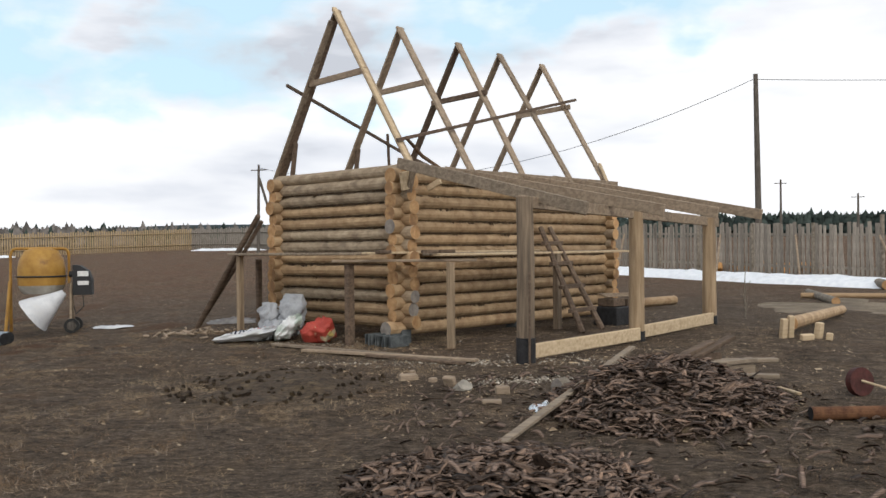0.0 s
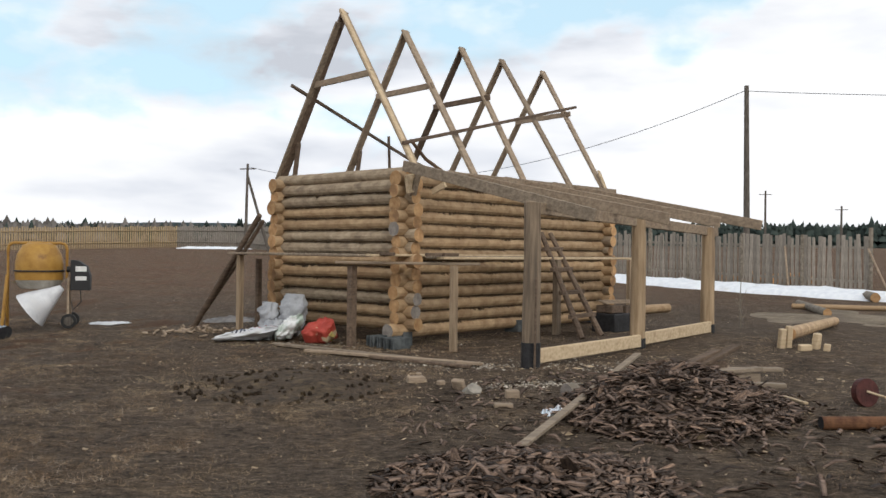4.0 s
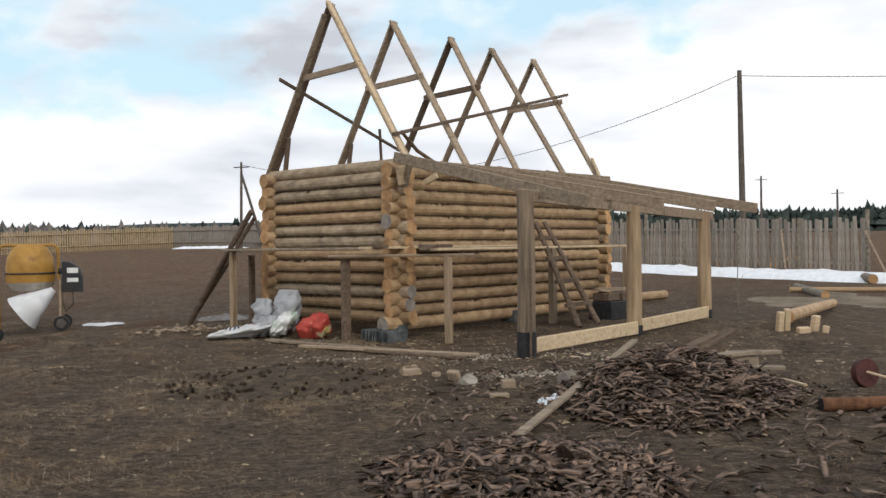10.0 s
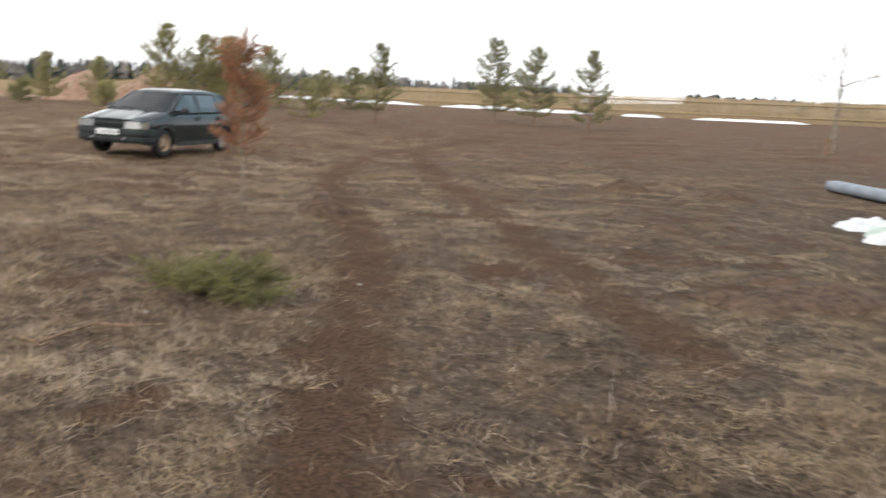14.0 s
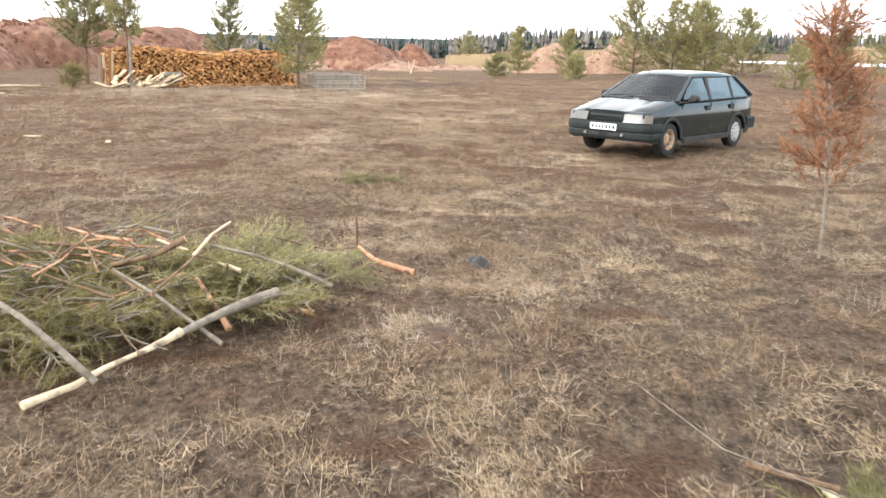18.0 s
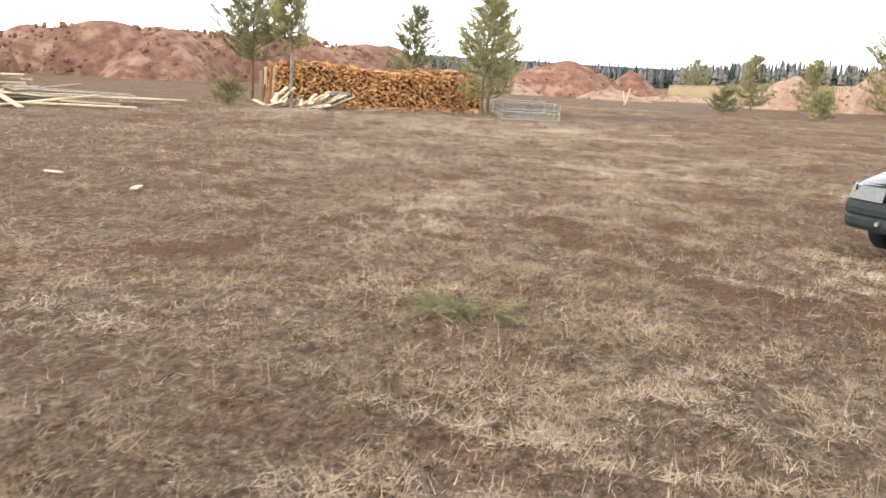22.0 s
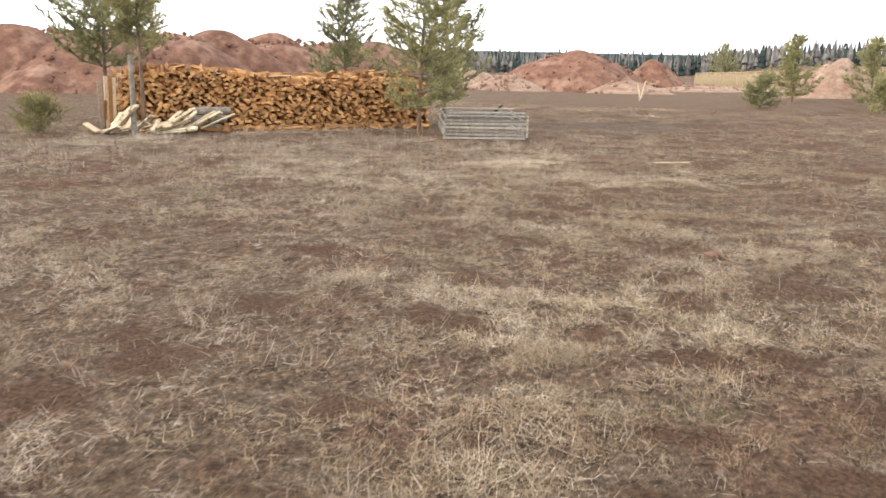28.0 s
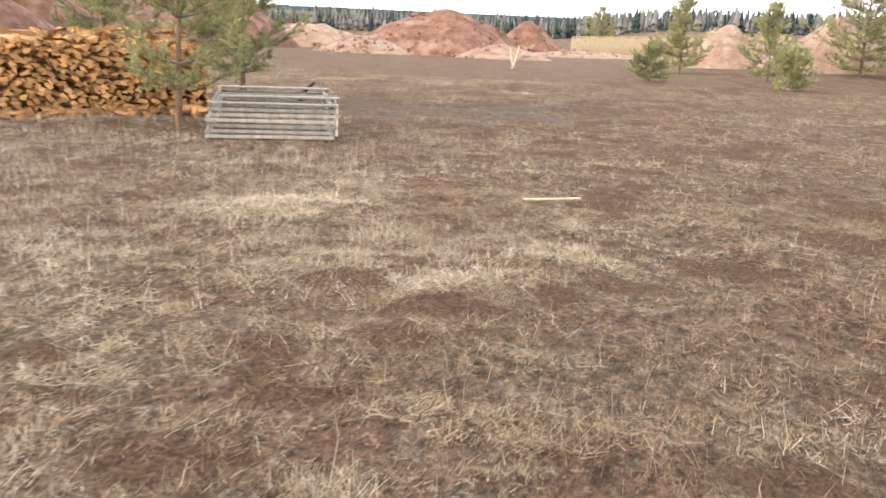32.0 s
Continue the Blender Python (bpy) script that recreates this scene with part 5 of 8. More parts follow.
bulk("mortar_crumbs", rows_v, rows_f, [M["crumb"]], "pale crumbs of lime and mortar trodden into the soil", "rubble")

# boards thrown on the bark heap
for k, (x, y, z, ln, a, tip, key) in enumerate(((2.35, 11.0, 0.30, 0.8, 40, 14, "beam_dark"), (2.6, 11.1, 0.34, 0.75, 36, 18, "beam_dark"), (2.75, 10.8, 0.22, 0.7, 25, 2, "beam"), (2.95, 11.2, 0.20, 0.9, 10, 0, "beam"), (2.8, 10.4, 0.13, 0.8, -8, 0, "beam"), (2.3, 10.35, 0.2, 0.7, -20, -4, "beam_dark"))):
    x, y, z = x - 0.32, y - 0.05, z + 0.05
    mb = MB()
    mb.box(Matrix.Translation((x, y, gz(x, y) + z)) @ pose(0, 0, 0, 0, -tip, a), ln, 0.13, 0.045, 0.006)
    if z > 0.12:
        mb.box(Matrix.Translation((x, y, gz(x, y) + z * 0.5 - 0.02)) @ pose(0, 0, 0, 0, 0, a), ln * 0.4, 0.08, z - 0.05, 0.006)
    solo("scrap_board", mb, M[key], (x, y, gz(x, y)), "short grey scrap board thrown on the bark heap", "board", "scrap boards")
mb = MB()
mb.beam((2.9, 10.6, gz(2.9, 10.6) + 0.02), (3.02, 10.05, gz(3, 10) + 0.02), 0.05, 0.03)
solo("white_stake", mb, M["beam_new"], (2.95, 10.3, gz(2.95, 10.3)), "pale split stake lying on the soil", "stake")

# rusty pipe with a dark red disc
mb = MB()
p, q = Vector((2.78, 8.78, gz(2.78, 8.78) + 0.058)), Vector((4.9, 9.05, gz(4.9, 9.05) + 0.058))
# closed black ends stand for the shaded hollow of the pipe
mb.tube([p, p.lerp(q, 0.5), q], 0.062, 16, 0, 1, 0.02)
solo("rusty_pipe", mb, [M["rust"], M["tar_hollow_black"]], tuple(p - Vector((0, 0, 0.085))), "thick rusty steel pipe lying on the ground", "pipe", smooth=False)
disc = thing("red_disc", (3.66, 10.15, gz(3.66, 10.15)), "dark red enamel disc with a rod standing on edge", "disc")
mb = MB()
mb.tube([(3.64, 10.19, gz(3.66, 10.15) + 0.14), (3.67, 10.12, gz(3.66, 10.15) + 0.15)], 0.15, 22)
part("plate", mb, M["rust_dark"], disc)
mb = MB()
mb.tube([(3.66, 10.13, gz(3.66, 10.15) + 0.16), (4.15, 9.75, gz(4.1, 9.8) + 0.03)], 0.014, 7)
part("rod", mb, M["beam_new"], disc)

# logs lying beyond the lean-to
for a, b, r0, r1, key, label in (((4.25, 15.2), (6.5, 20.0), 0.11, 0.09, "log", "peeled log lying on sawn blocks"), ((2.2, 21.8), (3.5, 23.0), 0.11, 0.105, "log", "short peeled log behind the cabin"),
                                 ((6.9, 24.6), (9.8, 24.3), 0.07, 0.06, "log", "thin peeled pole on the sawdust"), ((7.1, 22.4), (7.4, 25.8), 0.10, 0.09, "trunk_grey", "grey barked log by the sawdust"), ((5.2, 13.6), (9.2, 14.3), 0.03, 0.03, "beam_mid", "thin pole lying on the ground"), ((10.0, 27.4), (10.05, 28.2), 0.14, 0.14, "trunk_grey", "dark chopping stump on its side")):
    mb = MB()
    za, zb = gz(*a) + r0 + (0.1 if r0 == 0.11 and b[1] == 20.0 else 0), gz(*b) + r1
    mb.tube([(*a, za), ((a[0] + b[0]) / 2, (a[1] + b[1]) / 2, (za + zb) / 2), (*b, zb)], [r0, (r0 + r1) / 2, r1], 12, 0, 1, 0.05, a[0])
    solo("lying_log", mb, [M[key], M["end"]], (*a, gz(*a)), label, "log", "logs in the yard")
for x, y, sx, sz, a in ((4.1, 15.05, 0.1, 0.32, 20), (4.22, 15.1, 0.09, 0.36, 5), (4.62, 15.0, 0.12, 0.26, 40), (4.75, 14.9, 0.1, 0.12, 70), (4.4, 14.85, 0.2, 0.1, 12)):
    block_at("wood_offcut", x, y, sx, 0.1, sz, a, "beam_new", "pale sawn pine offcut lying on the soil", 8, "offcuts in the yard")
mb = MB()
lump(mb, 7.4, 22.6, -0.02, 2.3, 2.6, 0.06, 1.5, 30, 8, 0.9, turn=-0.5, sharp=1.2)
solo("sawdust_patch", mb, M["sawdust"], (6.2, 19.6, gz(6.2, 19.6)), "spread of pale sawdust on the ground", "sawdust", kind="stuff", smooth=True)
mb = MB()
for k in range(7):
    a = k * 0.9
    x0, y0 = 4.35, 19.0
    z0 = gz(x0, y0)
    s = 0.25 + 0.13 * k
    mb.tube([(x0, y0, z0 + s * 0.5), (x0 + 0.12 * math.cos(a), y0 + 0.12 * math.sin(a), z0 + s * 0.5 + 0.25)], [0.006, 0.003], 5)
mb.tube([(4.35, 19.0, gz(4.35, 19.0) - 0.03), (4.33, 19.0, gz(4.35, 19) + 0.6), (4.36, 19.0, gz(4.35, 19) + 1.25)], [0.014, 0.01, 0.004], 6)
solo("sapling", mb, M["trunk_grey"], (4.35, 19.0, gz(4.35, 19.0)), "thin bare sapling on the sawdust", "sapling")
mb = MB()
for k in range(26):
    x, y = 9.2 + RNG.gauss(0, 0.9), 35.6 + RNG.gauss(0, 0.3)
    mb.box(Matrix.Translation((x, y, gz(x, y) + 0.15 + 0.12 * RNG.random())) @ pose(0, 0, 0, RNG.uniform(0, 90), RNG.uniform(0, 90), RNG.uniform(0, 90)), 0.4, 0.25, 0.2, 0.05)
solo("rubble_pile", mb, M["firewood_end"], (9.2, 35.6, gz(9.2, 35.6)), "small heap of broken orange wood and stones by the fence", "rubble", kind="stuff")
# scrap behind the prop
mb = MB()
cloth(mb, -6.1, 18.6, 0.95, 0.35, 0.10, 0.2, 4.4)
solo("tarp_scrap", mb, M["grey_sack"], (-6.1, 18.6, gz(-6.1, 18.6)), "scrap of grey tarpaulin on the ground behind the prop", "tarp", smooth=True)
mb = MB()
for k in range(30):
    x, y = -5.9 + RNG.gauss(0, 0.4), 16.3 + RNG.gauss(0, 0.5)
    mb.box(Matrix.Translation((x, y, gz(x, y) + 0.04)) @ pose(0, 0, 0, RNG.uniform(-30, 30), RNG.uniform(-30, 30), RNG.uniform(0, 180)), RNG.uniform(0.06, 0.2), RNG.uniform(0.03, 0.07), 0.03, 0.004)
solo("offcut_scatter", mb, M["beam_mid"], (-5.9, 16.3, gz(-5.9, 16.3)), "scatter of small pale offcuts beside the gable wall", "offcuts", kind="stuff")

# ---------------------------------------------------------------- concrete mixer
MX, MY = -9.2, 16.75
mg = gz(MX, MY)
mixer = thing("concrete_mixer", (MX, MY, mg), "worn yellow concrete mixer with black motor box on wheels", "concrete mixer")
MA = Vector((0.93, 0.36, 0)).normalized()
MP = Vector((-MA.y, MA.x, 0))


def mx(a, p, z):
    return Vector((MX, MY, mg)) + MA * a + MP * p + Vector((0, 0, z))


rows = []
for z_a, r in ((-0.40, 0.20), (-0.36, 0.30), (-0.18, 0.40), (0.0, 0.43), (0.10, 0.43)):
    rows.append([mx(-0.02 + 0, 0, 1.22) + MA * (r * 1.0 * math.cos(t)) + MP * (r * math.sin(t)) + Vector((0, 0, -z_a)) for t in [2 * math.pi * k / 26 for k in range(26)]])
mb = MB()
mb.sheet(rows, close=True)
mb.add(rows[0], [tuple(range(26))])
drum = part("drum_top", mb, M["yellow"], mixer, "yellow painted drum with rust streaks", smooth=True)
for name, key, label, prof in (("drum_bottom", "yellow", "yellow lower half of the drum", ((0.10, 0.435), (0.14, 0.435), (0.30, 0.425))), ("drum_mouth", "grey_paint", "cement-stained drum mouth", ((0.30, 0.42), (0.40, 0.38), (0.46, 0.33)))):
    rows = []
    for z_a, r in prof:
        rows.append([mx(-0.02, 0, 1.22) + MA * (r * math.cos(t)) + MP * (r * math.sin(t)) + Vector((0, 0, -z_a)) for t in [2 * math.pi * k / 26 for k in range(26)]])
    mb = MB()
    mb.sheet(rows, close=True)
    part(name, mb, M[key], mixer, label, smooth=True)
mb = MB()
ring = [mx(-0.02, 0, 1.09) + MA * (0.445 * math.cos(t)) + MP * (0.445 * math.sin(t)) for t in [2 * math.pi * k / 30 for k in range(31)]]
mb.tube(ring, 0.016, 6)
part("gear_ring", mb, M["black_plastic"], mixer)
mb = MB()
hoop = [mx(-0.57, 0, 0.95)] + [mx(-0.57 + 0.1 * (1 - math.cos(t)), 0, 1.5 + 0.12 * math.sin(t)) for t in (0, 0.5, 1.0, 1.57)] + [mx(0.47 - 0.1 * (1 - math.cos(t)) + 0.0, 0, 1.5 + 0.12 * math.sin(t)) for t in (1.57, 1.0, 0.5, 0)] + [mx(0.47, 0, 0.95)]
mb.tube(hoop, 0.028, 9)
part("hoop", mb, M["yellow"], mixer, "yellow tubular hoop")
for a, p, lean in ((-0.62, -0.28, -0.03), (-0.62, 0.28, -0.03)):
    mb = MB()
    mb.tube([mx(a, p, 0), mx(a + 0.04, 0, 1.0)], 0.033, 9)
    part("leg", mb, M["yellow"], mixer)
for p in (-0.26, 0.26):
    mb = MB()
    mb.tube([mx(0.52, p, 0.14), mx(0.5, 0, 0.98)], 0.024, 8)
    part("leg", mb, M["beam_mid"], mixer)
    mb = MB()
    c = mx(0.54, p, 0.14)
    mb.tube([c - MP * 0.035, c + MP * 0.035], 0.14, 20)
    wheel = part("wheel", mb, M["rubber"], mixer, "small black wheel")
    mb = MB()
    mb.tube([c - MP * 0.045, c + MP * 0.045], 0.085, 16)
    for k in range(5):
        t = 2 * math.pi * k / 5
        mb.beam(c - MP * 0.05, c - MP * 0.05 + MA * (0.1 * math.cos(t)) + Vector((0, 0, 0.1 * math.sin(t))), 0.02, 0.012)
    part("hub", mb, M["pole"], wheel)
mb = MB()
rows = []
for p in (-0.16, 0.16):
    rows.append([mx(0.55, p, 0.72), mx(0.55, p, 1.3), mx(0.68, p, 1.29), mx(0.84, p, 1.18), mx(0.9, p, 1.0), mx(0.9, p, 0.72)])
mb.sheet(rows, close=True)
mb.add(rows[0], [(0, 1, 2, 3, 4, 5)])
mb.add(rows[1], [(5, 4, 3, 2, 1, 0)])
motor = part("motor_box", mb, M["black_plastic"], mixer, "black motor housing")
for z, h in ((1.13, 0.1), (0.95, 0.08)):
    mb = MB()
    mb.box(Matrix.Translation(mx(0.74, -0.166, z)) @ pose(0, 0, 0, 0, 0, 21), 0.2, 0.008, h, 0.002)
    lab = part("sticker", mb, M["plate_white"], motor, "white printed sticker")
mb = MB()
mb.tube([mx(0.47, 0, 1.12), mx(0.6, 0, 1.12)], 0.06, 10)
part("axle", mb, M["black_plastic"], mixer)
mb = MB()
mb.tube([mx(0.72, -0.05, 0.74), mx(0.74, -0.08, 0.5), mx(0.6, -0.1, 0.35), mx(0.56, -0.05, 0.5)], 0.012, 6)
part("cable", mb, M["black_plastic"], mixer)
# white sack hung open below the drum
sack_side = (mx(-0.12, -0.30, 0.36) - mx(0.42, -0.30, 0.78)).cross(MP).normalized()
mb, rows = MB(), []
for t in (0.0, 0.25, 0.5, 0.75, 1.0):
    c = mx(0.42, -0.30, 0.78).lerp(mx(-0.12, -0.48, 0.36), t)
    r = 0.06 + 0.30 * t
    row = []
    for k in range(18):
        a = 2 * math.pi * k / 18
        q = r * (1 + 0.12 * noise.noise((math.cos(a) * 2, math.sin(a) * 2, t * 3)))
        row.append(c + sack_side * (q * math.sin(a)) + MP * (q * math.cos(a)))
    rows.append(row)
mb.sheet(rows, close=True)
inner = [[p.lerp(sum(r, Vector()) / 18, 0.06) for p in r] for r in rows]
mb.sheet(inner[::-1], close=True)
part("hung_sack", mb, M["white_plastic"], mixer, "white sack hung under the drum", smooth=True)
mb = MB()
cloth(mb, -8.2, 17.6, 0.75, 0.4, 0.07, 0.5, 7.7)
solo("white_sheet", mb, M["white_plastic"], (-8.2, 17.6, gz(-8.2, 17.6)), "flat white scrap of sheeting on the ground", "sheet", smooth=True)

# pipes and the sack heap
mb = MB()
for off, r in (((0, 0, 0.11), 0.105), ((-0.05, 0.22, 0.11), 0.105)):
    a, b = Vector((-8.75, 14.75, gz(-8.75, 14.75))) + Vector(off), Vector((-13.05, 16.1, gz(-13, 16.1))) + Vector(off)
    # shade inside the pipe is put on as black end discs
    mb.tube([a, a.lerp(b, 0.5), b], r, 16, 0, 1)
    solo("drain_pipe", mb, [M["pipe"], M["tar_hollow_black"]], (-8.75, 14.75, gz(-8.75, 14.75)), "long grey plastic drain pipe lying on the meadow", "pipe", "drain pipes")
    mb = MB()
for x, y, sx, sy, h, turn, key, label in ((-8.75, 12.05, 1.3, 0.8, 0.22, 0.9, "white_plastic", "white woven sack lying flat on the meadow"), (-8.2, 11.75, 1.2, 0.8, 0.26, 0.7, "green_sack", "heap of pale green and white sacks lying flat"),
                                          (-7.55, 11.55, 0.9, 0.55, 0.28, 0.6, "red_sack", "red and white printed sack on the heap"), (-7.75, 11.15, 1.2, 0.45, 0.2, 0.7, "white_plastic", "white woven sack lying flat on the meadow")):
    mb = MB()
    cloth(mb, x, y, sx, sy, h, turn, x * 2.3, n=20)
    solo("sack", mb, M[key], (x, y, gz(x, y)), label, "sack", "sacks by the pipes", smooth=True)

# ---------------------------------------------------------------- fences, snow, poles
def picket(w, h, t=0.022, cut=0.0):
    mb = MB()
    mb.box(Matrix.Translation((0, 0, h / 2)), w, t, h, 0.004)
    return mb.mesh("fence_board", [M["fence_old"]])


PICKETS = [picket(0.115, 1.85), picket(0.13, 1.92), picket(0.10, 1.78), picket(0.14, 1.88)]
LINE = ((11.0, 30.6), (4.9, 37.3), (-3.0, 46.0))
fence = thing("board_fence", (4.9, 37.3, gz(4.9, 37.3)), "old grey upright board fence with gaps", "fence", kind="structure")
for (ax, ay), (bx, by) in zip(LINE, LINE[1:]):
    d = math.hypot(bx - ax, by - ay)
    turn = math.atan2(by - ay, bx - ax)
    pos = 0.0
    while pos < d:
        t = pos / d
        x, y = ax + (bx - ax) * t, ay + (by - ay) * t
        ob = new("fence_board", RNG.choice(PICKETS))
        ob.parent = fence
        ob.matrix_basis = Matrix.Translation(Vector((x, y, gz(x, y) + RNG.uniform(-0.03, 0.03))) - BASE[fence]) @ pose(0, 0, 0, 0, RNG.gauss(0, 1.3), math.degrees(turn))
        pos += RNG.choice((0.15, 0.155, 0.165, 0.18))
    for z in (0.4, 1.5):
        mb = MB()
        k = 8
        for i in range(k):
            p = [(ax + (bx - ax) * q, ay + (by - ay) * q) for q in (i / k, (i + 1) / k)]
            off = Vector((-math.sin(turn), math.cos(turn), 0)) * -0.035
            mb.beam(Vector((*p[0], gz(*p[0]) + z)) + off, Vector((*p[1], gz(*p[1]) + z)) + off, 0.035, 0.09)
        part("fence_rail", mb, M["fence_old"], fence)
    for q in np.arange(0, 1.01, 2.4 / d):
        x, y = ax + (bx - ax) * q, ay + (by - ay) * q
        mb = MB()
        mb.tube([(x, y, gz(x, y) - 0.1), (x, y, gz(x, y) + (2.15 if q == 0 else 1.9))], 0.07, 8)
        part("fence_post", mb, M["trunk_grey"], fence)
mb = MB()
for x0, y0, dx in ((6.8, 35.0, -0.25), (10.85, 30.5, 0.55), (8.9, 32.8, 0.02), (3.6, 38.5, -0.35)):
    mb.beam((x0 + dx, y0 - 0.5, gz(x0 + dx, y0 - 0.5)), (x0, y0 - 0.05, gz(x0, y0) + 1.5), 0.06, 0.05)
part("stay", mb, M["beam_mid"], fence, "slanting prop of the fence")


def far_fence(line, key, label, h=1.85, step=0.19, name="far_fence"):
    vs, fs = [], []
    rng = random.Random(len(line))
    for (ax, ay), (bx, by) in zip(line, line[1:]):
        d = math.hypot(bx - ax, by - ay)
        ux, uy = (bx - ax) / d, (by - ay) / d
        pos = 0.0
        while pos < d:
            x, y = ax + ux * pos, ay + uy * pos
            z, w = gz(x, y) - 0.05, step * rng.uniform(0.29, 0.37)
            hh, t = h * rng.uniform(0.95, 1.04), 0.02
            k = len(vs)
            for s in (-1, 1):
                for e in (-1, 1):
                    px, py = x + ux * w * s - uy * t * e, y + uy * w * s + ux * t * e
                    vs += [(px, py, z), (px, py, z + hh)]
            fs += [(k, k + 4, k + 5, k + 1), (k + 2, k + 3, k + 7, k + 6), (k, k + 1, k + 3, k + 2), (k + 4, k + 6, k + 7, k + 5), (k + 1, k + 5, k + 7, k + 3)]
            pos += step
        n = max(2, int(d / 6))
        for zr in (0.45, 1.45):
            for i in range(n):
                a, b = pos * 0 + d * i / n, d * (i + 1) / n
                k = len(vs)
                for q in (a, b):
                    x, y = ax + ux * q, ay + uy * q
                    for e in (0.03, 0.07):
                        for dz in (-0.05, 0.05):
                            vs.append((x - uy * e, y + ux * e, gz(x, y) + zr + dz))
                fs += [(k, k + 1, k + 5, k + 4), (k + 2, k + 6, k + 7, k + 3), (k + 1, k + 3, k + 7, k + 5), (k, k + 4, k + 6, k + 2)]
    return bulk(name, vs, fs, [M[key]], label, "fence")


far_fence(((-3.0, 46.0), (-24.6, 76.1), (-30.5, 77.5)), "fence_old", "old grey board fence far across the meadow")
far_fence(((-30.5, 77.5), (-40.0, 68.5), (-45.3, 66.5), (-59.5, 57.5), (-84.7, 45.8), (-99.8, 39.8)), "fence_new", "long fence of fresh yellow boards at the meadow edge")
far_fence(((-117, 3.3), (-105, 10.9), (-101, 20)), "fence_new", "fence of fresh yellow boards before the wood", 1.45, 0.24)


def snow_patch(pts, width, h, seed, label="strip of old melting snow lying along the fence"):
    mb, rows = MB(), []
    n = 40
    for i in range(n + 1):
        t = i / n * (len(pts) - 1)
        k = min(int(t), len(pts) - 2)
        a, b = Vector((*pts[k], 0)), Vector((*pts[k + 1], 0))
        c, d = a.lerp(b, t - k), (b - a).normalized()
        s = Vector((-d.y, d.x, 0))
        taper = min(1, 6 * (i / n + 0.02), 6 * (1 - i / n + 0.02))
        row = []
        for j in range(9):
            v = j / 8 * 2 - 1
            w = width * taper * (1 + 0.45 * noise.noise((i * 0.35 + seed, v, seed)))
            p = c + s * (v * w)
            top = h * taper * (1 - abs(v) ** 2.2) * (1 + 0.5 * noise.noise((i * 0.5, v * 2, seed)))
            row.append((p.x, p.y, gz(p.x, p.y) + 0.02 + top - (0.08 if j in (0, 8) else 0)))
        rows.append(row)
    mb.sheet(rows)
    p = Vector((*pts[0], gz(*pts[0])))
    return solo("snow_strip", mb, M["snow"], tuple(p), label, "snow", kind="stuff", smooth=True)


snow_patch(((14.5, 25.6), (9.6, 29.2), (6.3, 32.6), (3.9, 35.6), (1.0, 39.0)), 0.95, 0.24, 1.0)
snow_patch(((-22.0, 72.0), (-28.5, 72.5)), 0.7, 0.16, 2.0)
snow_patch(((-39.5, 65.5), (-43.5, 63.5)), 0.55, 0.16, 3.0)
snow_patch(((-58, 55.0), (-50.5, 60.0)), 0.4, 0.14, 4.0)
snow_patch(((-64.0, 52.5), (-60.5, 54.0)), 0.6, 0.16, 5.0)
snow_patch(((-82, 44.5), (-66, 51.5)), 0.8, 0.22, 6.0)
snow_patch(((-105, 34.0), (-84, 43.5)), 0.8, 0.2, 7.0)


def power_pole(x, y, h, r=0.12, stay=False, arm=True, lean=(0, 0), label="grey wooden power pole", dz=0.0):
    g = gz(x, y)
    root = thing("power_pole", (x, y, g), label, "power pole", "power poles")
    mb = MB()
    top = Vector((x + lean[0], y + lean[1], g + h))
    mb.tube([(x, y, g - 0.2), Vector((x, y, g)).lerp(top, 0.5), top], [r, r * 0.85, r * 0.65], 10)
    part("mast", mb, M["pole"], root)
    if stay:
        mb = MB()
        mb.tube([(x + 1.6, y + 0.4, g - 0.2), top - Vector((0, 0, 0.8))], [r, r * 0.7], 8)
        part("stay", mb, M["pole"], root)
    if arm:
        mb = MB()
        mb.beam(top + Vector((-0.55, 0.1, -0.35)), top + Vector((0.55, -0.1, -0.35)), 0.07, 0.07)
        part("crossarm", mb, M["pole"], root)
    return top


p_right = power_pole(10.1, 43.5, 8.6, 0.16, arm=False, lean=(-0.16, -0.3))
p_left = power_pole(-18.5, 59.0, 6.0, 0.12, stay=True, arm=True, lean=(0.1, 0))
power_pole(21.8, 87.2, 5.6, 0.13)
power_pole(28.2, 86.0, 4.2, 0.13)
power_pole(36.0, 78.0, 6.0, 0.13)


def wire(a, b, sag, r=0.016):
    mb, n = MB(), 24
    a, b = Vector(a), Vector(b)
    mb.tube([a.lerp(b, i / n) - Vector((0, 0, sag * 4 * (i / n) * (1 - i / n))) for i in range(n + 1)], r, 5)
    solo("power_line", mb, M["wire"], tuple(a), "thin dark overhead power line between the poles", "power line", "power lines")


wire(p_right - Vector((0, 0, 0.2)), p_left - Vector((0, 0, 0.2)), 2.3)
wire(p_right + Vector((0.1, 0, -0.25)), (42, 36, 9.0), 0.7)


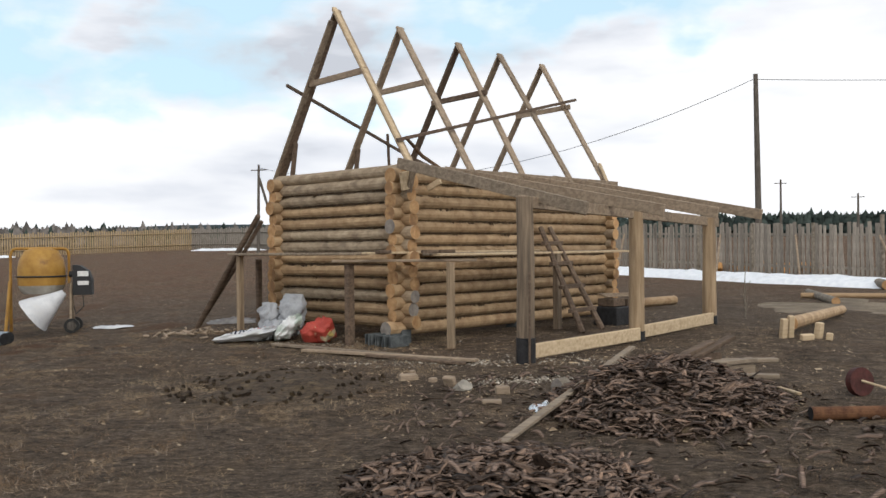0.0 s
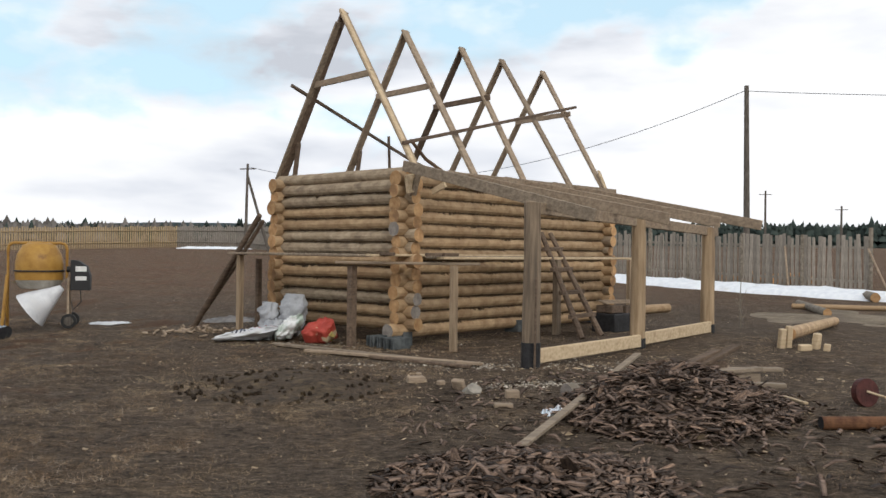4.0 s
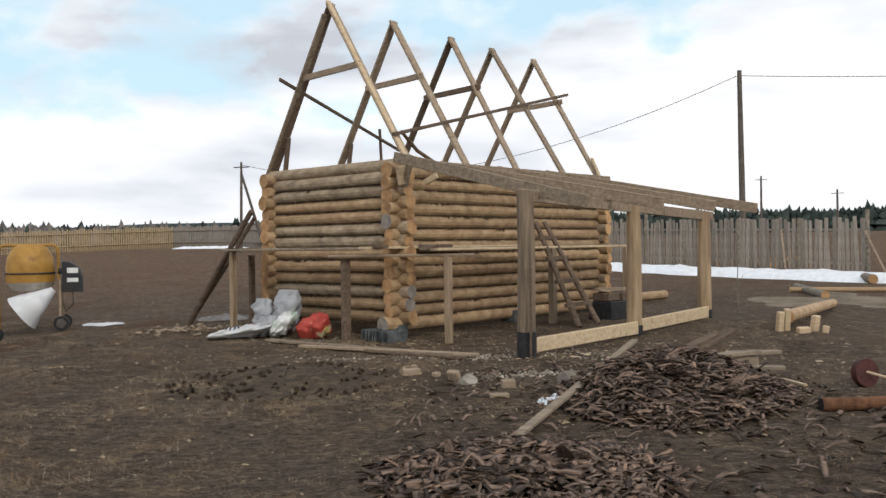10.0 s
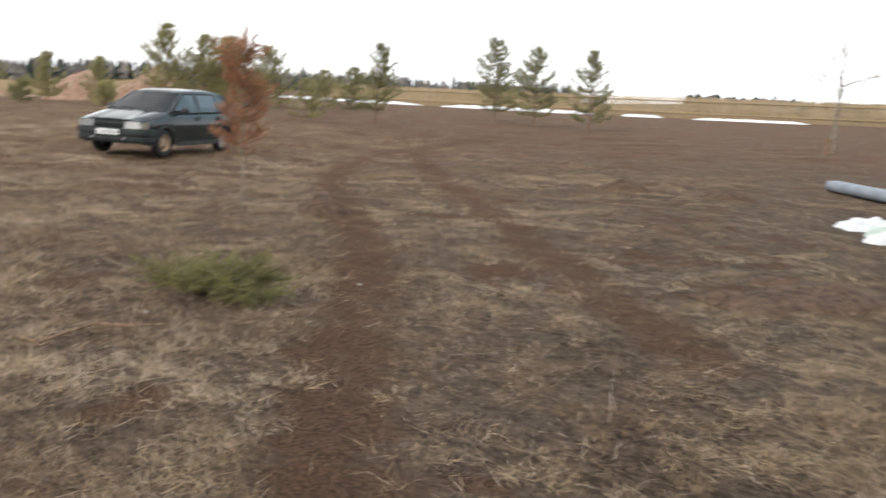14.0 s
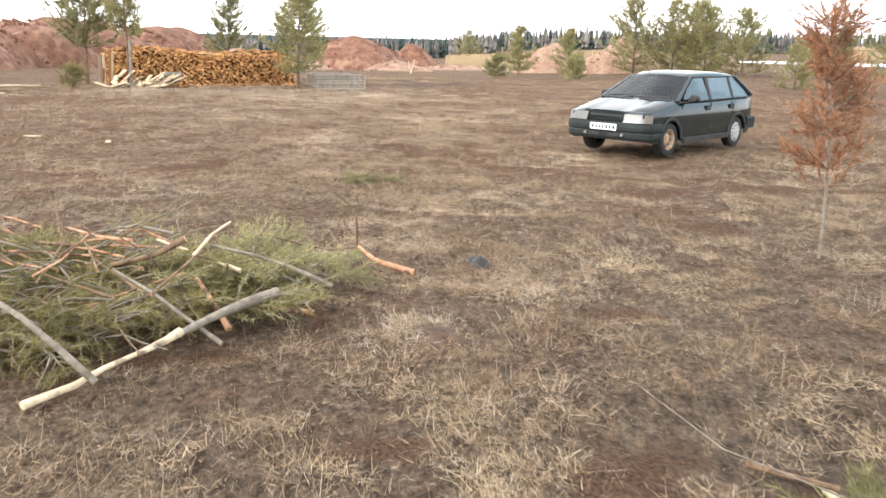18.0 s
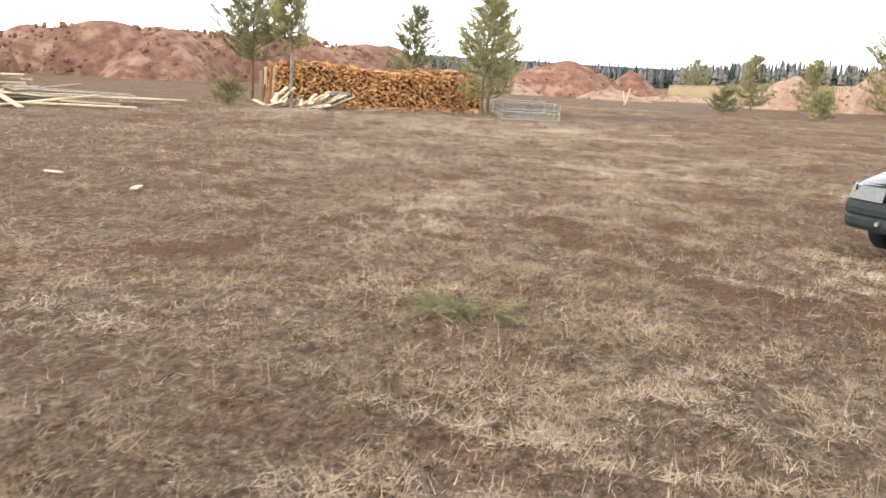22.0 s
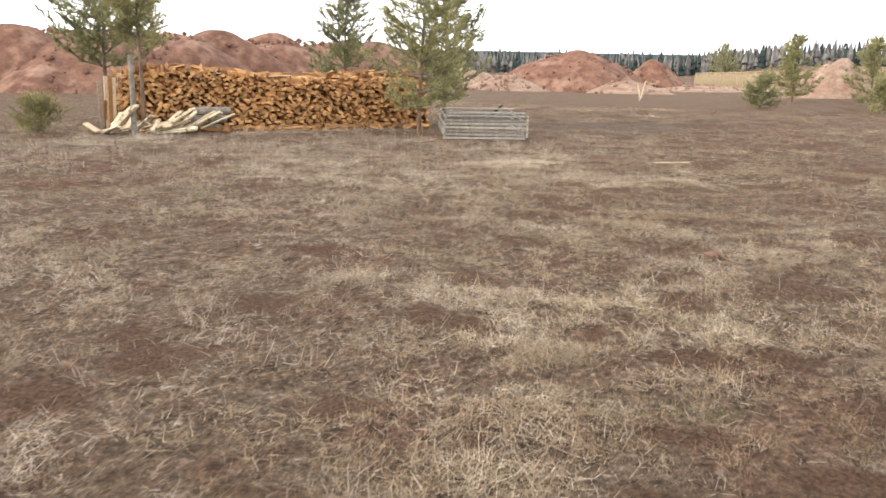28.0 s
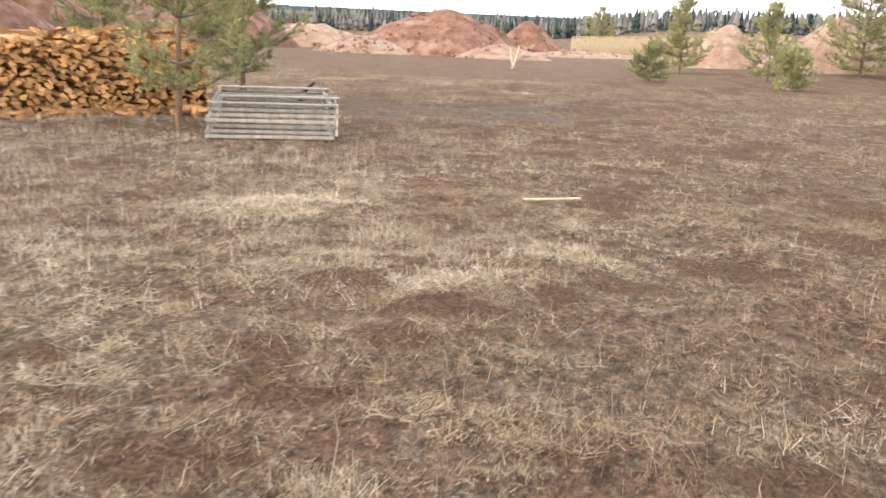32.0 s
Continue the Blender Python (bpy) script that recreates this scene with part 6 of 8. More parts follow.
# ---------------------------------------------------------------- trees
def needles(pts, dirs, rng, n, ln, wd, spread_a=0.6):
    """Tufts of needles: slim triangles round shoots."""
    vs, fs = [], []
    for p, d in zip(pts, dirs):
        for k in range(n):
            a = Vector((rng.gauss(0, 1), rng.gauss(0, 1), rng.gauss(0, 1)))
            q = (d.normalized() * 1.0 + a * spread_a).normalized()
            o = p + d * rng.uniform(-0.9, 0.15)
            s = q.cross(Vector((rng.gauss(0, 1), rng.gauss(0, 1), rng.gauss(0, 1)))).normalized() * wd * rng.uniform(0.7, 1.3)
            b = len(vs)
            vs += [o - s, o + s, o + q * ln * rng.uniform(0.7, 1.2)]
            fs.append((b, b + 1, b + 2))
    return vs, fs


def pine(x, y, h, seed, key="needle", crown_from=0.15, width=0.32, dens=1.0, label="young green pine with open whorled branches", spiky=1.0, trunk_key="trunk", fine=1.0):
    rng = random.Random(seed)
    g = gz(x, y)
    root = thing("pine_tree", (x, y, g), label, "pine tree", "young pines")
    lean = Vector((rng.uniform(-0.05, 0.05) * h, rng.uniform(-0.05, 0.05) * h, 0))
    axis = lambda t: Vector((x, y, g)) + lean * t * t + Vector((0, 0, h * t))  # noqa: E731
    mb = MB()
    r0 = (0.011 * h + 0.018) * (0.42 if key == "needle_red" else 1)
    mb.tube([axis(t) - Vector((0, 0, 0.08 if t == 0 else 0)) for t in (0, 0.15, 0.35, 0.6, 0.85, 1.0)], [r0, r0 * 0.8, r0 * 0.65, r0 * 0.42, r0 * 0.2, 0.006], 9, 0, None, 0.08)
    part("trunk", mb, M[trunk_key], root)
    limbs, pts, dirs = MB(), [], []
    whorls = max(6, int(h * 3.2))
    for i in range(whorls):
        t = crown_from + (0.97 - crown_from) * (i / (whorls - 1)) ** 0.92
        o = axis(t)
        ln = 1.15 * h * width * (1 - t) ** 0.72 * (0.55 + 0.45 * min(1, (t - crown_from) * 5 + 0.35)) + 0.14
        up = 0.2 + 0.75 * t
        for k in range(rng.randint(6, 8)):
            a = rng.uniform(0, 6.283)
            L = ln * rng.uniform(0.6, 1.2)
            d = Vector((math.cos(a), math.sin(a), up * rng.uniform(0.4, 1.2))).normalized()
            m, e = o + d * L * 0.55 - Vector((0, 0, 0.05 * L)), o + d * L + Vector((0, 0, 0.18 * L))
            slim = 0.5 if key == "needle_red" else 1
            limbs.tube([o, m, e], [(0.010 + 0.006 * L) * slim, 0.008 * slim, 0.004 * slim], 5)
            for q in np.arange(0.20, 1.0, 0.072 / max(L, 0.25)):
                c = o.lerp(m, q / 0.55) if q < 0.55 else m.lerp(e, (q - 0.55) / 0.45)
                f = (d + Vector((rng.gauss(0, 0.7), rng.gauss(0, 0.7), rng.gauss(0.35, 0.4)))).normalized()
                sl = rng.uniform(0.14, 0.34) * (1.15 - 0.4 * q)
                limbs.tube([c, c + f * sl], [0.005, 0.003], 4)
                pts.append(c + f * sl)
                dirs.append(f * sl)
            pts.append(e + d * 0.05)
            dirs.append(Vector((d.x * 0.4, d.y * 0.4, 0.9)).normalized() * 0.3 * spiky)
    for k in range(3):
        pts.append(axis(1.0) + Vector((0, 0, 0.14 - 0.12 * k)))
        dirs.append(Vector((0, 0, 0.22 * spiky)))
    ob = part("limb_mass", limbs, M["trunk_grey"], root)
    vs, fs = needles(pts, dirs, rng, int(44 * dens), 0.105 * fine, 0.0072 * fine**1.5, 0.6)
    bulk("crown", [v - Vector((x, y, g)) for v in vs], fs, [M[key]], "", "", kind="", parent=root)
    return root


PINES = ((-36.6, -3.6, 3.2, 1, "needle", 0.16, 0.34, 1.0), (-40.9, -4.15, 3.7, 2, "needle_dark", 0.15, 0.34, 1.0), (-36.2, -10.6, 3.6, 3, "needle_dark", 0.34, 0.50, 1.1), (-34.6, -8.7, 3.5, 4, "needle", 0.46, 0.24, 0.9),
         (-41.2, -6.9, 3.2, 5, "needle_dark", 0.2, 0.32, 1.0), (-38.3, 17.7, 3.3, 6, "needle_dark", 0.2, 0.34, 1.0), (-46.0, 28.6, 4.5, 7, "needle_dark", 0.12, 0.34, 1.0), (-40.6, 27.6, 3.8, 8, "needle_dark", 0.12, 0.38, 1.0),
         (-36.8, 28.3, 3.6, 9, "needle_dark", 0.1, 0.32, 1.0), (-59.3, 9.2, 2.6, 10, "needle", 0.08, 0.40, 0.9), (-66.0, 14.5, 5.2, 11, "needle", 0.05, 0.46, 0.8), (-64.7, 6.8, 2.9, 12, "needle", 0.1, 0.38, 0.9),
         (-56.3, 4.7, 1.0, 13, "needle_dark", 0.1, 0.6, 0.8), (-64.2, 16.6, 4.5, 14, "needle", 0.05, 0.5, 0.8), (-62.6, 18.2, 4.2, 15, "needle", 0.05, 0.52, 0.8), (-60.4, 19.8, 3.8, 16, "needle", 0.05, 0.55, 0.8), (-66.0, 18.6, 4.6, 17, "needle", 0.05, 0.5, 0.8),
         (-44.0, 16.5, 1.7, 18, "needle", 0.05, 0.45, 0.9), (-59.3, 25.3, 2.7, 19, "needle_dark", 0.05, 0.4, 0.9), (-58.5, 23.0, 2.4, 20, "needle", 0.05, 0.5, 0.9), (-125.0, 6.5, 4.4, 22, "needle", 0.1, 0.5, 0.6),
         (-33.0, -9.9, 0.5, 23, "needle_cut", 0.05, 0.6, 0.3), (-53.5, 8.6, 1.1, 25, "needle", 0.05, 0.5, 0.8))
for x, y, h, seed, key, frm, wd, dens in PINES:
    pine(x, y, h, seed, key, frm, wd, dens * (0.62 if x < -52 else 1), fine=1.35 if x < -52 else 1.0, label="low dark pine seedling in dry grass" if h < 1.2 else ("young green pine with open whorled branches" if key == "needle" else "dark green young pine with upswept branches"))
pine(-11.75, 3.97, 1.84, 31, "needle_red", 0.40, 0.155, 0.8, "small dead pine with rust-red needles", trunk_key="trunk_grey", fine=0.8)


def bare_tree(x, y, h, seed, label, key="birch", thick=0.05, name="bare_tree", group=""):
    rng = random.Random(seed)
    g = gz(x, y)
    root = thing(name, (x, y, g), label, "tree", group)
    mb = MB()
    mb.tube([(x, y, g - 0.1), (x + 0.03, y, g + h * 0.4), (x, y + 0.04, g + h * 0.75), (x, y, g + h)], [thick, thick * 0.7, thick * 0.4, 0.006], 8)
    part("trunk", mb, M[key], root)
    mb = MB()

    def grow(o, d, ln, r, depth):
        e = o + d * ln
        mb.tube([o, o.lerp(e, 0.5) + Vector((rng.gauss(0, 0.03), rng.gauss(0, 0.03), 0.02)) * ln, e], [r, r * 0.7, r * 0.4], 4)
        if depth:
            for _ in range(4):
                q = rng.uniform(0.35, 1.0)
                f = (d + Vector((rng.gauss(0, 0.5), rng.gauss(0, 0.5), rng.gauss(0.1, 0.3)))).normalized()
                grow(o.lerp(e, q), f, ln * rng.uniform(0.4, 0.65), r * 0.55, depth - 1)

    for i in range(22):
        t = 0.3 + 0.68 * i / 21
        a = rng.uniform(0, 6.283)
        grow(Vector((x, y, g + h * t)), Vector((math.cos(a), math.sin(a), rng.uniform(0.3, 1.0))).normalized(), h * 0.36 * (1.2 - t), thick * 0.36 * (1.2 - t), 2)
    part("limb_mass", mb, M["trunk_grey"], root)


bare_tree(-22.8, 28.2, 4.6, 3, "leafless young birch with fine spreading twigs", "trunk_grey", 0.07)
mb = MB()
mb.tube([(-22.0, 27.0, gz(-22, 27) - 0.05), (-22.0, 27.0, gz(-22, 27) + 0.55)], [0.13, 0.11], 10, 0, 1, 0.1)
solo("tree_stump", mb, [M["trunk"], M["end"]], (-22, 27, gz(-22, 27)), "dark short tree stump in the meadow", "stump")
stump = thing("forked_stump", (-62.0, 0.05, gz(-62.0, 0.05)), "pale peeled forked birch stub standing in the field", "stump")
g = gz(-62, -0.1)
for dx, dy, h in ((0.0, -0.14, 0.78), (0.0, 0.22, 0.9)):
    mb = MB()
    mb.tube([(-62, -0.1, g - 0.05), (-62 + dx, -0.1 + dy * 0.5, g + h * 0.5), (-62 + dx, -0.1 + dy, g + h)], [0.045, 0.035, 0.03], 8)
    part("fork", mb, M["white_branch"], stump)


def wood_belt(name, spots, label, seed, h_lo, h_hi, birch=0.3, w=0.2):
    """A belt of far trees: layered ragged cones for spruces, twiggy cones for bare birches."""
    rng = random.Random(seed)
    vs, fs, mi = [], [], []
    for x, y in spots:
        h = rng.uniform(h_lo, h_hi) * (1.18 if rng.random() < 0.05 else 1)
        z = float(terrain(x, y)) - 0.3
        bare = rng.random() < birch
        layers = 4 if not bare else 3
        for j in range(layers):
            lo, hi = h * (0.08 + 0.23 * j), h * min(1.0, 0.42 + 0.23 * j)
            r = h * w * (1 - 0.23 * j) * rng.uniform(0.8, 1.15)
            if bare:
                lo, hi, r = h * (0.15 + 0.2 * j), h * min(1.0, 0.55 + 0.25 * j), h * w * 0.9 * (1.0, 1.15, 0.7)[j]
            n, b = 7, len(vs)
            a0 = rng.uniform(0, 6)
            vs.append((x + rng.gauss(0, 0.03) * h, y, z + hi))
            for k in range(n):
                a = a0 + 6.283 * k / n
                q = r * rng.uniform(0.55, 1.25)
                vs.append((x + q * math.cos(a), y + q * math.sin(a), z + lo + rng.uniform(-0.06, 0.06) * h))
            for k in range(n):
                fs.append((b, b + 1 + k, b + 1 + (k + 1) % n))
                mi.append(1 if bare else 0)
        b = len(vs)
        t = 0.014 * h
        vs += [(x - t, y - t, z - 0.4), (x + t, y - t, z - 0.4), (x, y + t, z - 0.4), (x, y, z + h * 0.6)]
        fs += [(b, b + 1, b + 3), (b + 1, b + 2, b + 3), (b + 2, b, b + 3)]
        mi += [1, 1, 1]
    return bulk(name, vs, fs, [M["conifer"], M["birch_far"]], label, "forest", index=mi)


rng = random.Random(12)


def polar(n, a0, a1, r0, r1):
    out = []
    for _ in range(n):
        a, r = radians(rng.uniform(a0, a1)), rng.uniform(r0, r1)
        out.append((-r * math.sin(a), r * math.cos(a)))
    return out


# bearings are degrees to the left of north
wood_belt("north_wood", polar(2600, -60, 12, 215, 255), "dark spruce wood beyond the grey fence", 1, 5.5, 6.3, 0.0, 0.32)
wood_belt("north_west_wood", polar(1500, 8, 34, 330, 400), "far dark wood on the low northern hills", 2, 8.8, 10.2, 0.6, 0.34)
wood_belt("low_wood", polar(900, 33, 47, 330, 400), "far low line of wood behind the fields", 7, 5.2, 7.0, 0.6, 0.34)
wood_belt("west_wood", [(x - 20, y) for x, y in polar(2300, 50, 104, 205, 260)], "mixed spruce and bare birch wood in the west", 3, 3.6, 5.8, 0.5, 0.13)
wood_belt("far_west_wood", [(x - 20, y) for x, y in polar(700, 100, 128, 260, 300)], "far thin line of spruces in the west", 4, 3.0, 4.6, 0.4, 0.14)
wood_belt("south_wood", polar(700, 128, 300, 300, 380), "far dark wood behind the field", 5, 9, 13, 0.3)
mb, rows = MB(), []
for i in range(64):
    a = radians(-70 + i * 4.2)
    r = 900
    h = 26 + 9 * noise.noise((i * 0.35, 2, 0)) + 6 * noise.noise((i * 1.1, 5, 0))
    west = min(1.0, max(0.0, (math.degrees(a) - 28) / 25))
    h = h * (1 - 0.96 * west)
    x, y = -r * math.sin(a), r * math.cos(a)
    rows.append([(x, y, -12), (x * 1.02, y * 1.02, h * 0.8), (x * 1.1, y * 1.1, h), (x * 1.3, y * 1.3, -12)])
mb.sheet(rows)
solo("far_hills", mb, M["haze"], (0, 0, 0), "low wooded hills on the horizon, coloured with blue-grey haze", "backdrop", kind="structure", smooth=True)

# ---------------------------------------------------------------- clay mounds
def mound(x, y, rx, ry, h, key, seed, turn=0.0, label="high heap of dug red clay", rough=0.25, n=40, rings=14, sharp=1.3):
    mb = MB()
    lump(mb, x, y, -0.05, rx, ry, h, seed, n, rings, rough, turn, 0, sharp)
    for k in range(int(30 * rx)):
        a, q = RNG.uniform(0, 6.283), math.sqrt(RNG.random())
        lx, ly = rx * q * math.cos(a), ry * q * math.sin(a)
        px, py = x + math.cos(turn) * lx - math.sin(turn) * ly, y + math.sin(turn) * lx + math.cos(turn) * ly
        s = RNG.uniform(0.05, 0.2)
        mb.box(Matrix.Translation((px, py, gz(px, py) + h * max(0, 1 - q**sharp) * 0.98)) @ pose(0, 0, 0, RNG.uniform(0, 90), RNG.uniform(0, 90), RNG.uniform(0, 90)), s * 1.4, s, s, s * 0.2)
    return solo("clay_mound", mb, M[key], (x, y, gz(x, y)), label, "clay mound", "clay mounds", smooth=False)


mound(-82.0, -5.3, 5.2, 5.6, 2.6, "clay", 3.0, sharp=2.0, label="tall pointed heap of dug red-brown clay")
mound(-79.0, -9.3, 4.2, 3.0, 1.1, "clay_pale", 4.0, label="low rubble of pale clay at the foot of the heap")
mound(-78.5, -1.8, 2.2, 3.2, 0.9, "clay_pale", 5.0, label="low rubble of pale clay at the foot of the heap")
mound(-98.0, -0.6, 3.0, 3.2, 2.4, "clay", 6.0, label="small rounded heap of brown clay")
mound(-101.0, -3.8, 3.0, 2.6, 2.2, "clay", 7.0, label="small rounded heap of brown clay")
mound(-74.8, 10.2, 2.4, 2.8, 2.3, "clay_pale", 8.0, label="steep heap of pale broken clay between the pines")
mound(-71.0, 14.9, 2.6, 3.6, 2.5, "clay_pale", 9.0, label="steep heap of pale broken clay between the pines")
mound(-92.0, 3.5, 3.0, 6.0, 0.5, "clay_pale", 10.0, label="low bank of scraped pale clay")
mound(-88.0, -15.0, 3.0, 5.0, 1.8, "clay_pale", 19.0, label="low heap of pale clay behind the pines")
RIDGE_AT = ((-38, -33, 3.6, 3.4), (-42, -31, 4.0, 3.1), (-46.5, -28.5, 4.2, 2.9), (-50, -26, 3.6, 2.75), (-53.5, -24.5, 4.6, 2.9), (-58, -23.5, 4.2, 2.2), (-62, -23.0, 4.4, 2.3), (-67, -22, 4.6, 2.2), (-72.5, -21.5, 4.6, 2.4), (-79, -20.5, 5, 2.4))
for k, (x, y, r, h) in enumerate(RIDGE_AT):
    h *= 0.66 if k < 3 else (0.92 if k < 5 else 1.28)
    mound(x, y, r * 1.5, r * 0.95, h * 0.93, "clay", 20.0 + k * 1.7, -0.45, "long rugged bank of dug red clay", 0.55, sharp=2.6)
mound(-51.5, -22.2, 3.8, 3.0, 2.1, "clay", 55.0, 0, "pointed heap of red clay before the bank", 0.3, sharp=1.6)

# ---------------------------------------------------------------- firewood stack
FA, FB = Vector((-34.55, -9.3, 0)), Vector((-39.4, -4.3, 0))
FD = (FB - FA).normalized()
FN = Vector((FD.y, -FD.x, 0)) * -1
if FN.x < 0:
    FN = -FN
FL = (FB - FA).length
stack = thing("firewood_stack", (*((FA + FB) / 2).xy, gz(*((FA + FB) / 2).xy)), "long stack of split orange firewood, ends outward", "firewood stack")


def billet(seed):
    rng = random.Random(seed)
    n = rng.choice((3, 4, 4, 5))
    prof = []
    for k in range(n):
        a = 6.283 * k / n + rng.uniform(-0.3, 0.3)
        r = rng.uniform(0.046, 0.084)
        prof.append((r * math.cos(a) * 1.12, r * math.sin(a) * 0.60))
    mb = MB()
    vs = [(px, y, pz) for y in (-0.2, 0.2) for px, pz in prof]
    fs = [(k, (k + 1) % n, n + (k + 1) % n, n + k) for k in range(n)]
    mb.add(vs, fs, 0)
    mb.add(vs, [tuple(range(n))[::-1], tuple(range(n, 2 * n))], 1)
    return mb


BILLETS = [billet(k) for k in range(14)]
BILLET_ME = [b.mesh("billet", [M["firewood"], M["firewood_end"]]) for b in BILLETS]
rest, count = MB(), 0
frame_turn = math.degrees(math.atan2(FD.y, FD.x))
for row in range(2):
    for c in range(int(FL / 0.106)):
        s = (c + 0.5) * 0.106
        t = s / FL
        top = 1.10 + 0.05 * math.sin(s * 1.3) + 0.08 * noise.noise((s * 0.9, 2, 0)) - (0.25 if t > 0.95 else 0) + (0.05 if 0.08 < t < 0.2 else 0)
        for r in range(int(top / 0.055)):
            p = FA + FD * (s + RNG.uniform(-0.02, 0.02) + (0.05 if r % 2 else 0)) + FN * (-0.42 * row + RNG.uniform(-0.13, 0.11))
            z = gz(p.x, p.y) + 0.035 + r * 0.055 + RNG.uniform(-0.012, 0.012)
            m = Matrix.Translation((p.x, p.y, z)) @ pose(0, 0, 0, 0, 0, frame_turn + RNG.uniform(-16, 16)) @ pose(0, 0, 0, 0, RNG.gauss(0, 22), 0)
            k = RNG.randrange(14)
            if row == 0 and t > 0.58 and count < 300:
                ob = new("billet", BILLET_ME[k])
                ob.parent = stack
                ob.matrix_basis = Matrix.Translation(-BASE[stack]) @ m
                count += 1
            elif row == 0 or r > top / 0.055 - 3:
                b = BILLETS[k]
                i0 = len(rest.v)
                rest.v += [tuple(m @ Vector(v)) for v in b.v]
                rest.f += [tuple(i + i0 for i in f) for f in b.f]
                rest.m += b.m
for c in range(int(FL * 0.74 / 0.108)):
    s = FL * 0.25 + (c + 0.5) * 0.108
    rise = min(1.0, max(0.0, (s - FL * 0.40) / (FL * 0.13)))
    top = (0.50 + 0.08 * noise.noise((s * 1.1, 7, 0))) * min(1.0, 0.45 + (s - FL * 0.25) * 0.9) + 0.58 * rise
    for r in range(int(top / 0.055)):
        p = FA + FD * (s + RNG.uniform(-0.03, 0.03)) + FN * (0.40 - 0.012 * r + RNG.uniform(-0.10, 0.10))
        m = Matrix.Translation((p.x, p.y, gz(p.x, p.y) + 0.035 + r * 0.055)) @ pose(0, 0, 0, RNG.uniform(-8, 8), 0, frame_turn + RNG.uniform(-24, 24)) @ pose(0, 0, 0, 0, RNG.gauss(0, 24), 0)
        b = BILLETS[RNG.randrange(14)]
        i0 = len(rest.v)
        rest.v += [tuple(m @ Vector(v)) for v in b.v]
        rest.f += [tuple(i + i0 for i in f) for f in b.f]
        rest.m += b.m
for k in range(240):
    # billets thrown loosely on the top and before the foot
    s, low = RNG.uniform(0.1, FL - 0.3), RNG.random() < 0.3
    p = FA + FD * s + FN * (RNG.uniform(0.5, 0.95) if low else RNG.uniform(-0.4, 0.05))
    z = gz(p.x, p.y) + (0.05 if low else 1.09 + 0.05 * math.sin(s * 1.3) + RNG.uniform(-0.02, 0.12))
    m = Matrix.Translation((p.x, p.y, z)) @ pose(0, 0, 0, RNG.uniform(-14, 14), 0, RNG.uniform(0, 360)) @ pose(0, 0, 0, 0, RNG.uniform(0, 360), 0)
    b = BILLETS[RNG.randrange(14)]
    i0 = len(rest.v)
    rest.v += [tuple(m @ Vector(v)) for v in b.v]
    rest.f += [tuple(i + i0 for i in f) for f in b.f]
    rest.m += b.m
part("billet_rest", rest, [M["firewood"], M["firewood_end"]], stack)["kind"] = "stuff"
mb = MB()
mb.beam(FA + FD * 0.1 - FN * 0.35 + Vector((0, 0, 0.55)), FB - FD * 0.1 - FN * 0.35 + Vector((0, 0, 0.55)), 0.3, 1.0)
part("billet_core", mb, M["firewood"], stack, "inner rows of the firewood")
for k in range(9):
    mb = MB()
    q = FA + FD * (0.6 + 0.62 * k + RNG.uniform(-0.2, 0.2)) + FN * RNG.uniform(-0.25, 0.1)
    mb.beam((q.x, q.y, gz(q.x, q.y) + 1.13), (q.x + FD.x * 0.5, q.y + FD.y * 0.5, gz(q.x, q.y) + 1.15 + RNG.uniform(-0.05, 0.08)), 0.1, 0.025)
    part("cover_slab", mb, M["beam_new"], stack, "pale slab on top of the stack")
q = Vector((-33.7, -8.35, 0))
mb = MB()
mb.tube([(q.x, q.y, gz(q.x, q.y) - 0.1), (q.x, q.y, gz(q.x, q.y) + 0.9), (q.x + 0.02, q.y, gz(q.x, q.y) + 1.5)], [0.055, 0.05, 0.045], 8)
part("post", mb, M["trunk_grey"], stack, "grey upright post before the stack")
for k in range(8):
    q = FA + FD * RNG.uniform(-0.25, 0.1) + FN * RNG.uniform(-0.3, 0.3)
    g0, lean = gz(q.x, q.y), RNG.uniform(-0.12, 0.12)
    mb = MB()
    mb.beam((q.x, q.y, g0), (q.x + lean, q.y + lean, g0 + RNG.uniform(0.6, 1.35)), RNG.uniform(0.06, 0.10), 0.03)
    solo("slab_offcut", mb, M[("beam_new", "firewood", "beam_mid")[k % 3]], (q.x, q.y, g0), "split slab standing against the end of the firewood stack", "offcut", "slab offcuts")
for k in range(44):
    q = FA + FD * RNG.uniform(-0.55, 1.45) + FN * RNG.uniform(0.35, 1.05)
    mb = MB()
    a, rise = RNG.gauss(2.3, 0.9), RNG.uniform(0.05, 0.62) * max(0.2, 1 - abs(k - 16) / 26)
    ln, g0 = RNG.uniform(0.35, 0.7), gz(q.x, q.y)
    mb.beam((q.x, q.y, g0 + 0.03 + 0.2 * rise), (q.x + ln * math.cos(a), q.y + ln * math.sin(a), g0 + 0.05 + rise), RNG.uniform(0.08, 0.15), RNG.uniform(0.025, 0.06), roll=RNG.uniform(-0.5, 0.5))
    solo("slab_offcut", mb, M["white_branch" if k % 3 else "beam_new"], (q.x, q.y, g0), "pale slab offcut in a tumbled pile before the firewood", "offcut", "slab offcuts")
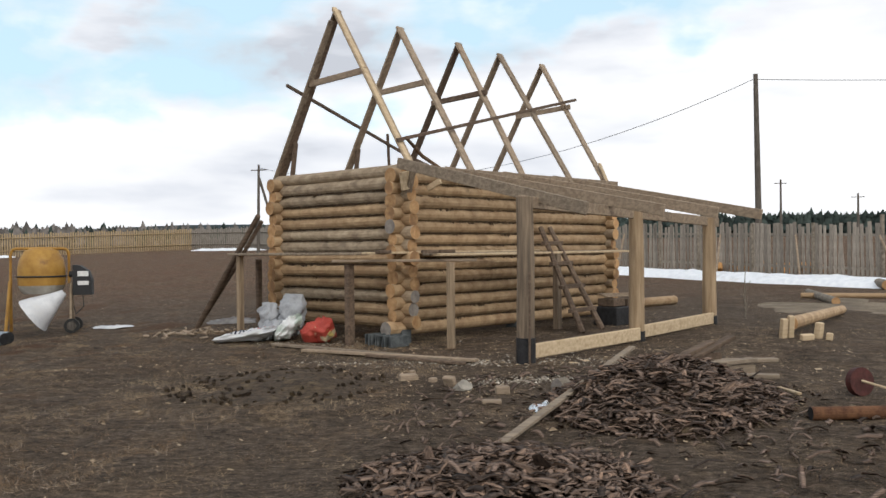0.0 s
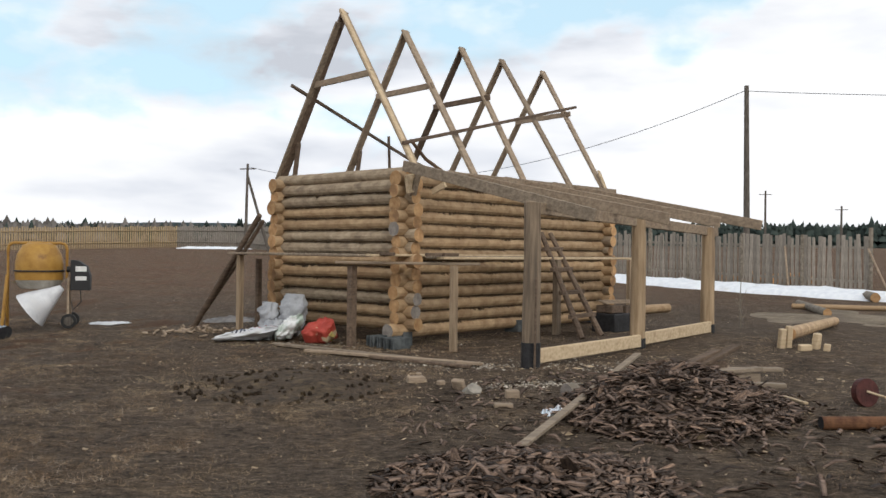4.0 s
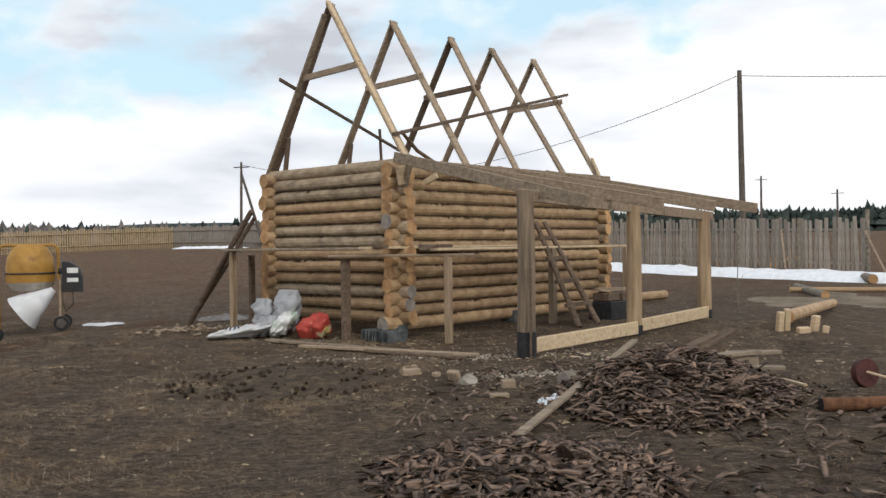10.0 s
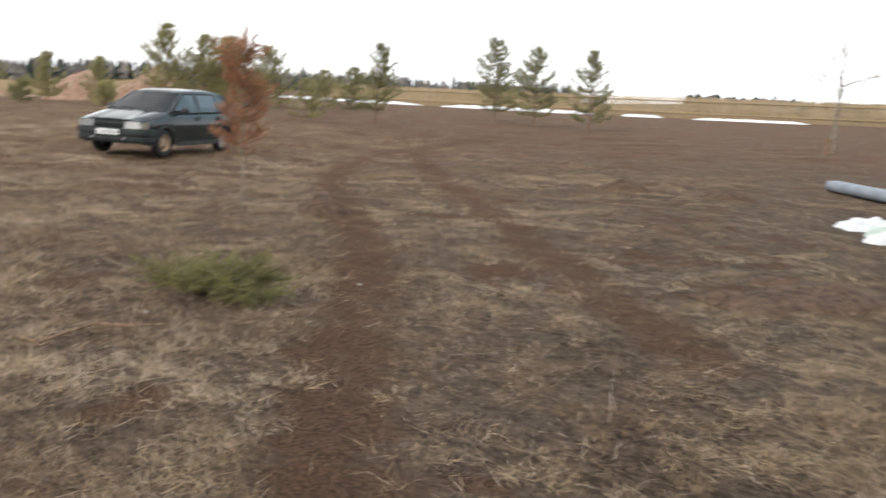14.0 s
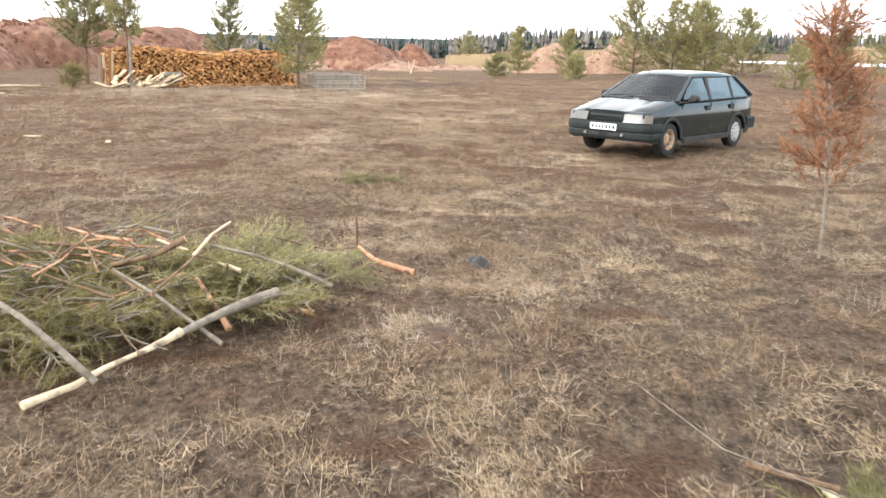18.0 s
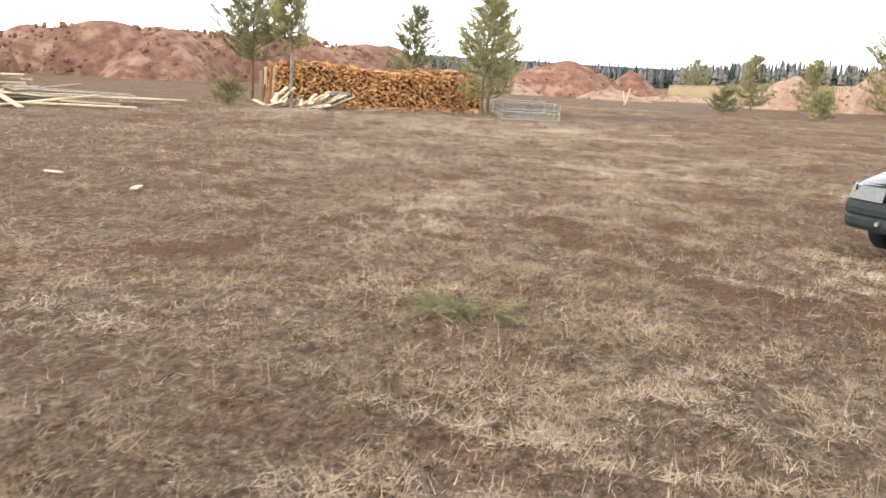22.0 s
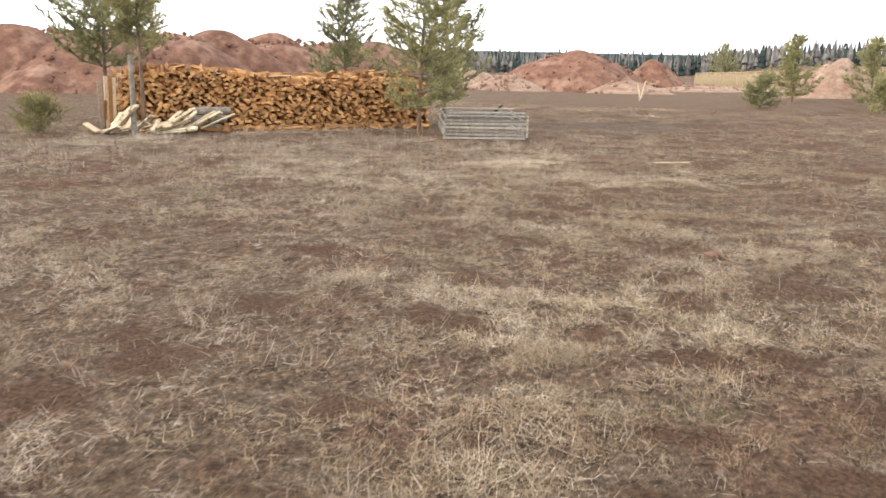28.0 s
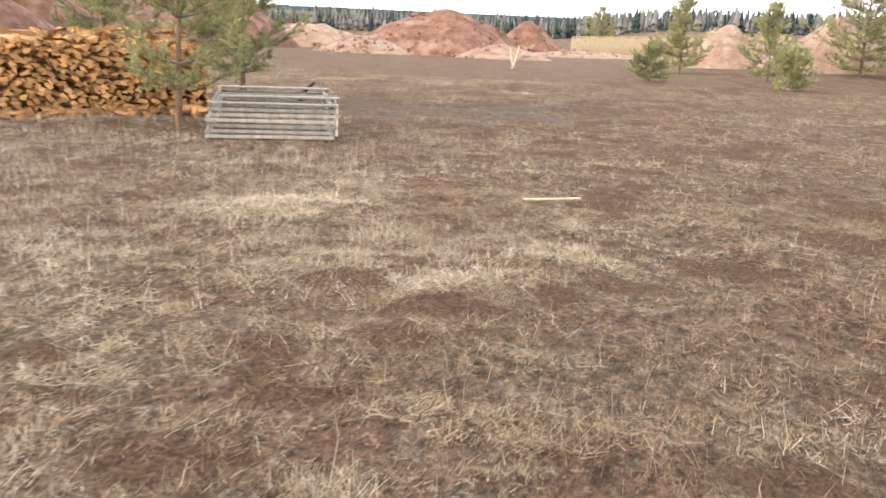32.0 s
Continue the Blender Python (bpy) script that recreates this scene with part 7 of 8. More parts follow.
for k in range(3):
    q = FA + FD * (1.15 + 0.1 * k) + FN * (0.75 + 0.05 * (k % 2))
    mb = MB()
    mb.tube([(q.x, q.y, gz(q.x, q.y) + 0.1 + 0.16 * (k % 3)), (q.x + FD.x * 0.75, q.y + FD.y * 0.75, gz(q.x, q.y) + 0.1 + 0.16 * (k % 3))], [0.085, 0.08], 10, 0, 1, 0.06)
    solo("grey_log", mb, [M["trunk_grey"], M["beam_new"]], (q.x, q.y, gz(q.x, q.y)), "short grey barked log before the firewood stack", "log", "short grey logs")

# ---------------------------------------------------------------- wooden crate panels (stack beside the firewood)
PO = Vector((-35.75, -2.02, gz(-35.75, -2.02)))
PX = Vector((-0.29, 0.957, 0)).normalized()
PY = Vector((-0.957, -0.29, 0)).normalized()
rack = thing("panel_stack", tuple(PO), "stack of low grey slatted wooden frames on the grass", "panel stack")


def rack_bar(name, u0, v0, u1, v1, z, w, h, key="fence_old", label=""):
    mb = MB()
    mb.beam(PO + PX * u0 + PY * v0 + Vector((0, 0, z)), PO + PX * u1 + PY * v1 + Vector((0, 0, z + RNG.uniform(-0.006, 0.006))), w, h, c=0.004)
    part(name, mb, M[key], rack, label)


for k in range(6):
    z, sh, sv = 0.035 + 0.068 * k, RNG.uniform(-0.035, 0.035), RNG.uniform(-0.03, 0.03)
    for v in (0.0, 2.42):
        rack_bar("slat", -0.80 + sh, v + sv, 0.80 + sh, v + sv, z, 0.05, 0.04)
    for u in (-0.76, 0.76):
        rack_bar("cross_slat", u + sh, -0.02 + sv, u + sh, 2.44 + sv, z + 0.034, 0.05, 0.026)
for v, w, sh in ((0.02, 0.13, 0.0), (0.95, 0.12, 0.1), (1.22, 0.08, 0.1), (2.35, 0.13, 0.03)):
    rack_bar("slat", -0.80 + sh, v, 0.80 + sh, v, 0.455, w, 0.024)
for u, v in ((0.80, 0.05), (0.84, 1.0), (0.80, 2.35), (-0.78, 2.3)):
    rack_bar("corner_block", u, v - 0.04, u, v + 0.04, 0.26, 0.035, 0.40, "white_branch", "pale corner block")
mb = MB()
q = PO + PX * 0.35 + PY * 3.2
mb.tube([(q.x, q.y, gz(q.x, q.y)), (q.x, q.y + 0.12, gz(q.x, q.y) + 0.4), (q.x, q.y + 0.32, gz(q.x, q.y) + 0.58)], [0.05, 0.04, 0.02], 7)
mb.tube([(q.x, q.y + 0.1, gz(q.x, q.y) + 0.3), (q.x, q.y + 0.3, gz(q.x, q.y) + 0.36)], [0.03, 0.015], 7)
solo("dark_snag", mb, M["tar_hollow_black"], (q.x, q.y, gz(q.x, q.y)), "charred forked branch behind the panel stack", "branch")

# ---------------------------------------------------------------- lumber piles
lum = thing("lumber_pile", (-30.0, -17.0, gz(-30, -17)), "pile of fresh sawn boards between upright stakes", "lumber pile")
LD = Vector((0.62, -0.78, 0))
LN = Vector((0.78, 0.62, 0))
for r in range(5):
    for c in range(4):
        o = Vector((-31.5, -15.2, 0)) + LN * (c * 0.2 + RNG.uniform(-0.03, 0.03)) + LD * RNG.uniform(-0.4, 0.4)
        mb = MB()
        mb.beam(o + Vector((0, 0, gz(o.x, o.y) + 0.1 + 0.1 * r)), o + LD * 7.0 + Vector((0, 0, gz(o.x, o.y) + 0.1 + 0.1 * r)), 0.17, 0.05)
        part("board", mb, M["beam_new" if (r + c) % 3 else "beam"], lum)
for s in (0.8, 3.5):
    o = Vector((-31.5, -15.2, 0)) + LD * s + LN * 0.75
    mb = MB()
    mb.beam((o.x, o.y, gz(o.x, o.y) - 0.1), (o.x, o.y, gz(o.x, o.y) + 1.25), 0.09, 0.09)
    part("stake", mb, M["beam_new"], lum)
for k in range(34):
    x, y = -28.8 + RNG.gauss(0, 0.9), -14.8 + RNG.gauss(0, 1.2)
    a, ln = RNG.gauss(2.2, 0.5), RNG.uniform(1.4, 3.6)
    mb = MB()
    mb.beam((x, y, gz(x, y) + 0.04 + 0.012 * k % 0.3), (x + ln * math.cos(a), y + ln * math.sin(a), gz(x, y) + 0.05 + RNG.uniform(0, 0.25)), RNG.uniform(0.09, 0.17), 0.03)
    solo("loose_board", mb, M[RNG.choice(("beam", "beam_new", "beam", "fence_old"))], (x, y, gz(x, y)), "loose weathered board in a tumbled pile", "board", "loose boards")
for a, b, lift in (((-27.0, -11.7), (-28.3, -14.6), 0.75), ((-29.3, -10.8), (-28.6, -11.9), 0.05), ((-29.0, -10.2), (-27.5, -12.3), 0.05), ((-27.2, -12.4), (-29.6, -11.6), 0.15)):
    mb = MB()
    mb.beam((*a, gz(*a) + 0.04), (*b, gz(*b) + 0.05 + lift), 0.14, 0.04)
    solo("loose_board", mb, M["beam_new"], (*a, gz(*a)), "bright fresh board lying in the grass", "board", "loose boards")
for x, y, ln, a in ((-18.56, -4.04, 0.3, 0.3), (-19.1, -5.4, 0.3, 1.2), (-18.1, -6.6, 0.6, 1.5), (-32.6, 1.5, 0.55, 1.9)):
    mb = MB()
    mb.beam((x - ln / 2 * math.cos(a), y - ln / 2 * math.sin(a), gz(x, y) + 0.035), (x + ln / 2 * math.cos(a), y + ln / 2 * math.sin(a), gz(x, y) + 0.045), 0.07 if ln < 0.5 else 0.025, 0.02)
    solo("pale_chip", mb, M["beam_new"], (x, y, gz(x, y)), "pale piece of split wood lying in the grass", "wood piece", "pale wood pieces")

# ---------------------------------------------------------------- heap of cut pine branches
def bough(mb_w, tips, dirs, o, d, ln, rng, r=0.012):
    """A cut bough: a bent stem with side shoots that carry needles."""
    d = d.normalized()
    e = o + d * ln + Vector((0, 0, rng.uniform(-0.05, 0.12) * ln))
    mid = o.lerp(e, 0.5) + Vector((0, 0, 0.08 * ln))
    mb_w.tube([o, mid, e], [r, r * 0.7, r * 0.3], 5)
    for q in np.arange(0.25, 1.02, 0.1):
        c = o.lerp(mid, q * 2) if q < 0.5 else mid.lerp(e, q * 2 - 1)
        for s in (-1, 1):
            f = (d * 0.7 + d.cross(Vector((0, 0, 1))) * s * rng.uniform(0.4, 1.0) + Vector((0, 0, rng.gauss(0, 0.3)))).normalized()
            sl = rng.uniform(0.12, 0.30) * (1.2 - 0.5 * q)
            mb_w.tube([c, c + f * sl], [r * 0.4, 0.0025], 4)
            for z in (0.45, 0.75, 1.0):
                tips.append(c + f * sl * z)
                dirs.append(f * 0.10)


rng = random.Random(77)
bx, by = -9.95, -1.65
heap = thing("branch_heap", (bx, by, gz(bx, by)), "heap of cut pine branches with green needles", "branch heap")
wood, tips, dirs = MB(), [], []
for k in range(190):
    q, a = math.sqrt(rng.random()), rng.uniform(0, 6.283)
    x, y = bx + 0.95 * q * math.cos(a), by + 1.25 * q * math.sin(a)
    a = rng.uniform(0, 6.283)
    z = gz(x, y) + 0.03 + 0.30 * max(0, 1 - q * q) * rng.uniform(0.2, 1)
    bough(wood, tips, dirs, Vector((x, y, z)), Vector((math.cos(a), math.sin(a), rng.uniform(-0.1, 0.25))), rng.uniform(0.35, 0.75), rng, 0.009)
for k in range(20):
    x, y = -10.55 + rng.gauss(0, 0.2), -0.35 + rng.gauss(0, 0.22)
    a = rng.uniform(0, 6.283)
    bough(wood, tips, dirs, Vector((x, y, gz(x, y) + rng.uniform(0.04, 0.12))), Vector((math.cos(a), math.sin(a), rng.uniform(0, 0.4))), rng.uniform(0.3, 0.5), rng)
part("twig_mass", wood, M["trunk_grey"], heap)
vs, fs = needles(tips, dirs, rng, 15, 0.058, 0.0023, 0.6)
half = len(fs) // 5 * 4
base = Vector(BASE[heap])
bulk("needle_mass", [v - base for v in vs[:half * 3]], fs[:half], [M["needle_cut"]], "yellow-green needles", "", kind="stuff", parent=heap)
bulk("needle_mass", [v - base for v in vs[half * 3:]], [tuple(i - half * 3 for i in f) for f in fs[half:]], [M["needle"]], "fresh green needles", "", kind="stuff", parent=heap)
for k in range(110):
    q, a = math.sqrt(rng.random()), rng.uniform(0, 6.283)
    x, y = bx + 0.95 * q * math.cos(a), by + 1.05 * q * math.sin(a) + 0.1
    a, ln = rng.uniform(0, 6.283), rng.uniform(0.35, 0.95)
    d = Vector((math.cos(a), math.sin(a), abs(rng.gauss(0.1, 0.3))))
    o = Vector((x, y, gz(x, y) + 0.05 + 0.3 * rng.random() * (1 - q * q)))
    mb = MB()
    mb.tube([o, o + d * ln * 0.35 + Vector((0.03, 0.02, 0.05)), o + d * ln * 0.7 + Vector((rng.gauss(0, 0.05), rng.gauss(0, 0.05), 0.03)), o + d * ln], [0.007, 0.0055, 0.004, 0.002], 5)
    part("bare_twig", mb, M[("trunk_grey", "trunk", "trunk_grey", "trunk_grey", "trunk")[k % 5]], heap)


def cut_stick(pts, r, key, label, lift=0.0, end="end"):
    mb = MB()
    ps = [Vector((x, y, gz(x, y) + z + lift)) for x, y, z in pts]
    n = len(ps)
    mb.tube(ps, [r * (1 - 0.45 * i / (n - 1)) for i in range(n)], 10, 0, 1, 0.08, pts[0][0])
    return solo("cut_branch", mb, [M[key], M[end]], (ps[0].x, ps[0].y, gz(ps[0].x, ps[0].y)), label, "branch", "cut branches")


cut_stick(((-8.39, -1.03, 0.03), (-8.60, -0.88, 0.06), (-8.76, -0.79, 0.09), (-8.94, -0.65, 0.13)), 0.021, "white_branch", "half-peeled pale branch lying before the heap", end="white_branch")
cut_stick(((-9.69, -0.10, 0.24), (-9.52, -0.25, 0.22), (-9.36, -0.36, 0.19), (-9.12, -0.53, 0.15)), 0.033, "trunk_grey", "grey barked end of a half-peeled branch", end="end")
cut_stick(((-9.14, -0.52, 0.155), (-9.05, -0.57, 0.145), (-8.9, -0.68, 0.12)), 0.026, "white_branch", "freshly stripped middle of the pale branch", end="white_branch")
cut_stick(((-8.58, -0.77, 0.10), (-8.60, -0.92, 0.22), (-8.66, -1.12, 0.36), (-8.8, -1.4, 0.46), (-9.0, -1.75, 0.5)), 0.020, "trunk_grey", "grey lichened branch with a fresh orange end", end="end")
cut_stick(((-9.38, -0.32, 0.10), (-9.48, -0.41, 0.2), (-9.62, -0.55, 0.31)), 0.019, "peel_branch", "orange flaking cut branch leaning on the heap")
cut_stick(((-9.93, 0.08, 0.05), (-9.92, -0.08, 0.07), (-9.9, -0.25, 0.09), (-9.85, -0.5, 0.14)), 0.018, "peel_branch", "orange cut branch under the heap")
cut_stick(((-10.22, 0.16, 0.10), (-10.2, 0.02, 0.18), (-10.24, -0.15, 0.24), (-10.3, -0.35, 0.29), (-10.3, -0.7, 0.36)), 0.017, "trunk_grey", "grey lichened branch on the heap with an orange end", end="end")
cut_stick(((-9.2, -0.32, 0.06), (-9.27, -0.52, 0.18), (-9.32, -0.7, 0.3), (-9.42, -0.95, 0.42)), 0.015, "trunk_grey", "grey crooked branch leaning on the heap", end="end")
cut_stick(((-10.95, 0.68, 0.03), (-11.0, 0.55, 0.05), (-11.04, 0.42, 0.08), (-11.14, 0.33, 0.11), (-11.22, 0.25, 0.16)), 0.025, "peel_branch", "orange peeled forked branch at the edge of the heap")
cut_stick(((-11.21, 0.25, 0.15), (-11.15, 0.26, 0.28), (-11.12, 0.25, 0.4), (-11.14, 0.19, 0.5), (-11.1, 0.09, 0.6)), 0.009, "trunk", "thin bent twig rising from the orange branch")
cut_stick(((-11.2, 0.24, 0.15), (-11.02, 0.09, 0.2), (-10.93, -0.1, 0.25), (-10.88, -0.3, 0.3)), 0.009, "trunk", "thin arched twig of the orange branch")
cut_stick(((-11.05, 0.41, 0.08), (-10.98, 0.30, 0.07), (-10.9, 0.2, 0.03)), 0.008, "trunk", "short side twig of the orange branch")
cut_stick(((-9.74, -0.59, 0.4), (-9.92, -0.52, 0.5), (-10.2, -0.47, 0.52)), 0.011, "white_branch", "thin pale stripped twig on the heap", end="white_branch")
cut_stick(((-9.9, -0.35, 0.3), (-10.0, -0.6, 0.34), (-10.1, -0.9, 0.4)), 0.014, "white_branch", "thin pale stripped twig on the heap", end="white_branch")
cut_stick(((-9.92, -0.68, 0.46), (-9.9, -0.85, 0.36), (-9.85, -1.1, 0.3)), 0.022, "trunk", "brown cut stick standing out of the heap", end="end")
for k in range(20):
    x, y = -9.9 + rng.gauss(0, 0.16), -1.05 + rng.uniform(-0.65, 0.35)
    a, ln = rng.gauss(-1.75, 0.3), rng.uniform(0.4, 0.75)
    z = 0.12 + 0.36 * rng.random()
    cut_stick(((x, y, z), (x + ln * 0.5 * math.cos(a), y + ln * 0.5 * math.sin(a), z + rng.uniform(-0.02, 0.05)), (x + ln * math.cos(a), y + ln * math.sin(a), z + 0.08 * rng.random())), rng.uniform(0.006, 0.012), rng.choice(("peel_branch", "trunk", "peel_branch", "trunk_grey")), "short orange-brown cut branch stacked on the heap")
for k in range(20):
    x, y = -9.55 + rng.uniform(-0.45, 0.4), -0.95 + rng.uniform(-0.75, 0.45)
    a, ln = rng.uniform(2.0, 5.2), rng.uniform(0.35, 0.8)
    z = 0.14 + 0.3 * rng.random()
    cut_stick(((x, y, z), (x + ln * 0.5 * math.cos(a), y + ln * 0.5 * math.sin(a), z + 0.05), (x + ln * math.cos(a), y + ln * math.sin(a), z + 0.16 * rng.random())), rng.uniform(0.006, 0.012), rng.choice(("trunk", "trunk_grey", "peel_branch", "trunk_grey")), "short cut stick with a fresh orange end", end="end")

# the single bough in the grass, hose, stones
rng = random.Random(9)
wood, tips, dirs = MB(), [], []
bo = thing("pine_bough", (-7.4, 2.4, gz(-7.4, 2.4)), "single cut green pine bough lying in dry grass", "bough")
wood.tube([(-8.75, 1.8, gz(-8.75, 1.8) + 0.05), (-8.0, 1.98, gz(-8.0, 1.98) + 0.06), (-7.35, 2.45, gz(-7.35, 2.45) + 0.09), (-6.6, 2.9, gz(-6.6, 2.9) + 0.03)], [0.002, 0.003, 0.005, 0.003], 7)
for k in range(26):
    o = Vector((-7.30, 2.20, 0)).lerp(Vector((-6.92, 2.64, 0)), rng.random()) + Vector((rng.gauss(0, 0.06), rng.gauss(0, 0.06), 0))
    o.z = gz(o.x, o.y) + rng.uniform(0.04, 0.1)
    bough(wood, tips, dirs, o, Vector((rng.gauss(0.0, 0.6), rng.gauss(0.3, 0.6), rng.uniform(-0.05, 0.3))), rng.uniform(0.16, 0.29), rng, 0.005)
part("stem", wood, M["trunk_grey"], bo)
vs, fs = needles(tips, dirs, rng, 14, 0.065, 0.0024, 0.5)
b0 = Vector(BASE[bo])
bulk("needle_mass", [v - b0 for v in vs], fs, [M["needle_dull"]], "dull green needles", "", kind="stuff", parent=bo)
for x, y, n in ((-15.28, 0.09, 5),):
    sprig = thing("green_sprig", (x, y, gz(x, y)), "small green pine sprig in the dry grass", "sprig")
    w2, t2, d2 = MB(), [], []
    for k in range(n):
        bough(w2, t2, d2, Vector((x + rng.gauss(0, 0.07), y + rng.gauss(0, 0.10), gz(x, y) + 0.03)), Vector((rng.gauss(0, 1), rng.gauss(0, 1), 0.1)), 0.15, rng, 0.004)
    part("stem", w2, M["trunk_grey"], sprig)["kind"] = "stuff"
    vs, fs = needles(t2, d2, rng, 12, 0.05, 0.002, 0.5)
    bulk("needle_mass", [v - BASE[sprig] for v in vs], fs, [M["needle_dull"]], "", "", kind="stuff", parent=sprig)
for line, r in ((((-6.38, 1.1), (-6.25, 1.22), (-6.4, 1.38), (-6.58, 1.62)), 0.013), (((-6.5, 1.55), (-6.42, 1.75), (-6.45, 1.95)), 0.01), (((-7.92, 2.05), (-7.83, 2.2), (-7.76, 2.36)), 0.016)):
    mb = MB()
    mb.tube([(x, y, gz(x, y) + r + 0.012) for x, y in line], [r, r * 0.9, r * 0.7, r * 0.4][:len(line)], 7)
    solo("fallen_twig", mb, M["trunk"], (*line[0], gz(*line[0])), "dark crooked fallen twig in the grass", "twig", "fallen twigs")
for x, y, s, key in ((-6.77, 1.89, 0.03, "stone"), (-6.15, 0.78, 0.022, "white_branch"), (-4.82, -0.01, 0.03, "stone"), (-7.76, 2.33, 0.04, "white_branch"), (-5.5, 0.35, 0.025, "stone"), (-7.3, 3.6, 0.03, "stone")):
    mb = MB()
    lump(mb, x, y, -0.01, s * 1.5, s, s * 0.55, x, 10, 5, 0.4, sharp=2.6)
    solo("field_stone", mb, M[key], (x, y, gz(x, y)), "small pale stone in the dry grass", "stone", "stones", smooth=True)
mb = MB()
mb.tube([(-5.9, -1.2 + 0.35 * k, gz(-5.9, -1.2 + 0.35 * k) + 0.012 + 0.01 * math.sin(k)) if k < 0 else (-5.95 - 0.05 * k + 0.05 * math.sin(k * 1.3), -1.2 + 0.32 * k, gz(-6, -1.2 + 0.32 * k) + 0.02) for k in range(7)], 0.003, 5)
solo("black_hose", mb, M["black_plastic"], (-6, -1.2, gz(-6, -1.2)), "thin dark hose lying in the grass", "hose")
mb = MB()
cloth(mb, -11.27, 1.17, 0.22, 0.13, 0.08, 0.3, 2.9, n=10)
solo("black_rag", mb, M["black_plastic"], (-11.27, 1.17, gz(-11.27, 1.17)), "small crumpled black rag in the grass", "rag", smooth=True)
mb = MB()
mb.box(Matrix.Translation((-26.06, 1.87, gz(-26.06, 1.87) + 0.02)) @ pose(0, 0, 0, 8, 0, 30), 0.13, 0.09, 0.03, 0.008)
solo("brick_shard", mb, M["clay"], (-26.06, 1.87, gz(-26.06, 1.87)), "flat shard of red brick in the grass", "brick shard")
for x, y, r in ((-9.5, 0.85, 0.33),):
    mb = MB()
    lump(mb, x, y, -0.02, r, r * 0.7, 0.06, x * 1.3, 18, 6, 0.6, turn=x, sharp=1.4)
    solo("moss_hummock", mb, M["soil"], (x, y, gz(x, y)), "low hummock of brown moss and soil in the grass", "hummock", smooth=True)

# bare churned soil beyond the panel stack
for x, y, rx, ry, h in ((-40.9, -0.5, 0.9, 2.4, 0.10), (-42.4, 0.9, 0.7, 1.8, 0.10), (-39.9, -1.5, 0.6, 1.2, 0.08), (-44.6, 2.4, 0.5, 1.2, 0.08), (-45.8, -0.2, 0.5, 1.0, 0.1)):
    mb = MB()
    lump(mb, x, y, -0.02, rx, ry, h, x * 0.7, 26, 8, 0.7, sharp=1.3)
    solo("churned_soil", mb, M["soil"], (x, y, gz(x, y)), "patch of dark churned soil in the meadow", "soil", "churned soil patches", smooth=True)

# ---------------------------------------------------------------- car
CAR_TURN = radians(-44.1)
CF = Vector((math.cos(CAR_TURN), math.sin(CAR_TURN), 0))
CL = Vector((-CF.y, CF.x, 0))
CS = 0.875
CC = Vector((-19.325, 4.62, gz(-19.325, 4.62) + 0.005))
CAR_ROT = CF.to_track_quat("X", "Z").to_matrix().to_4x4()
car = thing("hatchback_car", tuple(CC), "old dark green five-door hatchback parked on the meadow", "car")


def cp(x, y, z):
    return CC + (CF * x + CL * y) * CS + Vector((0, 0, z * CS))


WB_F, WB_R, ARCH = 1.23, -1.23, 0.345


def lerp_at(x, pairs):
    return float(np.interp(x, [p[0] for p in pairs], [p[1] for p in pairs]))


def body_low(x):
    low = 0.235 if abs(x) < 1.7 else 0.235 + 0.06 * (abs(x) - 1.7) / 0.3
    for c in (WB_F, WB_R):
        if abs(x - c) < ARCH:
            low = max(low, 0.27 + math.sqrt(ARCH**2 - (x - c) ** 2))
    return low


BODY_TOP = ((-1.97, 0.80), (-1.93, 0.90), (-1.80, 0.945), (-1.0, 0.925), (0.0, 0.905), (0.95, 0.915), (1.2, 0.875), (1.6, 0.800), (1.86, 0.748), (1.95, 0.722))
BODY_HALF = ((-1.97, 0.70), (-1.88, 0.765), (-1.6, 0.80), (-1.2, 0.818), (0.0, 0.825), (1.0, 0.820), (1.45, 0.808), (1.75, 0.79), (1.88, 0.765), (1.95, 0.70))
xs = sorted(set([round(v, 3) for v in np.linspace(-1.97, 1.95, 46)] + [round(c + ARCH * math.cos(a), 3) for c in (WB_F, WB_R) for a in np.linspace(0, math.pi, 19)]))
mb, rows = MB(), []
for x in xs:
    hw, zt, zl = lerp_at(x, BODY_HALF), lerp_at(x, BODY_TOP), body_low(x)
    up = lambda z, k: max(z, zl + 0.012 * k)  # noqa: E731
    side = [(0.0, zt + 0.028), (hw * 0.45, zt + 0.022), (hw * 0.78, zt + 0.008), (hw * 0.90, zt - 0.004), (hw * 0.935, zt - 0.022), (hw * 0.955, up(zt - 0.06, 5)), (hw * 0.985, up(0.735, 4)), (hw * 0.998, up(0.68, 3)),
            (hw, up(0.56, 2)), (hw * 0.992, up(0.42, 1)), (hw * 0.965, zl)]
    rows.append([cp(x, -y, z) for y, z in side[::-1]] + [cp(x, y, z) for y, z in side[1:]])
mb.sheet(rows)
n_row = len(rows[0])
mb.add(rows[0], [tuple(range(n_row))])
mb.add(rows[-1], [tuple(range(n_row))[::-1]])
body = part("body", mb, M["paint"], car, "dark green glossy bodywork", smooth=True)
mb, rows = MB(), []
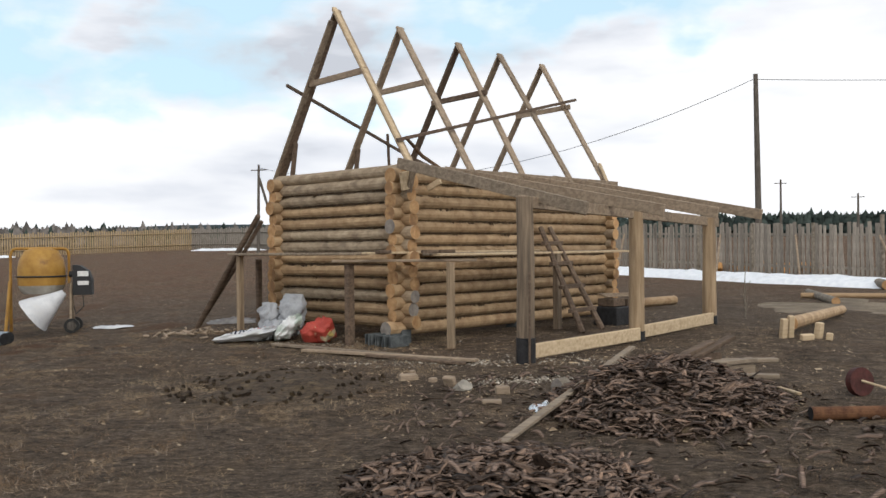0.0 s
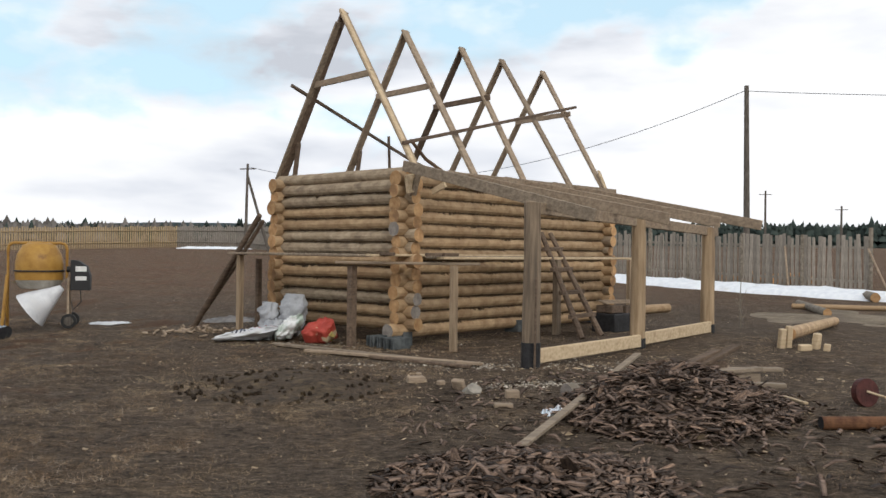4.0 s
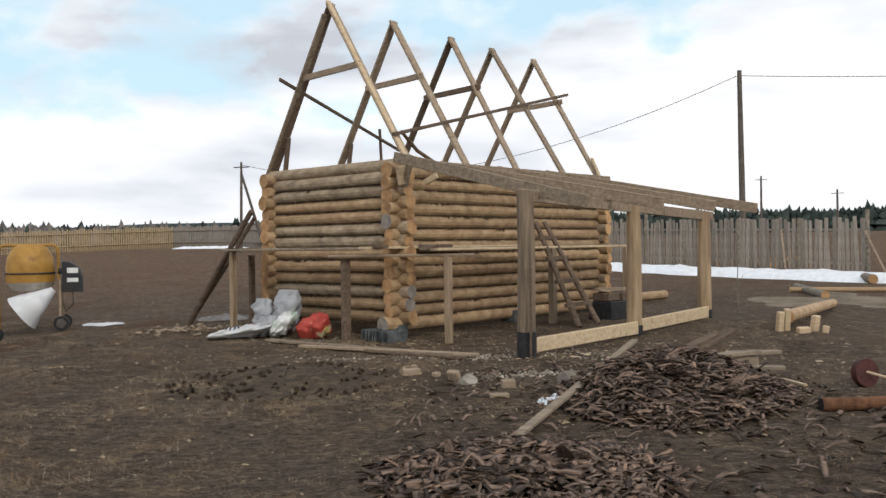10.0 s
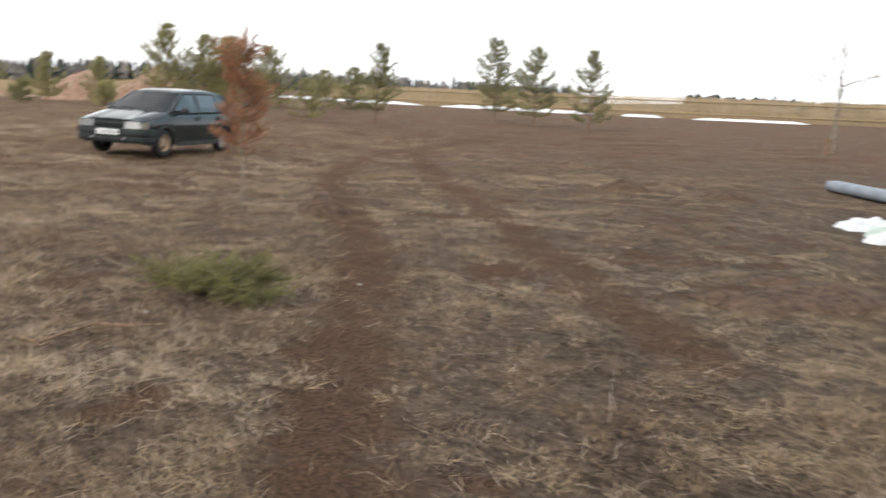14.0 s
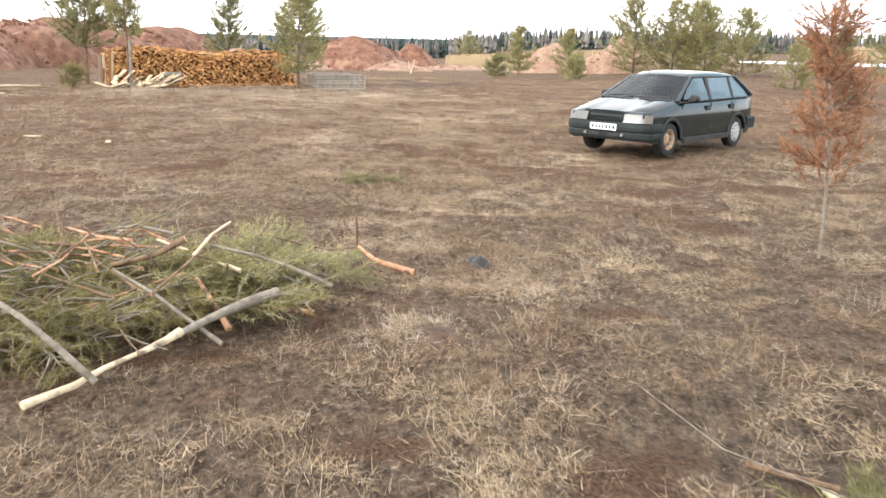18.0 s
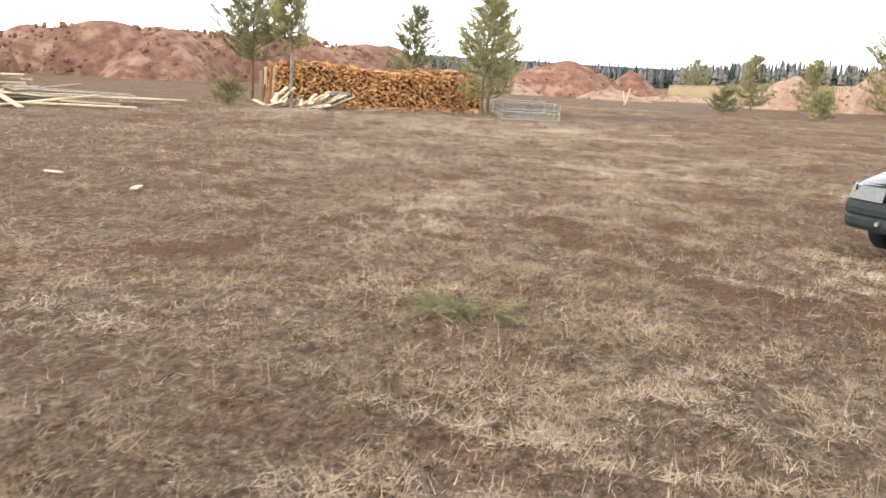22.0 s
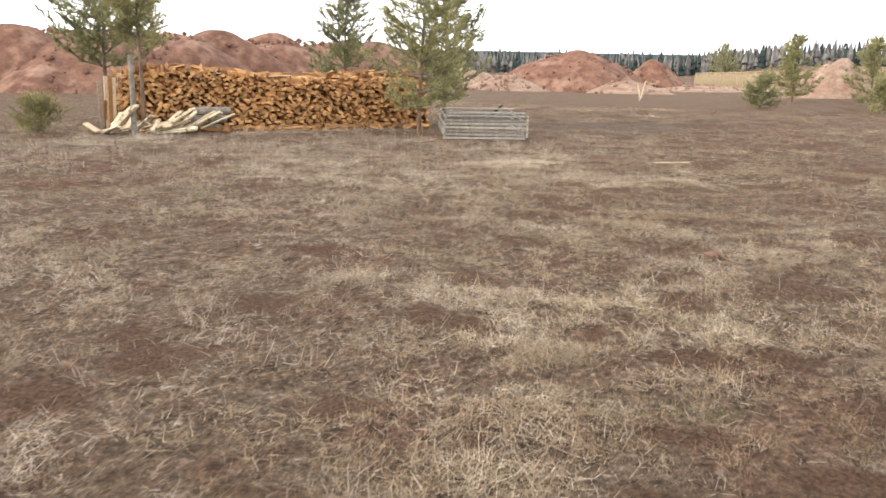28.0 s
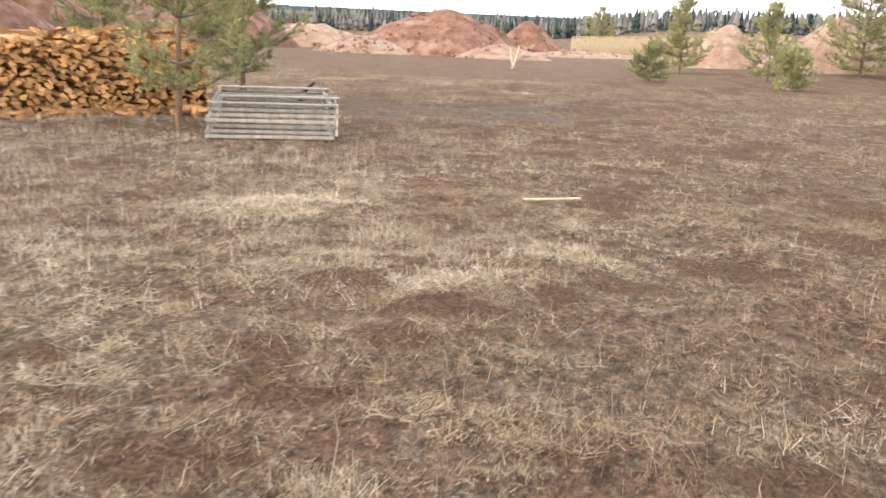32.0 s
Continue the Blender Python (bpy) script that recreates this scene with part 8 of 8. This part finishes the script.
for x in np.linspace(0.99, 1.94, 9):
    zt, hw = lerp_at(x, BODY_TOP), lerp_at(x, BODY_HALF) * 0.885
    rows.append([cp(x - 0.05 * abs(q) ** 3 * (x > 1.8), hw * q, zt + 0.012 + 0.026 * (1 - q * q) + (0.010 if abs(q) in (0.62,) else 0) - (0.016 if abs(q) == 1 else 0)) for q in (-1, -0.96, -0.62, -0.56, -0.3, 0, 0.3, 0.56, 0.62, 0.96, 1)])
mb.sheet(rows)
mb.sheet([rows[-1], [p - Vector((0, 0, 0.035)) for p in rows[-1]]])
part("bonnet", mb, M["paint"], car, "glossy dark bonnet reflecting the sky", smooth=True)
mb = MB()
mb.box(Matrix.Translation(cp(0, 0, 0.36)) @ CAR_ROT, 1.75 * CS, 1.36 * CS, 0.26 * CS, 0.02)
mb.box(Matrix.Translation(cp(1.72, 0, 0.42)) @ CAR_ROT, 0.3 * CS, 1.2 * CS, 0.2 * CS, 0.02)
part("underbody", mb, M["trimblack"], car)
mb = MB()
for c in (WB_F, WB_R):
    mb.box(Matrix.Translation(cp(c, 0, 0.6)) @ CAR_ROT, 0.66 * CS, 1.5 * CS, 0.05 * CS, 0.01)
    mb.box(Matrix.Translation(cp(c, 0, 0.42)) @ CAR_ROT, 0.66 * CS, 1.05 * CS, 0.3 * CS, 0.01)
part("wheel_well", mb, M["trimblack"], car)

# roof, crowned, with drip rails
GH = ((0.27, 1.305, 0.575), (0.20, 1.335, 0.575), (0.05, 1.360, 0.58), (-0.35, 1.378, 0.585), (-0.8, 1.375, 0.58), (-1.2, 1.350, 0.57), (-1.36, 1.325, 0.565), (-1.42, 1.295, 0.56))
mb, rows = MB(), []
for x, z, hw in GH:
    rows.append([cp(x, hw * q, z + d) for q, d in ((-1.0, -0.062), (-0.985, -0.03), (-0.93, -0.008), (-0.7, 0.008), (-0.35, 0.018), (0, 0.021), (0.35, 0.018), (0.7, 0.008), (0.93, -0.008), (0.985, -0.03), (1.0, -0.062))])
mb.sheet(rows)
mb.sheet([[p - Vector((0, 0, 0.022)) for p in r] for r in rows][::-1])
part("roof", mb, M["paint"], car, "dark roof panel", smooth=True)


def bar(a, b, w=0.05, key="paint", name="pillar", flat_w=0.9):
    m = MB()
    m.beam(a, b, w, w * flat_w, c=0.012)
    part(name, m, M[key], car)


def slab(q, thick, key, name, label="", parent=None):
    """A thin plate on four corners."""
    m = MB()
    n = (q[1] - q[0]).cross(q[3] - q[0]).normalized() * thick
    m.add(q + [p + n for p in q], [(3, 2, 1, 0), (4, 5, 6, 7), (1, 5, 4, 0), (2, 6, 5, 1), (3, 7, 6, 2), (0, 4, 7, 3)])
    return part(name, m, M[key], parent or car, label)


def rim_rows(c, s, prof, n=32):
    return [[cp(c + r * math.cos(a), s * (0.615 + y), 0.285 + r * math.sin(a)) for a in np.linspace(0, 2 * math.pi, n + 1)[:-1]] for y, r in prof]


for s in (-1, 1):
    bar(cp(0.99, s * 0.755, 0.905), cp(0.26, s * 0.572, 1.30), 0.06)
    bar(cp(-0.15, s * 0.778, 0.90), cp(-0.21, s * 0.588, 1.315), 0.06, "trimblack")
    bar(cp(-1.02, s * 0.775, 0.92), cp(-1.10, s * 0.58, 1.31), 0.05)
    bar(cp(-1.80, s * 0.735, 0.945), cp(-1.38, s * 0.555, 1.29), 0.12, flat_w=0.55)
    bar(cp(0.27, s * 0.583, 1.297), cp(-1.40, s * 0.57, 1.295), 0.035, "trimblack", "gutter")
    for (x0, x1), (t0, t1) in (((0.86, -0.13), (0.28, -0.19)), ((-0.17, -0.99), (-0.23, -1.07)), ((-1.05, -1.68), (-1.13, -1.36))):
        slab([cp(x0, s * 0.772, 0.915), cp(x1, s * 0.772, 0.925), cp(t1, s * 0.587, 1.29), cp(t0, s * 0.587, 1.29)], 0.006, "glass_side", "side_window", "pale reflecting side window")
    m = MB()
    m.beam(cp(0.98, s * 0.785, 0.895), cp(-1.74, s * 0.775, 0.925), 0.03, 0.026)
    part("belt_trim", m, M["trimblack"], car)
    m = MB()
    m.beam(cp(0.83, s * 0.818, 0.255), cp(-0.86, s * 0.818, 0.255), 0.04, 0.075)
    part("sill", m, M["sill_dust"], car, "dusty grey sill")
    for x in (0.02, -0.90):
        m = MB()
        m.box(Matrix.Translation(cp(x - 0.04, s * 0.818, 0.78)) @ CAR_ROT, 0.15 * CS, 0.02, 0.085 * CS, 0.008)
        handle = part("door_handle", m, M["trimblack"], car)
    for x in (0.88, -0.16, -0.985):
        m = MB()
        m.beam(cp(x, s * 0.8235, 0.34 if x > -0.9 else 0.62), cp(x - 0.01, s * 0.795, 0.875), 0.007, 0.008)
        part("door_seam", m, M["trimblack"], car)
    m, rws = MB(), []
    for q, r in ((0.0, 0.055), (0.012, 0.068), (0.07, 0.066), (0.10, 0.045)):
        rws.append([cp(0.66 + q - 0.05, s * (0.895 + 1.35 * r * math.cos(a)), 0.965 + r * math.sin(a)) for a in np.linspace(0, 2 * math.pi, 17)[:-1]])
    m.sheet(rws, close=True)
    m.add(rws[0], [tuple(range(16))])
    m.add(rws[-1], [tuple(range(16))])
    m.beam(cp(0.68, s * 0.78, 0.93), cp(0.66, s * 0.84, 0.955), 0.05, 0.04)
    part("mirror", m, M["trimblack"], car, "black door mirror", smooth=True)
    for c in (WB_F, WB_R):
        m, rws = MB(), []
        for dr, dy in ((-0.015, 0.0), (0.0, 0.016), (0.03, 0.016), (0.05, 0.0)):
            rws.append([cp(c + (ARCH + dr) * math.cos(a), s * (0.815 + dy), 0.27 + (ARCH + dr) * math.sin(a)) for a in np.linspace(0.05, math.pi - 0.05, 22)])
        m.sheet(rws)
        part("arch_trim", m, M["sill_dust"], car, smooth=True)
        m = MB()
        m.sheet(rim_rows(c, s, ((0.0, 0.17), (0.0, 0.25), (0.012, 0.275), (0.03, 0.285), (0.15, 0.285), (0.168, 0.275), (0.178, 0.25), (0.172, 0.178))), close=True)
        wheel = part("wheel", m, M["rubber"], car, "black tyre", smooth=True)
        m = MB()
        prof = ((0.172, 0.180), (0.178, 0.172), (0.15, 0.158), (0.12, 0.15), (0.10, 0.12), (0.13, 0.095), (0.142, 0.05), (0.15, 0.0)) if c > 0 else ((0.172, 0.180), (0.18, 0.172), (0.178, 0.15), (0.186, 0.12), (0.178, 0.085), (0.19, 0.05), (0.192, 0.0))
        m.sheet(rim_rows(c, s, prof), close=True)
        part("rim", m, M["wheel_rust" if c > 0 else "wheel_grey"], wheel, "rusty cream steel rim" if c > 0 else "dull silver wheel cover", smooth=True)
        for k in range(8 if c > 0 else 12):
            m = MB()
            a = 2 * math.pi * k / (8 if c > 0 else 12)
            rad, y, r = (0.122, 0.718, 0.024) if c > 0 else (0.135, 0.796, 0.011)
            o = cp(c + rad * math.cos(a), s * y, 0.285 + rad * math.sin(a))
            m.tube([o - CL * 0.012, o + CL * 0.012], r * CS, 8)
            part("rim_hole", m, M["rubber"], wheel)

# windscreen and hatch glass
for name, lo, hi, label in (("windscreen", (1.0, 0.735, 0.925), (0.285, 0.555, 1.318), "dark tinted windscreen"), ("rear_window", (-1.82, 0.66, 0.965), (-1.43, 0.53, 1.29), "dark rear window")):
    m, sign = MB(), (1 if lo[0] > 0 else -1)
    m.sheet([[cp(lo[0] + (hi[0] - lo[0]) * v + sign * 0.06 * (1 - q * q), q * (lo[1] + (hi[1] - lo[1]) * v), lo[2] + (hi[2] - lo[2]) * v) for q in (-1, -0.75, -0.4, 0, 0.4, 0.75, 1)] for v in (0, 0.33, 0.66, 1)])
    part(name, m, M["glass"], car, label, smooth=True)
m = MB()
m.beam(cp(-0.05, -0.5, 0.75), cp(-0.05, 0.5, 0.75), 0.3, 0.6)
m.beam(cp(-1.0, -0.55, 0.72), cp(-1.0, 0.55, 0.72), 0.3, 0.5)
m.beam(cp(0.74, -0.66, 0.84), cp(0.74, 0.66, 0.84), 0.4, 0.1)
for y in (-0.35, 0.35):
    m.beam(cp(-0.12, y - 0.13, 1.13), cp(-0.12, y + 0.13, 1.13), 0.1, 0.15)
part("seat_row", m, M["seat"], car)
m = MB()
m.beam(cp(1.02, -0.66, 0.925), cp(1.02, 0.66, 0.925), 0.09, 0.025)
part("cowl", m, M["trimblack"], car, "black plastic cowl")
for y0, y1 in ((-0.62, -0.12), (0.05, 0.60)):
    m = MB()
    m.beam(cp(1.06, y0, 0.955), cp(0.99, y1, 0.985), 0.02, 0.016)
    part("wiper", m, M["trimblack"], car)
aerial = MB()
aerial.tube([cp(0.20, -0.30, 1.36), cp(0.02, -0.52, 1.60)], 0.006, 6)
part("aerial", aerial, M["trimblack"], car, "thin roof aerial")

# the nose: a curve from the front wheel round to the middle
NOSE = ((1.57, 0.822), (1.72, 0.820), (1.84, 0.806), (1.90, 0.782), (1.955, 0.70), (1.99, 0.58), (2.01, 0.42), (2.02, 0.22), (2.022, 0.0))


def nose_row(z, out, start=0):
    pts = NOSE[start:]
    half = []
    for i, (x, y) in enumerate(pts):
        a, b = pts[max(i - 1, 0)], pts[min(i + 1, len(pts) - 1)]
        dx, dy = b[0] - a[0], b[1] - a[1]
        n = math.hypot(dx, dy) or 1
        nx_, ny_ = (-dy / n, dx / n) if y > 0 else (1, 0)
        half.append((x + nx_ * out, y + ny_ * out if y > 0 else 0.0, z))
    return [cp(*p) for p in half] + [cp(x, -y, zz) for x, y, zz in half[-2::-1]]


m = MB()
m.sheet([nose_row(z, o) for z, o in ((0.575, -0.05), (0.572, 0.0), (0.555, 0.022), (0.50, 0.030), (0.445, 0.026), (0.425, 0.008), (0.41, 0.008), (0.395, 0.022), (0.33, 0.020), (0.285, 0.0), (0.275, -0.06))])
bump = part("front_bumper", m, M["bumper"], car, "large dark grey-green plastic bumper", smooth=False)
for s in (-1, 1):
    slab([cp(2.047, s * 0.10, 0.352), cp(2.047, s * 0.30, 0.352), cp(2.047, s * 0.30, 0.395), cp(2.047, s * 0.10, 0.395)], 0.004, "trimblack", "air_slot", parent=bump)
    m = MB()
    o = cp(2.03, s * 0.36, 0.372)
    m.tube([o, o + CF * 0.03], [0.026, 0.02], 10)
    part("tow_eye", m, M["chrome"], bump, "bright tow eye")
    slab([cp(2.022, s * 0.48, 0.352), cp(1.985, s * 0.64, 0.352), cp(1.985, s * 0.64, 0.385), cp(2.022, s * 0.48, 0.385)], 0.004, "trimblack", "air_slot", parent=bump)
m = MB()
m.sheet([[cp(1.96, y, z) for y in (-0.37, 0, 0.37)] for z in (0.575, 0.70)])
grille = part("grille", m, M["trimblack"], car, "black grille")
for z in (0.602, 0.632, 0.662):
    m = MB()
    m.beam(cp(1.975, -0.36, z), cp(1.975, 0.36, z), 0.03, 0.010)
    part("grille_bar", m, M["bumper"], grille)
for s in (-1, 1):
    m = MB()
    front = [(2.028, 0.355), (2.018, 0.50), (1.996, 0.63), (1.968, 0.715)]
    m.sheet([[cp(x - k * 0.045, s * y, z) for x, y in front] for k, z in ((0.0, 0.580), (0.25, 0.61), (0.6, 0.66), (1.0, 0.718))])
    m.sheet([[cp(x - 0.045 - d, s * y, 0.718 + 0.1 * d) for x, y in front] for d in (0, 0.07)])
    lamp = part("headlight", m, M["lamp_glass"], car, "cloudy rectangular headlight", smooth=True)
    m = MB()
    m.beam(cp(1.962, s * 0.42, 0.655), cp(1.945, s * 0.56, 0.655), 0.012, 0.03)
    part("reflector", m, M["chrome"], lamp)
    m = MB()
    corner = [(1.967, 0.718), (1.945, 0.760), (1.910, 0.792), (1.85, 0.810)]
    m.sheet([[cp(x - k * 0.045, s * (y - 0.012 * k), z) for x, y in corner] for k, z in ((0.0, 0.580), (0.4, 0.64), (1.0, 0.718))])
    part("indicator", m, M["lamp_amber"], car, "faded amber corner indicator", smooth=True)
m = MB()
m.beam(cp(2.062, -0.26, 0.492), cp(2.062, 0.26, 0.492), 0.012, 0.112 * CS)
plate = part("number_plate", m, M["plate_white"], car, "white number plate")
for y, w in ((-0.2, 0.05), (-0.12, 0.04), (-0.06, 0.04), (0.0, 0.04), (0.07, 0.05), (0.13, 0.04), (0.21, 0.06)):
    m = MB()
    m.beam(cp(2.072, y - w * 0.32, 0.49), cp(2.072, y + w * 0.32, 0.49), 0.006, 0.045)
    part("plate_bar", m, M["ink"], plate)
m = MB()
m.sheet([[cp(x, y, z) for y in (-0.70, -0.55, 0, 0.55, 0.70)] for x, z in ((-1.96, 0.33), (-2.03, 0.36), (-2.04, 0.52), (-1.96, 0.56))])
for s in (-1, 1):
    m.sheet([[cp(x, s * 0.828, 0.34), cp(x, s * 0.835, 0.52), cp(x, s * 0.81, 0.56)] for x in (-1.60, -1.8, -1.92)])
    m.sheet([[cp(-1.92, s * 0.828, z), cp(-2.0, s * 0.78, z), cp(-2.035, s * 0.70, z)] for z in (0.36, 0.52)])
part("rear_bumper", m, M["bumper"], car, "dark grey-green plastic rear bumper")
for s in (-1, 1):
    slab([cp(-1.985, s * 0.40, 0.62), cp(-1.965, s * 0.71, 0.62), cp(-1.945, s * 0.70, 0.80), cp(-1.965, s * 0.40, 0.80)], 0.02, "lamp_amber", "tail_lamp")

# ---------------------------------------------------------------- dry grass
def blades(name, n, key, region, ln, wd, tilt, label, seed, where=None, bent=False):
    """Thin blades over a region; where: how likely a blade stands at a place."""
    rs = np.random.default_rng(seed)
    x, y = region(rs, n)
    if where:
        keep = rs.random(n) < where(x, y) * (0.16 + 0.84 * clumps(x, y))
        x, y = x[keep], y[keep]
        n = len(x)
    # matted: neighbouring blades lie much the same way, with many strays
    a = 6.283 * (patch(x, y, 0.9, 5) + 0.8 * patch(x, y, 0.3, 15)) + rs.normal(0, 2.2, n)
    z = terrain(x, y) + relief(x, y)
    L = rs.uniform(*ln, n) * rs.uniform(0.6, 1.2, n) * (0.7 + 0.55 * clumps(x, y))
    e = np.abs(rs.normal(tilt, tilt * 0.8 + 0.05, n)).clip(0.02, 1.45)
    w = rs.uniform(*wd, n)
    ca, sa_, ce, se_ = np.cos(a), np.sin(a), np.cos(e), np.sin(e)
    d = np.stack([ca * ce, sa_ * ce, se_], -1) * L[:, None]
    roll = rs.normal(0, 0.5, n)
    s = np.stack([-sa_ * np.cos(roll), ca * np.cos(roll), np.sin(roll)], -1) * w[:, None]
    o = np.stack([x, y, z - 0.004 + rs.uniform(0, 0.02, n) * (e < 0.5)], -1)
    if not bent:
        v = np.stack([o - s, o + s, o + d], 1).reshape(-1, 3)
        return bulk(name, v, np.arange(3 * n).reshape(-1, 3), [M[key]], label, "grass")
    side = np.stack([-sa_, ca, np.zeros(n)], -1) * (rs.normal(0, 0.12, n) * L)[:, None]
    mid = o + d * 0.55 + side + np.array([0, 0, 1]) * (0.06 * L)[:, None]
    tip = o + d - np.array([0, 0, 1]) * (0.12 * L * ce)[:, None]
    v = np.stack([o - s, o + s, mid + s * 0.8, mid - s * 0.8, tip], 1).reshape(-1, 3)
    k = np.arange(n)[:, None] * 5
    q = np.concatenate([k + [0, 1, 2], k + [0, 2, 3], k + [3, 2, 4]])
    return bulk(name, v, q, [M[key]], label, "grass")


def along(lo, hi, side):
    """A band round and ahead of the way through the meadow, denser in the middle."""
    def region(rs, n):
        x = rs.uniform(lo, hi, n)
        u = rs.random(n) * 2 - 1
        return x, 1.0 + side * u * (0.32 + 0.68 * np.abs(u))
    return region


def box_region(x0, x1, y0, y1):
    return lambda rs, n: (rs.uniform(x0, x1, n), rs.uniform(y0, y1, n))


def on_turf(x, y):
    rut = np.zeros(np.shape(x))
    for line in RUTS:
        rut = np.maximum(rut, np.exp(-(line_distance(x, y, line) / 0.30) ** 2))
    return (1 - 0.86 * bare(x, y)) * (1 - 0.85 * rut)


def on_pale(x, y):
    return (pale(x, y) * 0.8 + 0.06) * (1 - 0.5 * bare(x, y)) * on_turf(x, y)


def off_way(x, y):
    """Away from the walked strip, where only fine blades grow."""
    return np.clip(np.maximum(np.abs(y - 0.9) - 5.0, (-31 - x) * 1.0) / 1.5, 0, 1)


def mottled(x, y):
    return on_turf(x, y) * np.clip(patch(x, y, 0.8, 3) * 1.6 - 0.2, 0.05, 1)


def tufts(n_tufts, lo, hi, side):
    """Blades that spring from common roots."""
    def region(rs, n):
        x0 = rs.uniform(lo, hi, n_tufts)
        u = rs.random(n_tufts) * 2 - 1
        y0 = 1.0 + side * u * (0.35 + 0.65 * np.abs(u))
        k = rs.integers(0, n_tufts, n)
        return x0[k] + rs.normal(0, 0.018, n), y0[k] + rs.normal(0, 0.018, n)
    return region


blades("dry_grass", 700000, "straw", along(-33, -2.6, 6.5), (0.03, 0.12), (0.0008, 0.0019), 0.32, "matted dry straw-coloured grass", 1, on_turf)
blades("bleached_grass", 520000, "straw_grey", along(-33, -2.6, 6.5), (0.03, 0.13), (0.0007, 0.0018), 0.32, "bleached pale grass stems", 2, on_pale)
blades("grass_tufts", 260000, "straw", tufts(20000, -33, -2.6, 8.0), (0.04, 0.13), (0.0007, 0.0017), 0.6, "small tufts of dry grass", 11, on_turf)
blades("pale_tufts", 180000, "straw_grey", tufts(11500, -33, -2.6, 8.0), (0.04, 0.13), (0.0007, 0.0017), 0.6, "small bleached tufts of grass", 12, lambda x, y: (0.3 + 0.7 * pale(x, y)) * on_turf(x, y))
blades("curled_grass", 120000, "straw_grey", along(-33, -2.6, 5.5), (0.06, 0.17), (0.0006, 0.0012), 0.35, "thin curled dry stems", 10, lambda x, y: (0.25 + 0.6 * pale(x, y)) * on_turf(x, y), bent=True)
blades("brown_moss", 190000, "moss_blade", along(-33, -2.6, 5.5), (0.008, 0.028), (0.0008, 0.002), 0.7, "short brown moss between the grass", 3, lambda x, y: 0.15 + 0.85 * bare(x, y))
blades("young_grass", 22000, "green_blade", along(-33, -3.0, 5.0), (0.02, 0.06), (0.0007, 0.0014), 0.7, "few young green blades", 4, lambda x, y: np.clip(patch(x, y, 0.5, 33) * 3 - 1.9, 0, 1))
blades("tall_stems", 3600, "straw_grey", along(-33, -3.0, 6.0), (0.10, 0.26), (0.0006, 0.0012), 1.1, "single upright dry stems", 5, on_turf, bent=True)
blades("far_grass", 640000, "straw", box_region(-52, -12, -12, 14), (0.05, 0.13), (0.0018, 0.0034), 0.5, "tufts of dry grass over the field", 6, lambda x, y: mottled(x, y) * off_way(x, y))
blades("far_pale_grass", 230000, "straw_grey", box_region(-52, -12, -12, 14), (0.05, 0.12), (0.0018, 0.0034), 0.45, "bleached tufts over the field", 9, lambda x, y: on_pale(x, y) * off_way(x, y))
blades("meadow_grass", 400000, "straw", box_region(-16, -1.0, 2.5, 18), (0.03, 0.10), (0.0008, 0.002), 0.36, "thin dry grass on the meadow by the track", 7, mottled)
blades("yard_grass", 300000, "straw", box_region(-9, 7, 3.5, 17), (0.015, 0.06), (0.0009, 0.0022), 0.3, "sparse trodden dry grass in the yard", 8, lambda x, y: on_turf(x, y) * np.clip(patch(x, y, 1.1, 8) * 1.5 - 0.35, 0.10, 1))
blades("standing_grass", 110000, "straw_grey", box_region(-39, -27, -9, 2.5), (0.06, 0.22), (0.001, 0.002), 0.75, "pale standing grass before the firewood stack", 14, lambda x, y: on_turf(x, y) * np.clip(patch(x, y, 0.7, 19) * 1.8 - 0.3, 0.05, 1) * np.clip((1.6 - y + 1.5 * (patch(x, y, 1.3, 29) - 0.5)) / 3.5, 0, 1) * np.clip((-27.5 - x) / 3, 0, 1) * np.clip((x + 38.5) / 1.5, 0, 1))
